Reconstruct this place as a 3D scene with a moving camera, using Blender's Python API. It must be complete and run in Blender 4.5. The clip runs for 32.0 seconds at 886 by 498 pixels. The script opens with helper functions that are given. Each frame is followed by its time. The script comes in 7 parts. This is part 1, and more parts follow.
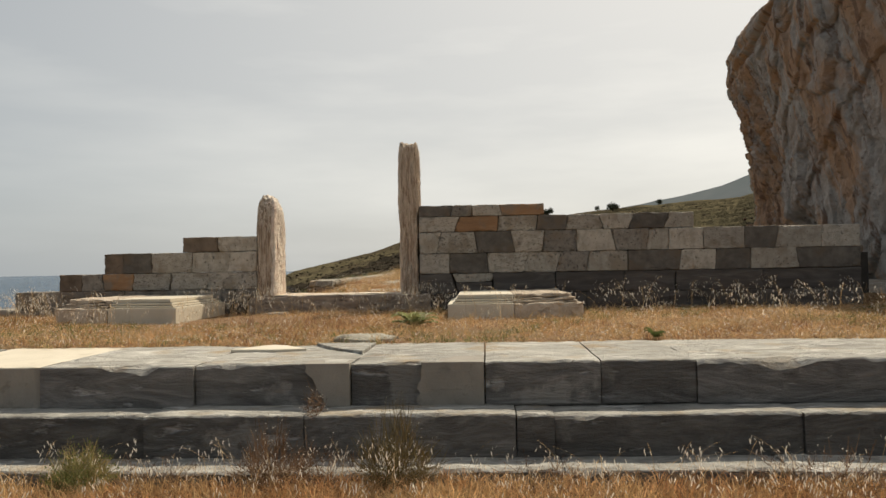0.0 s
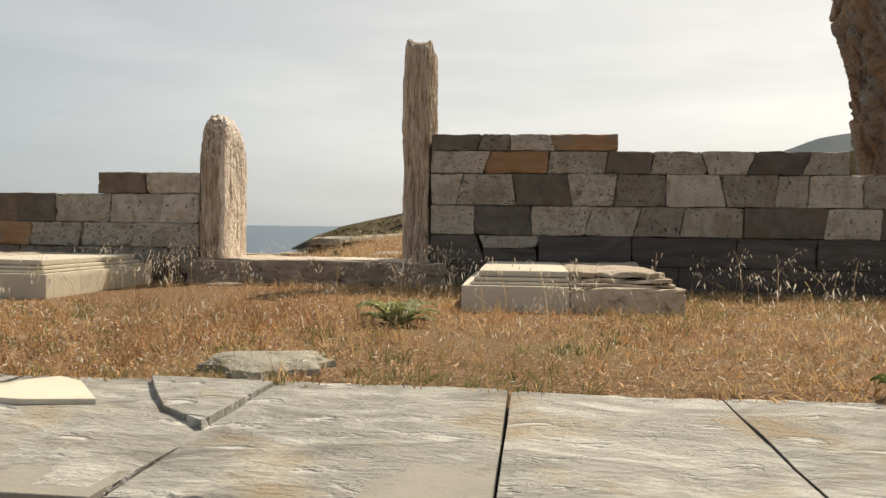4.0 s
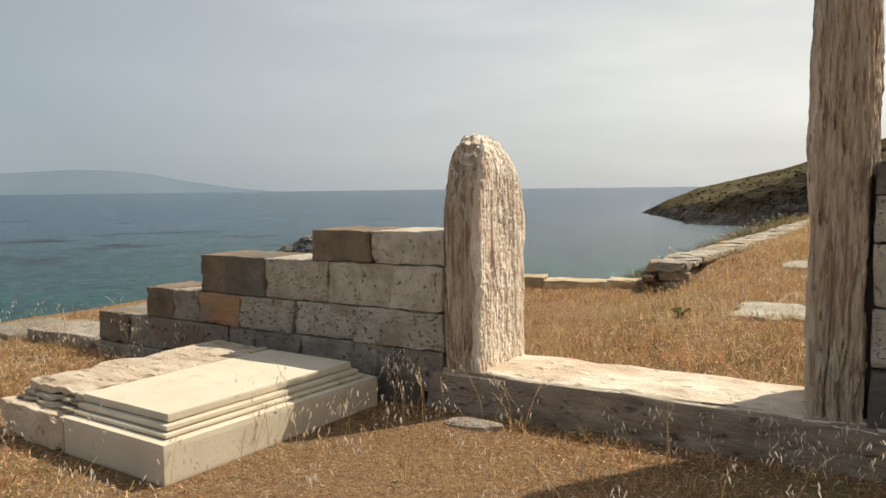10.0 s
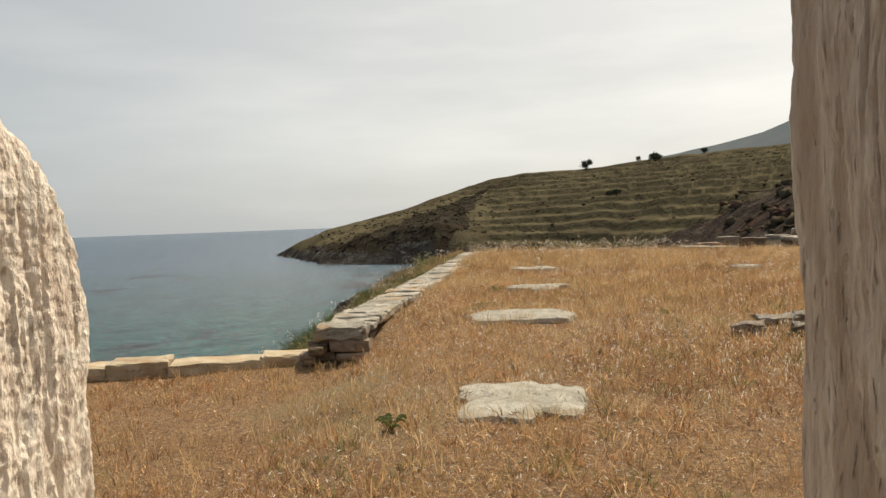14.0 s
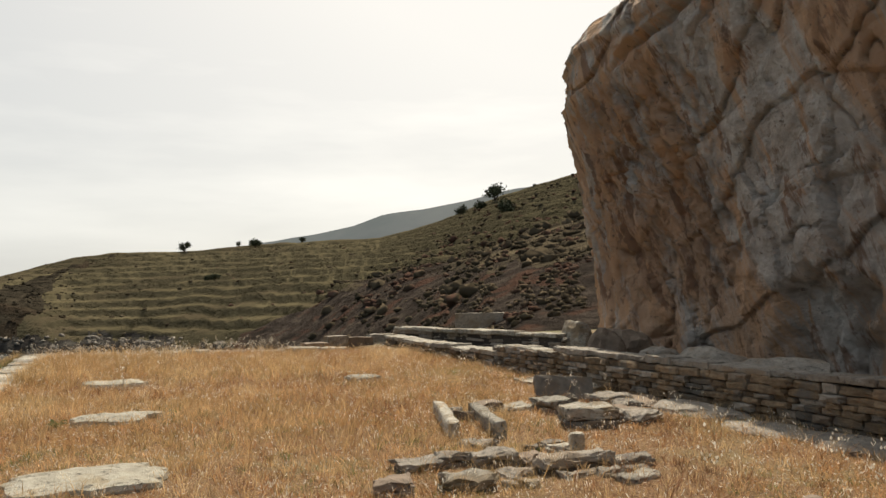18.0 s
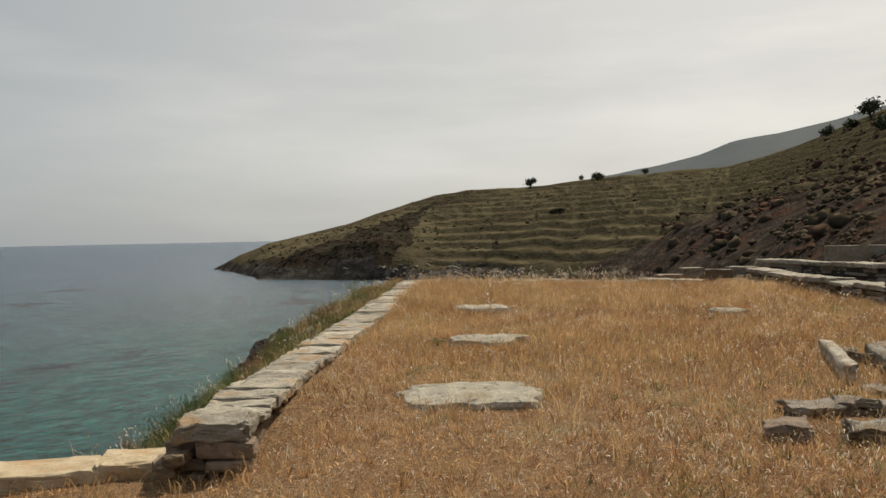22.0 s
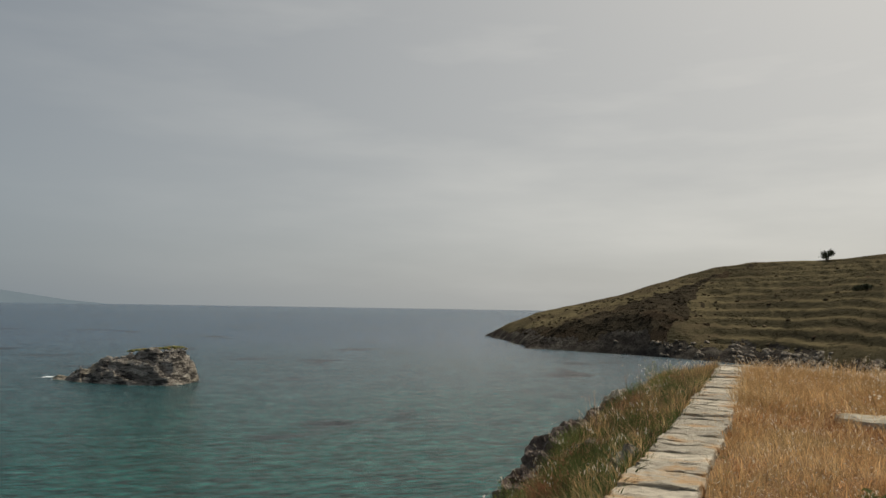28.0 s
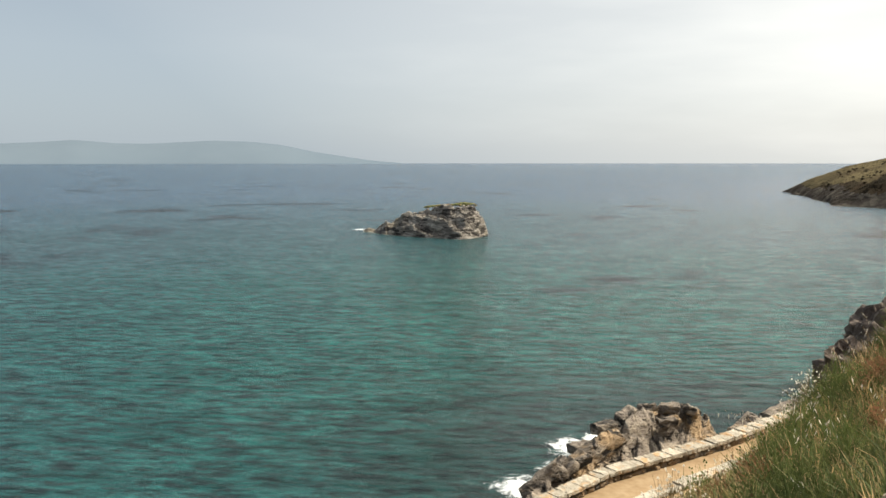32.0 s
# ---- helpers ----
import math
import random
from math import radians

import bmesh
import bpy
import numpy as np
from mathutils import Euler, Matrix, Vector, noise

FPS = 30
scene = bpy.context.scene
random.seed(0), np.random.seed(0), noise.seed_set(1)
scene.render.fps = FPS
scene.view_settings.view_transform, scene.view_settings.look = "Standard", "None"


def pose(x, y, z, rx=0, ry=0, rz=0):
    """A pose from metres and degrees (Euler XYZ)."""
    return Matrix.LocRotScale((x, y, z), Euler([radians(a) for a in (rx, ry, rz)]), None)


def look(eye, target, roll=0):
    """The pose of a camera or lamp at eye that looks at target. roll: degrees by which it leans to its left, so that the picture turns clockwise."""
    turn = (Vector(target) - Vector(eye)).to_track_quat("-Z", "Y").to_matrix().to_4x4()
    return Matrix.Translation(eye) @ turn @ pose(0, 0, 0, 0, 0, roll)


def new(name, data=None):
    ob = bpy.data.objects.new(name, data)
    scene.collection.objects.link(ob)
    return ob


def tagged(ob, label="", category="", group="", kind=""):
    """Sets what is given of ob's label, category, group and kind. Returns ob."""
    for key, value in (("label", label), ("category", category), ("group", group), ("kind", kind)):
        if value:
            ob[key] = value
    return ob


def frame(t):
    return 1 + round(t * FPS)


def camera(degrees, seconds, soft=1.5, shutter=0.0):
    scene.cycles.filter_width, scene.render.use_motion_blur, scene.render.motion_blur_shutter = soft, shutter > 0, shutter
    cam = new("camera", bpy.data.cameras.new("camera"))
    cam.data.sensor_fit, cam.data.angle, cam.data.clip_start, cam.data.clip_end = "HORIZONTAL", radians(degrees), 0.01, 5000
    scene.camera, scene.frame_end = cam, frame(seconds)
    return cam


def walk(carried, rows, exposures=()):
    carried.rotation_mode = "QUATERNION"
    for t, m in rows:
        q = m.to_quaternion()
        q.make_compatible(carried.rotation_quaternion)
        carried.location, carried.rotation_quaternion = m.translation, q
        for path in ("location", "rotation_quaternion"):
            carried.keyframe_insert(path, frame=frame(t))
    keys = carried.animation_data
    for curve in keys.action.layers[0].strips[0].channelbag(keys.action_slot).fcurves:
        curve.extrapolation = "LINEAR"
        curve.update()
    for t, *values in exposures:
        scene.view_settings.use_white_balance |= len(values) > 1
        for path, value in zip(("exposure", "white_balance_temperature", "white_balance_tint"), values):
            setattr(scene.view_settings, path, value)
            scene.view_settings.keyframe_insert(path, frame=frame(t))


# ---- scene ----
cam = camera(59.56, 32.0, soft=1.5)

PATH = [
    (0.0, 1.307, -11.533, 0.660, 91.32, 1.02, 3.35),
    (0.5, 1.225, -11.093, 0.638, 90.88, 1.15, 5.57),
    (1.0, 1.134, -10.638, 0.636, 89.27, 0.92, 7.26),
    (1.5, 1.113, -10.196, 0.622, 87.40, 0.35, 8.84),
    (2.0, 1.126, -9.740, 0.594, 87.16, -0.05, 8.17),
    (2.5, 1.173, -9.243, 0.609, 88.01, -0.80, 5.92),
    (4.5, 1.380, -7.369, 0.645, 88.52, -0.68, 8.23),
    (5.0, 1.339, -6.898, 0.626, 90.85, -2.38, 13.53),
    (5.5, 1.317, -6.476, 0.672, 90.81, -3.81, 18.07),
    (6.0, 1.248, -6.117, 0.805, 89.28, -2.73, 30.38),
    (6.5, 1.118, -5.833, 0.926, 88.41, -2.02, 30.18),
    (7.0, 1.027, -5.610, 1.072, 85.84, -0.24, 26.91),
    (7.5, 1.046, -5.399, 1.121, 84.21, -0.23, 26.68),
    (8.0, 1.036, -5.220, 1.325, 82.48, 2.68, 26.48),
    (8.5, 0.886, -5.067, 1.409, 81.16, 3.77, 27.94),
    (9.0, 0.691, -4.845, 1.459, 82.32, 3.36, 29.31),
    (9.5, 0.576, -4.539, 1.475, 84.24, 1.57, 33.49),
    (10.0, 0.529, -4.269, 1.469, 85.47, 0.66, 32.44),
    (10.5, 0.322, -3.906, 1.484, 90.46, -0.50, 22.27),
    (11.0, 0.192, -3.519, 1.440, 88.31, -0.73, 18.98),
    (11.5, 0.099, -3.127, 1.448, 89.84, -1.13, 17.91),
    (12.0, -0.056, -2.724, 1.434, 88.91, -0.76, 15.79),
    (12.5, -0.206, -2.365, 1.450, 87.01, -0.07, 10.31),
    (13.0, -0.385, -1.985, 1.475, 87.80, 0.63, 9.06),
    (13.5, -0.589, -1.689, 1.463, 88.00, 1.42, 8.44),
    (15.5, -0.805, -0.307, 1.439, 88.73, 1.07, -9.18),
    (16.0, -0.751, 0.022, 1.446, 89.66, 0.79, -13.39),
    (16.5, -0.697, 0.314, 1.621, 90.81, 0.71, -21.18),
    (17.0, -0.681, 0.501, 1.728, 91.64, 1.05, -26.20),
    (17.5, -0.653, 0.619, 1.772, 92.53, 1.43, -27.20),
    (18.0, -0.588, 0.688, 1.789, 93.53, 0.87, -23.34),
    (18.5, -0.586, 0.713, 1.788, 94.09, 0.72, -21.75),
    (19.0, -0.594, 0.723, 1.791, 94.32, 0.87, -20.49),
    (19.5, -0.606, 0.717, 1.796, 94.18, 0.84, -19.46),
    (20.0, -0.636, 0.731, 1.801, 93.98, 0.88, -16.50),
    (20.5, -0.675, 0.745, 1.808, 93.80, 0.65, -8.29),
    (21.0, -0.693, 0.794, 1.810, 93.22, 0.79, -1.22),
    (21.5, -0.723, 0.862, 1.786, 91.74, 0.88, 3.35),
    (22.0, -0.773, 1.033, 1.721, 89.03, 1.14, 1.59),
    (22.5, -0.799, 1.340, 1.590, 90.75, -0.57, 1.91),
    (23.0, -0.927, 1.715, 1.582, 90.92, -0.72, 4.11),
    (23.5, -1.013, 2.108, 1.615, 91.71, -0.13, 5.14),
    (24.0, -1.026, 2.531, 1.635, 93.69, 0.41, 6.76),
    (24.5, -1.086, 2.920, 1.629, 94.96, 0.90, 6.15),
    (26.5, -1.564, 4.231, 1.629, 95.62, 0.59, 13.05),
    (27.0, -1.659, 4.413, 1.624, 95.12, 1.04, 16.17),
    (27.5, -1.801, 4.620, 1.625, 94.67, 0.26, 19.16),
    (28.0, -2.016, 4.825, 1.641, 94.29, -0.90, 21.22),
    (28.5, -2.110, 4.947, 1.652, 93.94, -1.06, 23.22),
    (29.0, -2.125, 4.999, 1.655, 92.87, -0.36, 25.52),
    (29.5, -2.163, 4.986, 1.652, 88.46, 0.63, 26.13),
    (30.0, -2.197, 4.933, 1.650, 85.83, 0.77, 27.83),
    (30.5, -2.244, 4.867, 1.654, 83.97, 0.75, 30.49),
    (31.0, -2.267, 4.797, 1.665, 83.96, 0.85, 34.68),
    (31.5, -2.297, 4.724, 1.682, 83.59, 0.60, 38.24),
    (32.0, -2.331, 4.650, 1.699, 83.55, 0.02, 41.67),
]
walk(cam, [(t, pose(*p)) for t, *p in PATH], [(0.0, 0.02), (1.0, 0.05), (2.0, 0.2), (3.0, 0.22), (5.0, 0.15), (7.0, 0.22), (8.0, 0.4), (9.0, 0.4), (10.0, 0.25), (11.0, 0.08), (12.0, 0.03), (13.0, 0.15), (14.0, 0.15), (16.0, 0.2), (17.0, 0.28), (18.0, 0.22), (19.0, 0.07), (20.0, -0.02), (21.0, -0.14), (22.0, -0.16), (23.0, -0.12), (24.0, -0.30), (27.0, -0.39), (29.0, -0.27), (30.0, 0.24), (31.0, 0.48), (32.0, 0.60)])

# ---- world, sun ----
SUN_ELEV, SUN_AZ = 51.0, 32.0          # degrees; azimuth from +y towards +x
world = bpy.data.worlds.new("hazy_sky")
scene.world = world
world.use_nodes = True
wn, wl = world.node_tree.nodes, world.node_tree.links
sky = wn.new("ShaderNodeTexSky")
sky.sky_type, sky.sun_disc = "NISHITA", False
sky.sun_elevation, sky.sun_rotation = radians(SUN_ELEV), radians(SUN_AZ)
sky.air_density, sky.dust_density, sky.ozone_density, sky.altitude = 1.0, 2.5, 1.0, 0
# thin high cloud: soft streaks mixed over the clear sky
tc = wn.new("ShaderNodeTexCoord")
cmap = wn.new("ShaderNodeMapping")
cmap.inputs["Scale"].default_value = (1.0, 1.0, 5.0)
cmap.inputs["Rotation"].default_value = (0.0, radians(12), 0.0)
cn = wn.new("ShaderNodeTexNoise")
cn.inputs["Scale"].default_value, cn.inputs["Detail"].default_value, cn.inputs["Roughness"].default_value = 1.6, 5.0, 0.55
cr = wn.new("ShaderNodeValToRGB")
cr.color_ramp.elements[0].position, cr.color_ramp.elements[1].position = 0.50, 0.80
cr.color_ramp.elements[0].color, cr.color_ramp.elements[1].color = (0, 0, 0, 1), (1, 1, 1, 1)
veil = wn.new("ShaderNodeMix")
veil.data_type = "RGBA"
# haze: blue-grey away from the sun, warm white towards it
hd = wn.new("ShaderNodeVectorMath")
hd.operation = "DOT_PRODUCT"
hd.inputs[1].default_value = (math.cos(radians(SUN_ELEV)) * math.sin(radians(SUN_AZ + 14)), math.cos(radians(SUN_ELEV)) * math.cos(radians(SUN_AZ + 14)), math.sin(radians(SUN_ELEV)))
hr = wn.new("ShaderNodeMapRange")
hr.inputs[1].default_value, hr.inputs[2].default_value = -.10, .80
hm = wn.new("ShaderNodeMix")
hm.data_type = "RGBA"
hm.inputs[6].default_value, hm.inputs[7].default_value = (3.9, 4.5, 4.95, 1), (10.7, 10.2, 9.15, 1)
vm = wn.new("ShaderNodeMath")
vm.operation = "MULTIPLY_ADD"
vm.inputs[1].default_value, vm.inputs[2].default_value = 0.07, 0.82
# cloud streaks lift the haze a little
cl = wn.new("ShaderNodeMix")
cl.data_type, cl.blend_type = "RGBA", "ADD"
cl.inputs[7].default_value = (2.5, 2.35, 2.05, 1)
wl.new(tc.outputs["Generated"], cmap.inputs[0])
wl.new(tc.outputs["Generated"], hd.inputs[0])
wl.new(hd.outputs["Value"], hr.inputs[0])
wl.new(hr.outputs[0], hm.inputs[0])
# the haze thins towards the zenith
zs = wn.new("ShaderNodeSeparateXYZ")
wl.new(tc.outputs["Generated"], zs.inputs[0])
zr = wn.new("ShaderNodeMapRange")
zr.inputs[1].default_value, zr.inputs[2].default_value = .38, .95
zm = wn.new("ShaderNodeMix")
zm.data_type = "RGBA"
zm.inputs[7].default_value = (5.0, 5.3, 5.6, 1)
wl.new(zs.outputs[2], zr.inputs[0])
wl.new(zr.outputs[0], zm.inputs[0])
# away from the sun the sky darkens to slate blue with height
ar, am, ai, ax_ = wn.new("ShaderNodeMapRange"), wn.new("ShaderNodeMath"), wn.new("ShaderNodeMath"), wn.new("ShaderNodeMix")
ar.inputs[1].default_value, ar.inputs[2].default_value = .13, .50
ai.operation, am.operation, ax_.data_type = "SUBTRACT", "MULTIPLY", "RGBA"
ai.inputs[0].default_value = 1.0
ax_.inputs[7].default_value = (1.9, 2.45, 3.1, 1)
wl.new(zs.outputs[2], ar.inputs[0])
wl.new(hr.outputs[0], ai.inputs[1])
wl.new(ar.outputs[0], am.inputs[0])
wl.new(ai.outputs[0], am.inputs[1])
wl.new(am.outputs[0], ax_.inputs[0])
wl.new(hm.outputs[2], ax_.inputs[6])
wl.new(ax_.outputs[2], zm.inputs[6])
wl.new(zm.outputs[2], veil.inputs[7])
wl.new(cmap.outputs[0], cn.inputs["Vector"])
wl.new(cn.outputs["Fac"], cr.inputs[0])
wl.new(cr.outputs[0], vm.inputs[0])
wl.new(vm.outputs[0], veil.inputs[0])
wl.new(sky.outputs[0], veil.inputs[6])
cs = wn.new("ShaderNodeMath")
cs.operation = "MULTIPLY"
wl.new(cr.outputs[0], cs.inputs[0])
wl.new(hr.outputs[0], cs.inputs[1])
wl.new(cs.outputs[0], cl.inputs[0])
wl.new(veil.outputs[2], cl.inputs[6])
wl.new(cl.outputs[2], wn["Background"].inputs[0])
wn["Background"].inputs[1].default_value = 0.085

sun_data = bpy.data.lights.new("sun", "SUN")
sun_data.energy, sun_data.angle, sun_data.color = 5.0, radians(0.6), (1.0, 0.905, 0.74)
sun = new("sun", sun_data)
se, sa = radians(SUN_ELEV), radians(SUN_AZ)
sun_dir = Vector((math.cos(se) * math.sin(sa), math.cos(se) * math.cos(sa), math.sin(se)))
sun.matrix_world = look(sun_dir * 60, (0, 0, 0))


# ---- materials ----
def mat(name, cols, scale=4.0, rough=0.85, bump=0.25, bscale=24.0, rand=0.12, stretch=(1, 1, 1), blot=None, blot_scale=0.7,
        blot_at=(0.52, 0.62), blot_stretch=(1, 1, 1), specks=None, speck_scale=18.0, speck_at=(0.60, 0.68), detail=8.0, island=False, dist=0.02, distort=0.0, spec=0.3, thin=0.0):
    """A rough procedural surface: a colour ramp over noise, large blotches, small specks, bump at two scales."""
    m = bpy.data.materials.new(name)
    m.use_nodes = True
    n, l = m.node_tree.nodes, m.node_tree.links
    bsdf = n["Principled BSDF"]
    geo = n.new("ShaderNodeNewGeometry")
    oi = n.new("ShaderNodeObjectInfo")
    mp = n.new("ShaderNodeMapping")
    mp.inputs["Scale"].default_value = stretch
    l.new(geo.outputs["Position"], mp.inputs[0])
    vec = mp.outputs[0]
    n1 = n.new("ShaderNodeTexNoise")
    n1.inputs["Scale"].default_value, n1.inputs["Detail"].default_value, n1.inputs["Roughness"].default_value = scale, detail, 0.62
    n1.inputs["Distortion"].default_value = distort
    l.new(vec, n1.inputs["Vector"])
    ramp = n.new("ShaderNodeValToRGB")
    els = ramp.color_ramp.elements
    while len(els) < len(cols):
        els.new(0.5)
    for i, c in enumerate(cols):
        els[i].position = 0.30 + 0.40 * i / max(1, len(cols) - 1)
        els[i].color = (*c, 1)
    l.new(n1.outputs["Fac"], ramp.inputs[0])
    col = ramp.outputs[0]

    def layer(col, sc, at, colour, vector):
        nn = n.new("ShaderNodeTexNoise")
        nn.inputs["Scale"].default_value, nn.inputs["Detail"].default_value, nn.inputs["Roughness"].default_value = sc, 5.0, 0.6
        l.new(vector, nn.inputs["Vector"])
        mr = n.new("ShaderNodeMapRange")
        mr.inputs[1].default_value, mr.inputs[2].default_value = at
        l.new(nn.outputs["Fac"], mr.inputs[0])
        mx = n.new("ShaderNodeMix")
        mx.data_type = "RGBA"
        mx.inputs[7].default_value = (*colour, 1)
        l.new(mr.outputs[0], mx.inputs[0])
        l.new(col, mx.inputs[6])
        return mx.outputs[2], mr.outputs[0]

    if blot:
        bmp = n.new("ShaderNodeMapping")
        bmp.inputs["Scale"].default_value = blot_stretch
        l.new(geo.outputs["Position"], bmp.inputs[0])
        col, _ = layer(col, blot_scale, blot_at, blot, bmp.outputs[0])
    pit = None
    if specks:
        col, pit = layer(col, speck_scale, speck_at, specks, vec)
    hsv = n.new("ShaderNodeHueSaturation")
    mr = n.new("ShaderNodeMapRange")
    mr.inputs[3].default_value, mr.inputs[4].default_value = 1 - rand, 1 + rand
    l.new(geo.outputs["Random Per Island"] if island else oi.outputs["Random"], mr.inputs[0])
    l.new(mr.outputs[0], hsv.inputs["Value"])
    l.new(col, hsv.inputs["Color"])
    l.new(hsv.outputs[0], bsdf.inputs["Base Color"])
    bsdf.inputs["Roughness"].default_value = rough
    bsdf.inputs["Specular IOR Level"].default_value = spec
    if thin:
        tr = n.new("ShaderNodeBsdfTranslucent")
        ms = n.new("ShaderNodeMixShader")
        ms.inputs[0].default_value = thin
        l.new(hsv.outputs[0], tr.inputs[0])
        l.new(bsdf.outputs[0], ms.inputs[1])
        l.new(tr.outputs[0], ms.inputs[2])
        l.new(ms.outputs[0], n["Material Output"].inputs[0])
    if bump:
        n2 = n.new("ShaderNodeTexNoise")
        n2.inputs["Scale"].default_value, n2.inputs["Detail"].default_value, n2.inputs["Roughness"].default_value = bscale, 6.0, 0.65
        l.new(vec, n2.inputs["Vector"])
        add = n.new("ShaderNodeMath")
        l.new(n2.outputs["Fac"], add.inputs[0])
        l.new(n1.outputs["Fac"], add.inputs[1])
        height = add.outputs[0]
        if pit is not None:
            sub = n.new("ShaderNodeMath")
            sub.operation = "SUBTRACT"
            l.new(height, sub.inputs[0])
            l.new(pit, sub.inputs[1])
            height = sub.outputs[0]
        bp = n.new("ShaderNodeBump")
        bp.inputs["Strength"].default_value, bp.inputs["Distance"].default_value = bump, dist
        l.new(height, bp.inputs["Height"])
        l.new(bp.outputs[0], bsdf.inputs["Normal"])
    return m


M_LIGHT = mat("pale_grey_stone", [(.33, .285, .225), (.46, .405, .325), (.55, .49, .40)], 9, bump=.9, bscale=36, specks=(.17, .14, .11), speck_scale=34, speck_at=(.615, .67), stretch=(1, 1, .8), blot=(.36, .30, .225), blot_scale=2.6, rand=.16)
M_SPECK = mat("pitted_pale_stone", [(.34, .295, .23), (.47, .41, .33), (.55, .49, .40)], 10, bump=.9, bscale=44, dist=.025, specks=(.20, .17, .135), speck_scale=42, speck_at=(.58, .65), stretch=(.8, .8, 1.4), blot=(.35, .29, .215), blot_scale=2.8, rand=.14)
M_GREY = mat("grey_stone", [(.18, .156, .126), (.285, .247, .20), (.38, .335, .273)], 8, bump=.9, bscale=30, dist=.03, blot=(.24, .185, .13), blot_scale=2.0, rand=.2, specks=(.11, .09, .072), speck_scale=30, speck_at=(.60, .66))
M_DARK = mat("dark_grey_stone", [(.085, .073, .060), (.130, .112, .091), (.185, .158, .127)], 6, bump=.55, bscale=34, blot=(.14, .108, .077), blot_scale=2.0, rand=.2)
M_BROWN = mat("brown_stone", [(.13, .098, .070), (.205, .152, .108), (.27, .20, .14)], 5, bump=.5, bscale=34, rand=.2, specks=(.10, .075, .055), speck_scale=30, speck_at=(.60, .70))
M_ORANGE = mat("ochre_stone", [(.24, .14, .075), (.34, .19, .095), (.41, .26, .15)], 5, bump=.7, bscale=34, stretch=(.6, 1, 2.2), blot=(.25, .19, .135), blot_scale=3.5, blot_at=(.50, .62))
M_BASALT = mat("charcoal_marble", [(.064, .054, .046), (.100, .085, .072), (.145, .124, .103)], 2.6, bump=.4, bscale=30, stretch=(.5, .8, 3.0), specks=(.17, .155, .135), speck_scale=2.6, speck_at=(.62, .74), distort=1.2)
M_MARBLE = mat("weathered_grey_marble", [(.20, .20, .185), (.32, .315, .29), (.44, .42, .38)], 2.0, rough=.75, bump=.5, bscale=26, stretch=(.7, 1.5, 2.4), blot=(.36, .28, .18), blot_scale=1.6, blot_at=(.54, .66), distort=2.0)
M_CREAM = mat("new_cream_marble", [(.52, .455, .345), (.60, .53, .41), (.66, .59, .465)], 1.6, rough=.6, bump=.15, bscale=60, rand=.03, specks=(.44, .375, .275), speck_scale=5, speck_at=(.60, .75))
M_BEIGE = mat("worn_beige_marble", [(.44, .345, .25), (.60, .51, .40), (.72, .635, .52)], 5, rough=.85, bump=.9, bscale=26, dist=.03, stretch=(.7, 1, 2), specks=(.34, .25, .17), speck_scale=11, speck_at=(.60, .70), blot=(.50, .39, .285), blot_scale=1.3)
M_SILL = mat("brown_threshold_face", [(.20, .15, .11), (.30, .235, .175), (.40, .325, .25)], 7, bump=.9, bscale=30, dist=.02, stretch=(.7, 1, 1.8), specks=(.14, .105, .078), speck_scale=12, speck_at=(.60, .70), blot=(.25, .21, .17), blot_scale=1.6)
M_WORN = mat("worn_brown_marble", [(.34, .25, .17), (.52, .42, .31), (.62, .54, .43)], 4, rough=.85, bump=.8, bscale=14, stretch=(1.0, 2.6, 1), dist=.03, specks=(.22, .15, .10), speck_scale=7, speck_at=(.58, .70))
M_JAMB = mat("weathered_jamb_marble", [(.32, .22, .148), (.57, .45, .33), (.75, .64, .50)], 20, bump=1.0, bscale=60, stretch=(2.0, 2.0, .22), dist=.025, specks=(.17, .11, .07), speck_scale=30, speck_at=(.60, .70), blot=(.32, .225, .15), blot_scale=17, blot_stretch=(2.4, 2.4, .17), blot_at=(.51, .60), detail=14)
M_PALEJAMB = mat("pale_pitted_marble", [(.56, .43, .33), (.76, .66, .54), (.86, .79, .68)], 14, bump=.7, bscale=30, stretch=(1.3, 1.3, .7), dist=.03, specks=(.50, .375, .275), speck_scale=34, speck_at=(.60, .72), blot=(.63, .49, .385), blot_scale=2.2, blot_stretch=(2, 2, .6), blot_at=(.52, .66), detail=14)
M_SCHIST = mat("schist_slab", [(.29, .255, .20), (.43, .385, .305), (.57, .52, .425)], 7, bump=1.0, bscale=34, dist=.03, rand=.26, blot=(.47, .31, .165), blot_scale=2.0, blot_at=(.54, .64), stretch=(1, 1.6, 3), specks=(.21, .185, .148), speck_scale=11, speck_at=(.61, .70))
M_RUBBLE = mat("ochre_rubble", [(.12, .084, .052), (.205, .145, .088), (.31, .228, .14)], 9, bump=.9, bscale=30, rand=.42, stretch=(1, 1, 2.5), blot=(.13, .115, .095), blot_scale=1.5, dist=.03)
M_FIELD = mat("pale_field_stone", [(.235, .208, .165), (.37, .333, .268), (.52, .475, .393)], 7, bump=.9, bscale=34, rand=.25, stretch=(1, 2.2, 2), blot=(.25, .19, .12), blot_scale=2.4, specks=(.12, .105, .085), speck_scale=12, speck_at=(.56, .68))
M_TANSLAB = mat("tan_dressed_slab", [(.33, .255, .16), (.45, .36, .235), (.54, .45, .32)], 5, bump=.7, bscale=30, rand=.14, blot=(.40, .27, .145), blot_scale=1.6, specks=(.24, .19, .13), speck_scale=12, speck_at=(.60, .70))
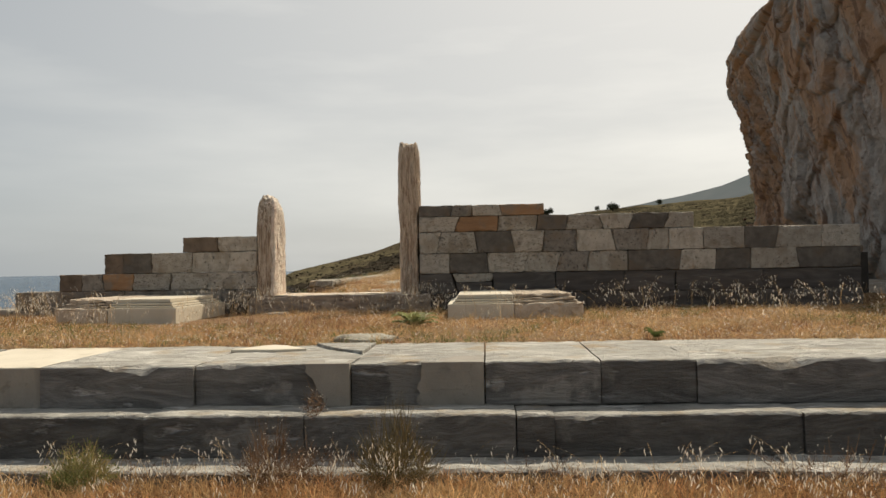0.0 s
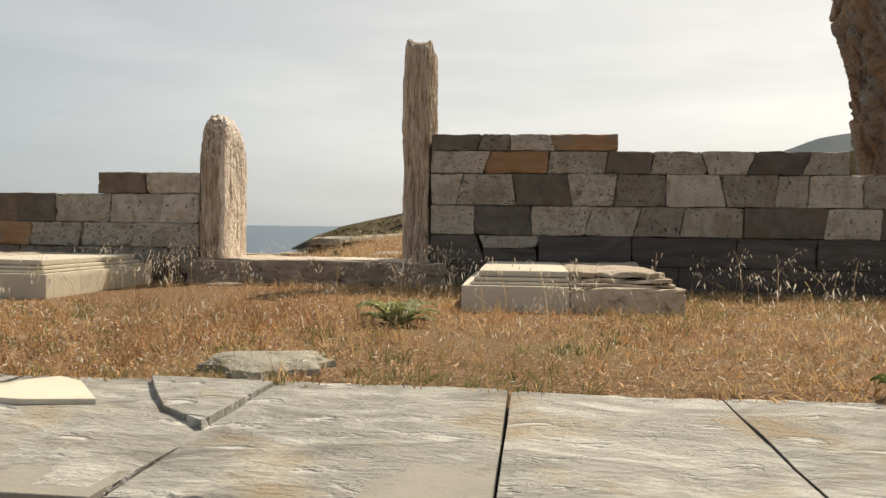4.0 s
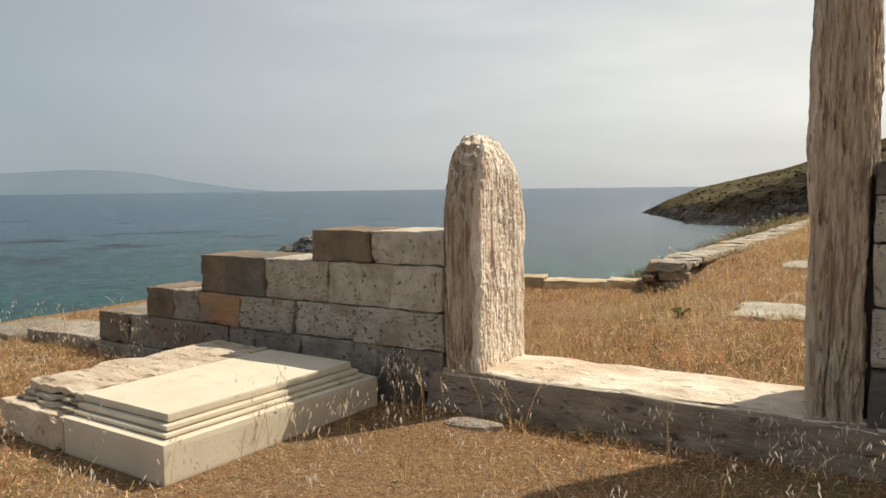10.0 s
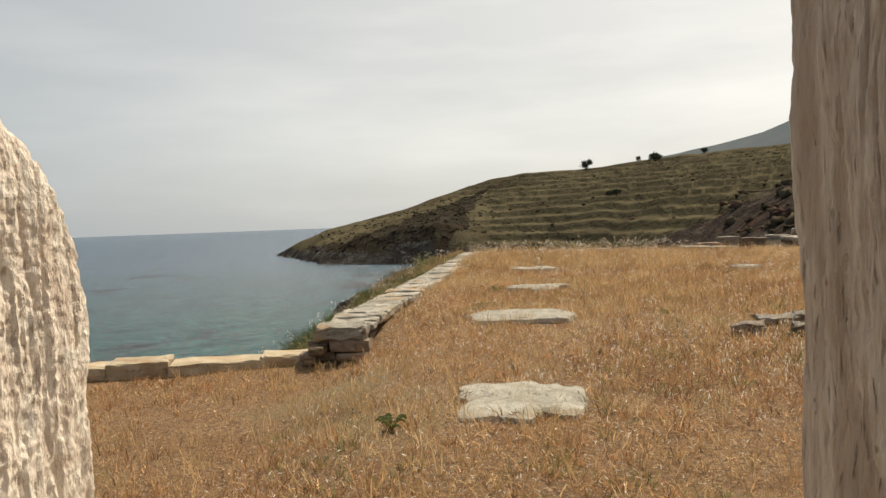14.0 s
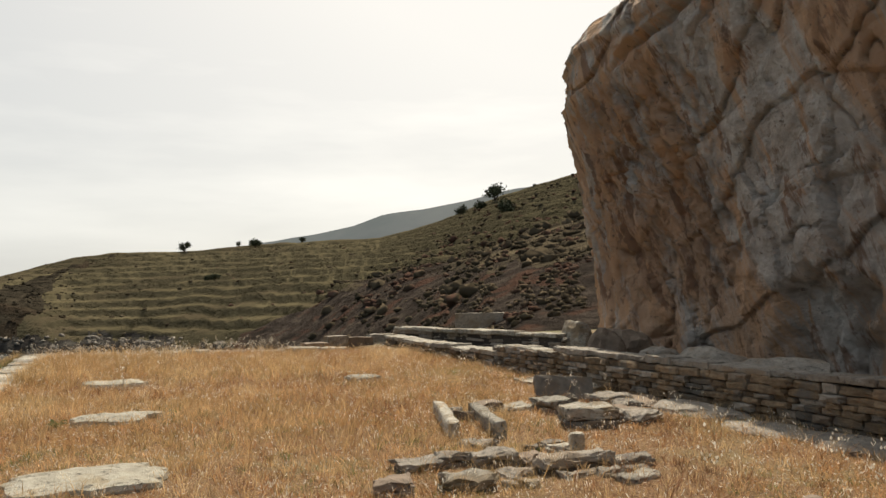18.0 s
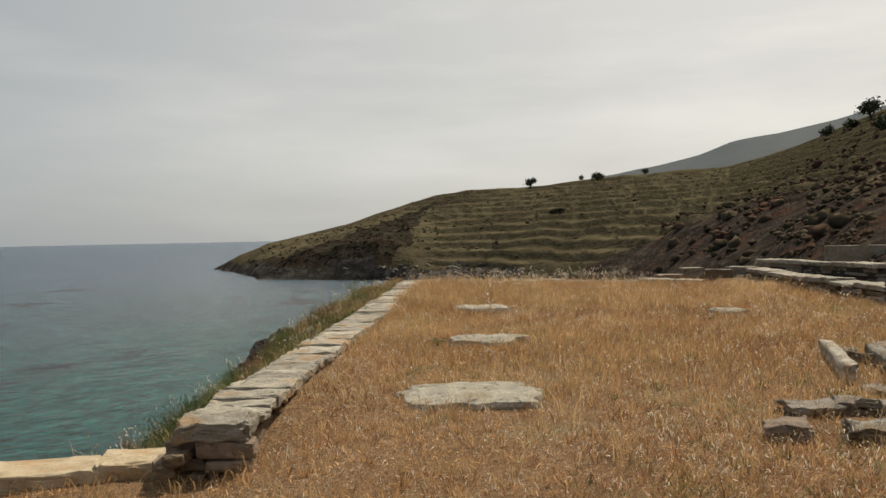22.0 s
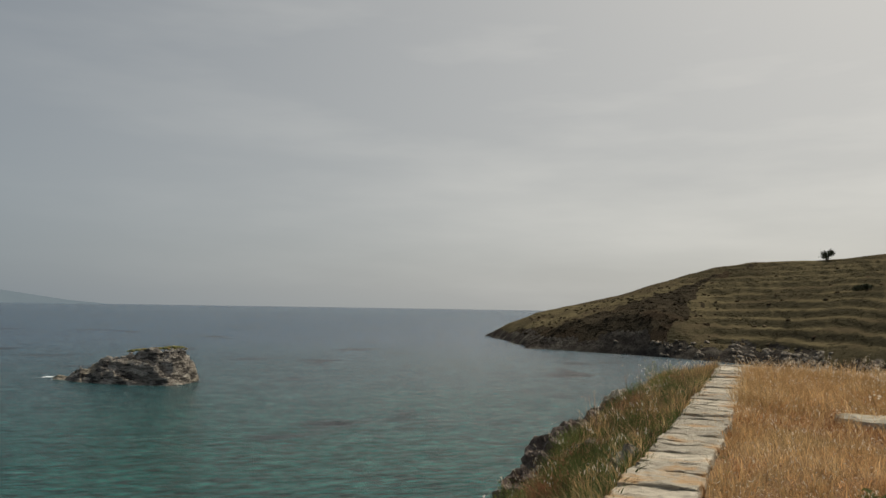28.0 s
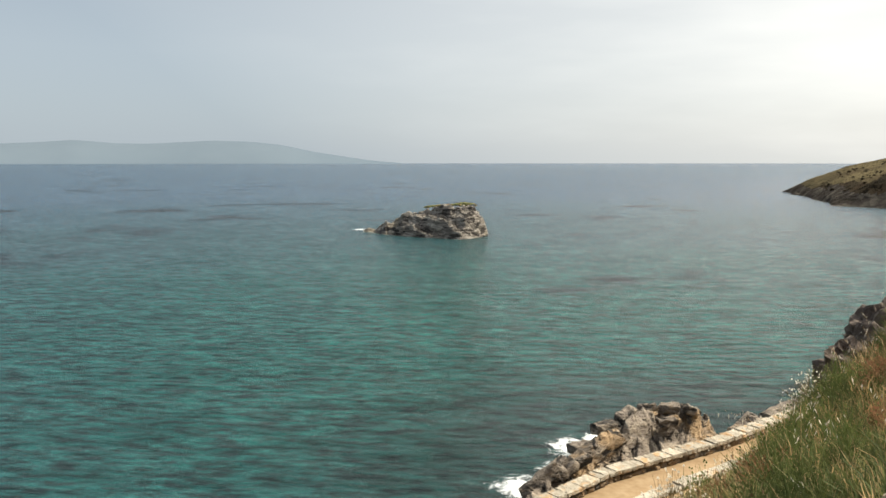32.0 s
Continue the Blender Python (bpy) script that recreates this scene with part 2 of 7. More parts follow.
M_PAVING = mat("pale_paving_stone", [(.24, .218, .17), (.36, .328, .258), (.48, .443, .362)], 5, bump=.9, bscale=30, dist=.03, rand=.12, blot=(.31, .25, .16), blot_scale=2.0, specks=(.17, .15, .118), speck_scale=11, speck_at=(.58, .70))
# near-black colour that stands for the shade inside wall joints
M_SHADOW = mat("joint_shade_fill", [(.035, .03, .025), (.06, .05, .04)], 8, bump=.2)
M_SOIL = mat("dry_litter_ground", [(.15, .080, .038), (.28, .158, .073), (.42, .26, .13)], 22, rough=.95, bump=1.0, bscale=60, dist=.04, blot=(.27, .19, .088), blot_scale=.7, specks=(.56, .42, .26), speck_scale=46, speck_at=(.56, .62))
M_SLOPE = mat("scrub_slope_ground", [(.07, .065, .03), (.13, .115, .05), (.22, .16, .08)], 3, rough=.95, bump=.6, bscale=20, dist=.06, blot=(.20, .12, .06), blot_scale=.4)
M_PATH = mat("sandy_path", [(.30, .20, .105), (.37, .26, .145), (.43, .315, .19)], 3, rough=.95, bump=.2, bscale=40)
M_WETROCK = mat("wet_sea_rock", [(.030, .026, .023), (.075, .065, .056), (.16, .14, .118)], 1.2, rough=.5, bump=.9, bscale=4.0, dist=.2, stretch=(1, 1, 2.0))
M_ROCK = mat("sea_rock", [(.07, .058, .048), (.21, .175, .14), (.44, .375, .29)], .9, bump=.9, bscale=3.0, dist=.3, stretch=(1, 1, 2.0), specks=(.05, .043, .036), speck_scale=1.3, speck_at=(.55, .62), blot=(.34, .24, .14), blot_scale=.5)
M_ISLET = mat("islet_rock", [(.085, .076, .067), (.33, .295, .255), (.72, .67, .59)], .7, bump=1.0, bscale=1.6, dist=1.0, stretch=(.7, .7, 2.6), distort=.8, rand=.05, specks=(.075, .066, .058), speck_scale=.55, speck_at=(.54, .58), blot=(.36, .32, .25), blot_scale=.12)
M_DRYGRASS = mat("dry_grass", [(.21, .095, .047), (.46, .25, .112), (.68, .48, .255)], .55, rough=.85, bump=0, rand=.6, island=True, detail=8, blot=(.40, .29, .13), blot_scale=.5, blot_at=(.52, .66), thin=.4)
M_PALEGRASS = mat("straw_grass", [(.42, .265, .125), (.57, .385, .19), (.70, .525, .305)], .8, rough=.85, bump=0, rand=.45, island=True, detail=4, blot=(.40, .27, .125), blot_scale=.6, thin=.42)
M_GREENGRASS = mat("green_grass", [(.095, .115, .033), (.185, .195, .066), (.32, .275, .12)], 1.2, rough=.85, bump=0, rand=.5, island=True, detail=4, blot=(.33, .22, .10), blot_scale=.6, blot_at=(.52, .64), thin=.4)
M_OAT = mat("oat_seed_head", [(.74, .67, .55), (.92, .86, .75)], 5, rough=.5, bump=0, rand=.3, island=True, thin=.5)
M_SCRAP = mat("tan_leaf_litter", [(.38, .195, .085), (.62, .385, .175), (.78, .57, .315)], 7, rough=.8, bump=0, rand=.6, island=True, thin=.3)
M_THISTLE = mat("grey_green_thistle", [(.24, .265, .10), (.37, .39, .175), (.52, .53, .29)], 20, rough=.75, bump=.4, rand=.3, thin=.25)
M_HERB = mat("fresh_green_leaf", [(.085, .115, .032), (.145, .18, .055), (.23, .25, .085)], 9, rough=.7, bump=.1, rand=.4, island=True, thin=.3)
M_DARKHERB = mat("dark_green_herb", [(.050, .070, .022), (.085, .11, .035), (.14, .155, .055)], 6, rough=.8, bump=0, rand=.45, island=True, thin=.25)
M_BUSH = mat("dry_shrub", [(.12, .092, .040), (.19, .145, .062), (.28, .20, .095)], 9, rough=.85, bump=0, rand=.45, island=True)
M_RUST = mat("rusty_stalk", [(.17, .085, .045), (.27, .135, .07), (.36, .20, .11)], 9, rough=.85, bump=0, rand=.5, island=True, thin=.3)
M_BROWNSTALK = mat("brown_dead_stalk", [(.11, .065, .038), (.19, .115, .066), (.28, .18, .105)], 9, rough=.85, bump=0, rand=.5, island=True, thin=.3)
M_POPPY = mat("red_poppy", [(.55, .03, .015), (.65, .05, .02)], 9, rough=.6, bump=0)
M_SCRUB = mat("hill_scrub", [(.045, .038, .026), (.078, .062, .041), (.12, .092, .060)], .25, rough=1, bump=.5, bscale=2.0, rand=.32, island=True, blot=(.105, .062, .045), blot_scale=.16, blot_at=(.53, .60), spec=0)
M_SPUR = mat("dry_spur_slope", [(.058, .049, .036), (.102, .083, .056), (.172, .136, .085)], .16, rough=1, bump=1.0, bscale=1.1, dist=.8, blot=(.055, .044, .036), blot_scale=.07, blot_at=(.50, .58), specks=(.038, .030, .024), speck_scale=.42, speck_at=(.55, .61), spec=0, stretch=(1, 1, 2.0))
M_CRAGS = mat("dark_spur_rock", [(.032, .027, .023), (.062, .050, .041), (.125, .10, .080)], .45, rough=1, bump=1.0, bscale=1.2, dist=1.2, blot=(.105, .062, .045), blot_scale=.22, blot_at=(.54, .62), stretch=(1, 1, .5), spec=0)
M_SHORE = mat("dark_shore_rock", [(.028, .025, .022), (.055, .049, .043), (.13, .118, .10)], .22, rough=.95, bump=1.0, bscale=.9, dist=1.2, spec=0)
M_BANK = mat("dark_scrub_bank", [(.030, .026, .019), (.050, .042, .030), (.082, .067, .046)], .14, rough=1, bump=1.0, bscale=.7, dist=1.2, spec=0, specks=(.020, .017, .013), speck_scale=.35, speck_at=(.55, .62), blot=(.058, .044, .030), blot_scale=.06)
# leaf greens lightened to include the haze over the far hill
M_TREE = mat("dark_tree_leaves", [(.035, .040, .022), (.058, .066, .034), (.09, .095, .05)], .8, rough=.9, bump=0, rand=.35, island=True)
M_BARK = mat("tree_bark", [(.05, .04, .03), (.09, .07, .05)], 3, bump=.4)
M_FOAM = mat("sea_foam", [(.60, .66, .68), (.78, .81, .82)], 2, rough=.8, bump=.5, bscale=8)


def foam_cover(m, spots):
    """Opens a sheet of foam into lace: dense round the given places (x, y, radius), torn by fine noise, gone beyond."""
    n, l = m.node_tree.nodes, m.node_tree.links
    geo = n.new("ShaderNodeNewGeometry")
    best = None
    for x, y, r in spots:
        d, k = n.new("ShaderNodeVectorMath"), n.new("ShaderNodeMapRange")
        d.operation = "DISTANCE"
        d.inputs[1].default_value = (x, y, -10.28)
        k.inputs[1].default_value, k.inputs[2].default_value, k.inputs[3].default_value, k.inputs[4].default_value = 0, r, 1, 0
        l.new(geo.outputs["Position"], d.inputs[0])
        l.new(d.outputs["Value"], k.inputs[0])
        if best is None:
            best = k.outputs[0]
        else:
            mx = n.new("ShaderNodeMath")
            mx.operation = "MAXIMUM"
            l.new(best, mx.inputs[0])
            l.new(k.outputs[0], mx.inputs[1])
            best = mx.outputs[0]
    nz = n.new("ShaderNodeTexNoise")
    nz.inputs["Scale"].default_value, nz.inputs["Detail"].default_value, nz.inputs["Roughness"].default_value, nz.inputs["Distortion"].default_value = 1.5, 9, .75, 1.2
    l.new(geo.outputs["Position"], nz.inputs["Vector"])
    add, mr = n.new("ShaderNodeMath"), n.new("ShaderNodeMapRange")
    add.operation = "MULTIPLY_ADD"
    add.inputs[1].default_value = .42
    l.new(best, add.inputs[0])
    l.new(nz.outputs["Fac"], add.inputs[2])
    mr.inputs[1].default_value, mr.inputs[2].default_value, mr.inputs[4].default_value = .64, .84, .9
    l.new(add.outputs[0], mr.inputs[0])
    tr, ms = n.new("ShaderNodeBsdfTransparent"), n.new("ShaderNodeMixShader")
    l.new(mr.outputs[0], ms.inputs[0])
    l.new(tr.outputs[0], ms.inputs[1])
    l.new(n["Principled BSDF"].outputs[0], ms.inputs[2])
    l.new(ms.outputs[0], n["Material Output"].inputs[0])


foam_cover(M_FOAM, [(-19.2, 31.9, 1.7), (-18.5, 27.1, 1.6), (-18.5, 29.5, 1.1), (-19.0, 33.5, 1.1), (-104.6, 97.4, 2.6), (-100.0, 95.6, 2.2), (-90.0, 96.8, 2.2)])
# distance haze is painted into the mountain's grey-blue base colour
M_MOUNTAIN = mat("haze_painted_mountain", [(.085, .10, .105), (.11, .12, .125), (.13, .14, .14)], .004, rough=1, bump=0, spec=0)
# the island's pale blue likewise stands in for haze over the sea
M_ISLAND = mat("haze_painted_island", [(.134, .174, .213), (.148, .188, .226)], .002, rough=1, bump=0, spec=0)


def cliff_material():
    """Grey limestone: pale smears, ochre patches, rusty streaks that lean down the face, dark lichen on the upper bed."""
    m = bpy.data.materials.new("ochre_limestone_cliff")
    m.use_nodes = True
    n, l = m.node_tree.nodes, m.node_tree.links
    b = n["Principled BSDF"]
    geo = n.new("ShaderNodeNewGeometry")

    def along(v):
        d = n.new("ShaderNodeVectorMath")
        d.operation = "DOT_PRODUCT"
        d.inputs[1].default_value = v
        l.new(geo.outputs["Position"], d.inputs[0])
        return d.outputs["Value"]

    def frame_of(a, c, e):
        k = n.new("ShaderNodeCombineXYZ")
        for i, v in enumerate((a, c, e)):
            l.new(along(v), k.inputs[i])
        return k.outputs[0]

    def fog(vec, scale, detail=7.0, rough=.62, distort=0.0):
        t = n.new("ShaderNodeTexNoise")
        t.inputs["Scale"].default_value, t.inputs["Detail"].default_value, t.inputs["Roughness"].default_value, t.inputs["Distortion"].default_value = scale, detail, rough, distort
        l.new(vec, t.inputs["Vector"])
        return t.outputs["Fac"]

    def over(col, fac, lo, hi, colour, most=1.0):
        r, x = n.new("ShaderNodeMapRange"), n.new("ShaderNodeMix")
        r.inputs[1].default_value, r.inputs[2].default_value, r.inputs[4].default_value = lo, hi, most
        x.data_type = "RGBA"
        x.inputs[7].default_value = (*colour, 1)
        l.new(fac, r.inputs[0])
        l.new(r.outputs[0], x.inputs[0])
        l.new(col, x.inputs[6])
        return x.outputs[2]

    lean = frame_of((.35, -.88, .35), (0, -.09, -.24), (.2, .05, 0))       # stretched down the leaning runnels
    smear = frame_of((.2, -.9, .55), (0, -.16, -.26), (.15, 0, 0))
    flat = frame_of((1, 0, 0), (0, 1, 0), (0, 0, 1.5))
    ramp = n.new("ShaderNodeValToRGB")
    els = ramp.color_ramp.elements
    els[0].position, els[1].position = .32, .68
    els[0].color, els[1].color = (.35, .295, .24, 1), (.68, .615, .54, 1)
    mid = els.new(.5)
    mid.color = (.535, .465, .395, 1)
    l.new(fog(flat, 1.6, 12.0, .66, .5), ramp.inputs[0])
    col = ramp.outputs[0]
    col = over(col, fog(smear, 1.1, 8.0), .55, .67, (.72, .68, .62), .6)
    def northward(fac, k):
        """More of a stain towards the northern flank."""
        r, a = n.new("ShaderNodeMapRange"), n.new("ShaderNodeMath")
        r.inputs[1].default_value, r.inputs[2].default_value, r.inputs[3].default_value, r.inputs[4].default_value = 9.0, 16.0, -k * .3, k
        l.new(along((0, 1, 0)), r.inputs[0])
        l.new(fac, a.inputs[0])
        l.new(r.outputs[0], a.inputs[1])
        return a.outputs[0]

    col = over(col, northward(fog(smear, .62, 9.0, .66, .6), .015), .47, .55, (.60, .37, .22), .85)
    col = over(col, northward(fog(lean, 1.5, 9.0, .66, .4), .04), .525, .59, (.64, .39, .225), .85)
    col = over(col, northward(fog(lean, 2.6, 9.0, .68, .3), .015), .55, .60, (.27, .155, .098), .8)
    col = over(col, fog(flat, 4.5, 8.0, .7), .60, .67, (.20, .15, .115), .8)
    l.new(col, b.inputs["Base Color"])
    b.inputs["Roughness"].default_value, b.inputs["Specular IOR Level"].default_value = .9, .25
    add = n.new("ShaderNodeMath")
    l.new(fog(flat, 9.0, 12.0, .72), add.inputs[0])
    l.new(fog(lean, 4.0, 10.0, .7), add.inputs[1])
    bp = n.new("ShaderNodeBump")
    bp.inputs["Strength"].default_value, bp.inputs["Distance"].default_value = 1.0, .14
    l.new(add.outputs[0], bp.inputs["Height"])
    l.new(bp.outputs[0], b.inputs["Normal"])
    return m


M_CLIFF = cliff_material()


def hill_material():
    """Hill slopes: olive grass on the treads of old field terraces, a darker colour on the steep faces."""
    m = mat("terraced_hill", [(.088, .073, .043), (.124, .104, .060), (.166, .137, .080)], .09, rough=1, bump=.9, bscale=.5, dist=1.0,
            blot=(.092, .074, .046), blot_scale=.03, blot_at=(.50, .60), specks=(.058, .052, .031), speck_scale=.30, speck_at=(.57, .64), stretch=(1, 1, 2.5), spec=0)
    n, l = m.node_tree.nodes, m.node_tree.links
    b = n["Principled BSDF"]
    src = b.inputs["Base Color"].links[0].from_socket
    geo = n.new("ShaderNodeNewGeometry")
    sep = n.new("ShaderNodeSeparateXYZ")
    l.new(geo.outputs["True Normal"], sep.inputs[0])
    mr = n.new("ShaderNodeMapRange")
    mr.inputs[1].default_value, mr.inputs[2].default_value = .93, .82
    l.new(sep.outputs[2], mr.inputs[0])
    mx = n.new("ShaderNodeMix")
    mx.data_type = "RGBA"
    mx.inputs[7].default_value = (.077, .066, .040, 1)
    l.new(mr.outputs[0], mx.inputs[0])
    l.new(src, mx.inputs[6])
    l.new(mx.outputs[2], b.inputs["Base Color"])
    return m


M_HILL = hill_material()


def sea_material():
    m = bpy.data.materials.new("sea_water")
    m.use_nodes = True
    n, l = m.node_tree.nodes, m.node_tree.links
    b = n["Principled BSDF"]
    geo = n.new("ShaderNodeNewGeometry")
    sep = n.new("ShaderNodeSeparateXYZ")
    l.new(geo.outputs["Position"], sep.inputs[0])
    # distance from the shore grows to the north-west: shallow teal to deep blue
    dist = n.new("ShaderNodeVectorMath")
    dist.operation = "DISTANCE"
    dist.inputs[1].default_value = (-30, 45, -10.3)
    l.new(geo.outputs["Position"], dist.inputs[0])
    big = n.new("ShaderNodeTexNoise")
    big.inputs["Scale"].default_value, big.inputs["Detail"].default_value = .03, 4
    l.new(geo.outputs["Position"], big.inputs["Vector"])
    wob = n.new("ShaderNodeMath")
    wob.operation = "MULTIPLY_ADD"
    wob.inputs[1].default_value = 60
    l.new(big.outputs["Fac"], wob.inputs[0])
    l.new(dist.outputs["Value"], wob.inputs[2])
    mr = n.new("ShaderNodeMapRange")
    mr.inputs[1].default_value, mr.inputs[2].default_value = 40, 260
    l.new(wob.outputs[0], mr.inputs[0])
    ramp = n.new("ShaderNodeValToRGB")
    e = ramp.color_ramp.elements
    e[0].color, e[1].color = (.0015, .055, .047, 1), (.035, .069, .107, 1)
    x = e.new(.35)
    x.color = (.018, .054, .065, 1)
    l.new(mr.outputs[0], ramp.inputs[0])
    # dark weed patches on the bottom
    weed = n.new("ShaderNodeTexNoise")
    weed.inputs["Scale"].default_value, weed.inputs["Detail"].default_value, weed.inputs["Distortion"].default_value = .045, 5, .6
    l.new(geo.outputs["Position"], weed.inputs["Vector"])
    wr = n.new("ShaderNodeMapRange")
    wr.inputs[1].default_value, wr.inputs[2].default_value = .59, .68
    l.new(weed.outputs["Fac"], wr.inputs[0])
    mx = n.new("ShaderNodeMix")
    mx.data_type = "RGBA"
    mx.inputs[7].default_value = (.005, .011, .015, 1)
    l.new(wr.outputs[0], mx.inputs[0])
    l.new(ramp.outputs[0], mx.inputs[6])
    # dark rock bottom close under the shore
    near = n.new("ShaderNodeVectorMath")
    near.operation = "DISTANCE"
    near.inputs[1].default_value = (-13, 33, -10.3)
    l.new(geo.outputs["Position"], near.inputs[0])
    nw = n.new("ShaderNodeMath")
    nw.operation = "MULTIPLY_ADD"
    nw.inputs[1].default_value = 14
    l.new(weed.outputs["Fac"], nw.inputs[0])
    l.new(near.outputs["Value"], nw.inputs[2])
    nr = n.new("ShaderNodeMapRange")
    nr.inputs[1].default_value, nr.inputs[2].default_value, nr.inputs[3].default_value, nr.inputs[4].default_value = 26, 17, 0, .8
    l.new(nw.outputs[0], nr.inputs[0])
    mx2 = n.new("ShaderNodeMix")
    mx2.data_type = "RGBA"
    mx2.inputs[7].default_value = (.006, .024, .022, 1)
    l.new(nr.outputs[0], mx2.inputs[0])
    l.new(mx.outputs[2], mx2.inputs[6])
    # ripples: lanes whose light and shade are put into the base colour
    lane = n.new("ShaderNodeTexNoise")
    lane.inputs["Scale"].default_value, lane.inputs["Detail"].default_value, lane.inputs["Roughness"].default_value = .26, 9, .78
    lm = n.new("ShaderNodeMapping")
    lm.vector_type = "TEXTURE"
    lm.inputs["Rotation"].default_value = (0, 0, radians(40))
    lm.inputs["Scale"].default_value = (1.1, .34, 1)
    l.new(geo.outputs["Position"], lm.inputs[0])
    l.new(lm.outputs[0], lane.inputs["Vector"])
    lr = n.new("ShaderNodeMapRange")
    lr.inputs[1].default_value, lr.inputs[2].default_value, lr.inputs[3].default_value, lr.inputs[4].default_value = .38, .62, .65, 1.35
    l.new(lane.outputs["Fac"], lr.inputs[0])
    # single wavelets, longer than deep, the shade of their faces painted darker
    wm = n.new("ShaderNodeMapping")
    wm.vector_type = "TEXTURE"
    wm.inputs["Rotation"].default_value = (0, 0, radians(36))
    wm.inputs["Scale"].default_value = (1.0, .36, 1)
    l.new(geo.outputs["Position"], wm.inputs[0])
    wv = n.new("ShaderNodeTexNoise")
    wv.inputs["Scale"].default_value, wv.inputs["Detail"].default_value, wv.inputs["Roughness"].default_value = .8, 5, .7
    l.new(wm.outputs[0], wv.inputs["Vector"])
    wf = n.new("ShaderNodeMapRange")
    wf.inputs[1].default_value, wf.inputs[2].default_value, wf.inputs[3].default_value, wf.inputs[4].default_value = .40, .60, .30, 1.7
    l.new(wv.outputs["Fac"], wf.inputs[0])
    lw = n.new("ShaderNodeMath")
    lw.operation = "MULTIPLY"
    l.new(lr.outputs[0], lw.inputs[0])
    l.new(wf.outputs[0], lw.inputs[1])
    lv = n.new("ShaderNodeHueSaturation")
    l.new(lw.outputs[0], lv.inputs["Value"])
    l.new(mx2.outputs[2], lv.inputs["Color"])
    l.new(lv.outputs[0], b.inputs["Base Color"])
    b.inputs["Roughness"].default_value, b.inputs["IOR"].default_value = .25, 1.33
    sr = n.new("ShaderNodeMapRange")
    sr.inputs[1].default_value, sr.inputs[2].default_value, sr.inputs[3].default_value, sr.inputs[4].default_value = .38, .62, .18, .62
    l.new(lane.outputs["Fac"], sr.inputs[0])
    l.new(sr.outputs[0], b.inputs["Specular IOR Level"])
    mp = n.new("ShaderNodeMapping")
    mp.vector_type = "TEXTURE"
    mp.inputs["Rotation"].default_value = (0, 0, radians(40))
    mp.inputs["Scale"].default_value = (2.6, .8, 1)
    l.new(geo.outputs["Position"], mp.inputs[0])
    w1 = n.new("ShaderNodeTexNoise")
    w1.inputs["Scale"].default_value, w1.inputs["Detail"].default_value, w1.inputs["Roughness"].default_value = .9, 8, .66
    l.new(mp.outputs[0], w1.inputs["Vector"])
    bp = n.new("ShaderNodeBump")
    bp.inputs["Strength"].default_value, bp.inputs["Distance"].default_value = .85, 1.1
    l.new(w1.outputs["Fac"], bp.inputs["Height"])
    l.new(bp.outputs[0], b.inputs["Normal"])
    return m


M_SEA = sea_material()
SEA = -10.3


# ---- small helpers ----
def finish(bm, name, material, smooth=False):
    me = bpy.data.meshes.new(name)
    bm.to_mesh(me)
    bm.free()
    me.materials.append(material)
    if smooth:
        me.shade_smooth()
    return me


def part(name, bm, material, parent, label="", smooth=False):
    """Links a bmesh (or a mesh) as one mesh object under a thing or a part."""
    me = bm if isinstance(bm, bpy.types.Mesh) else finish(bm, name, material, smooth)
    ob = new(name, me)
    ob.parent = parent
    return tagged(ob, label) if label else ob


def empty(name, x, y, z, label, category="", group="", kind="", turn=0.0):
    ob = new(name)
    ob.empty_display_size = 0.1
    ob.matrix_basis = pose(x, y, z, 0, 0, turn)
    return tagged(ob, label, category, group, kind)


def thing(name, bm, material, label, category="", group="", kind="", smooth=False, at=(0, 0, 0), turn=0.0):
    ob = new(name, bm if isinstance(bm, bpy.types.Mesh) else finish(bm, name, material, smooth))
    ob.matrix_basis = pose(*at, 0, 0, turn)
    return tagged(ob, label, category, group, kind)


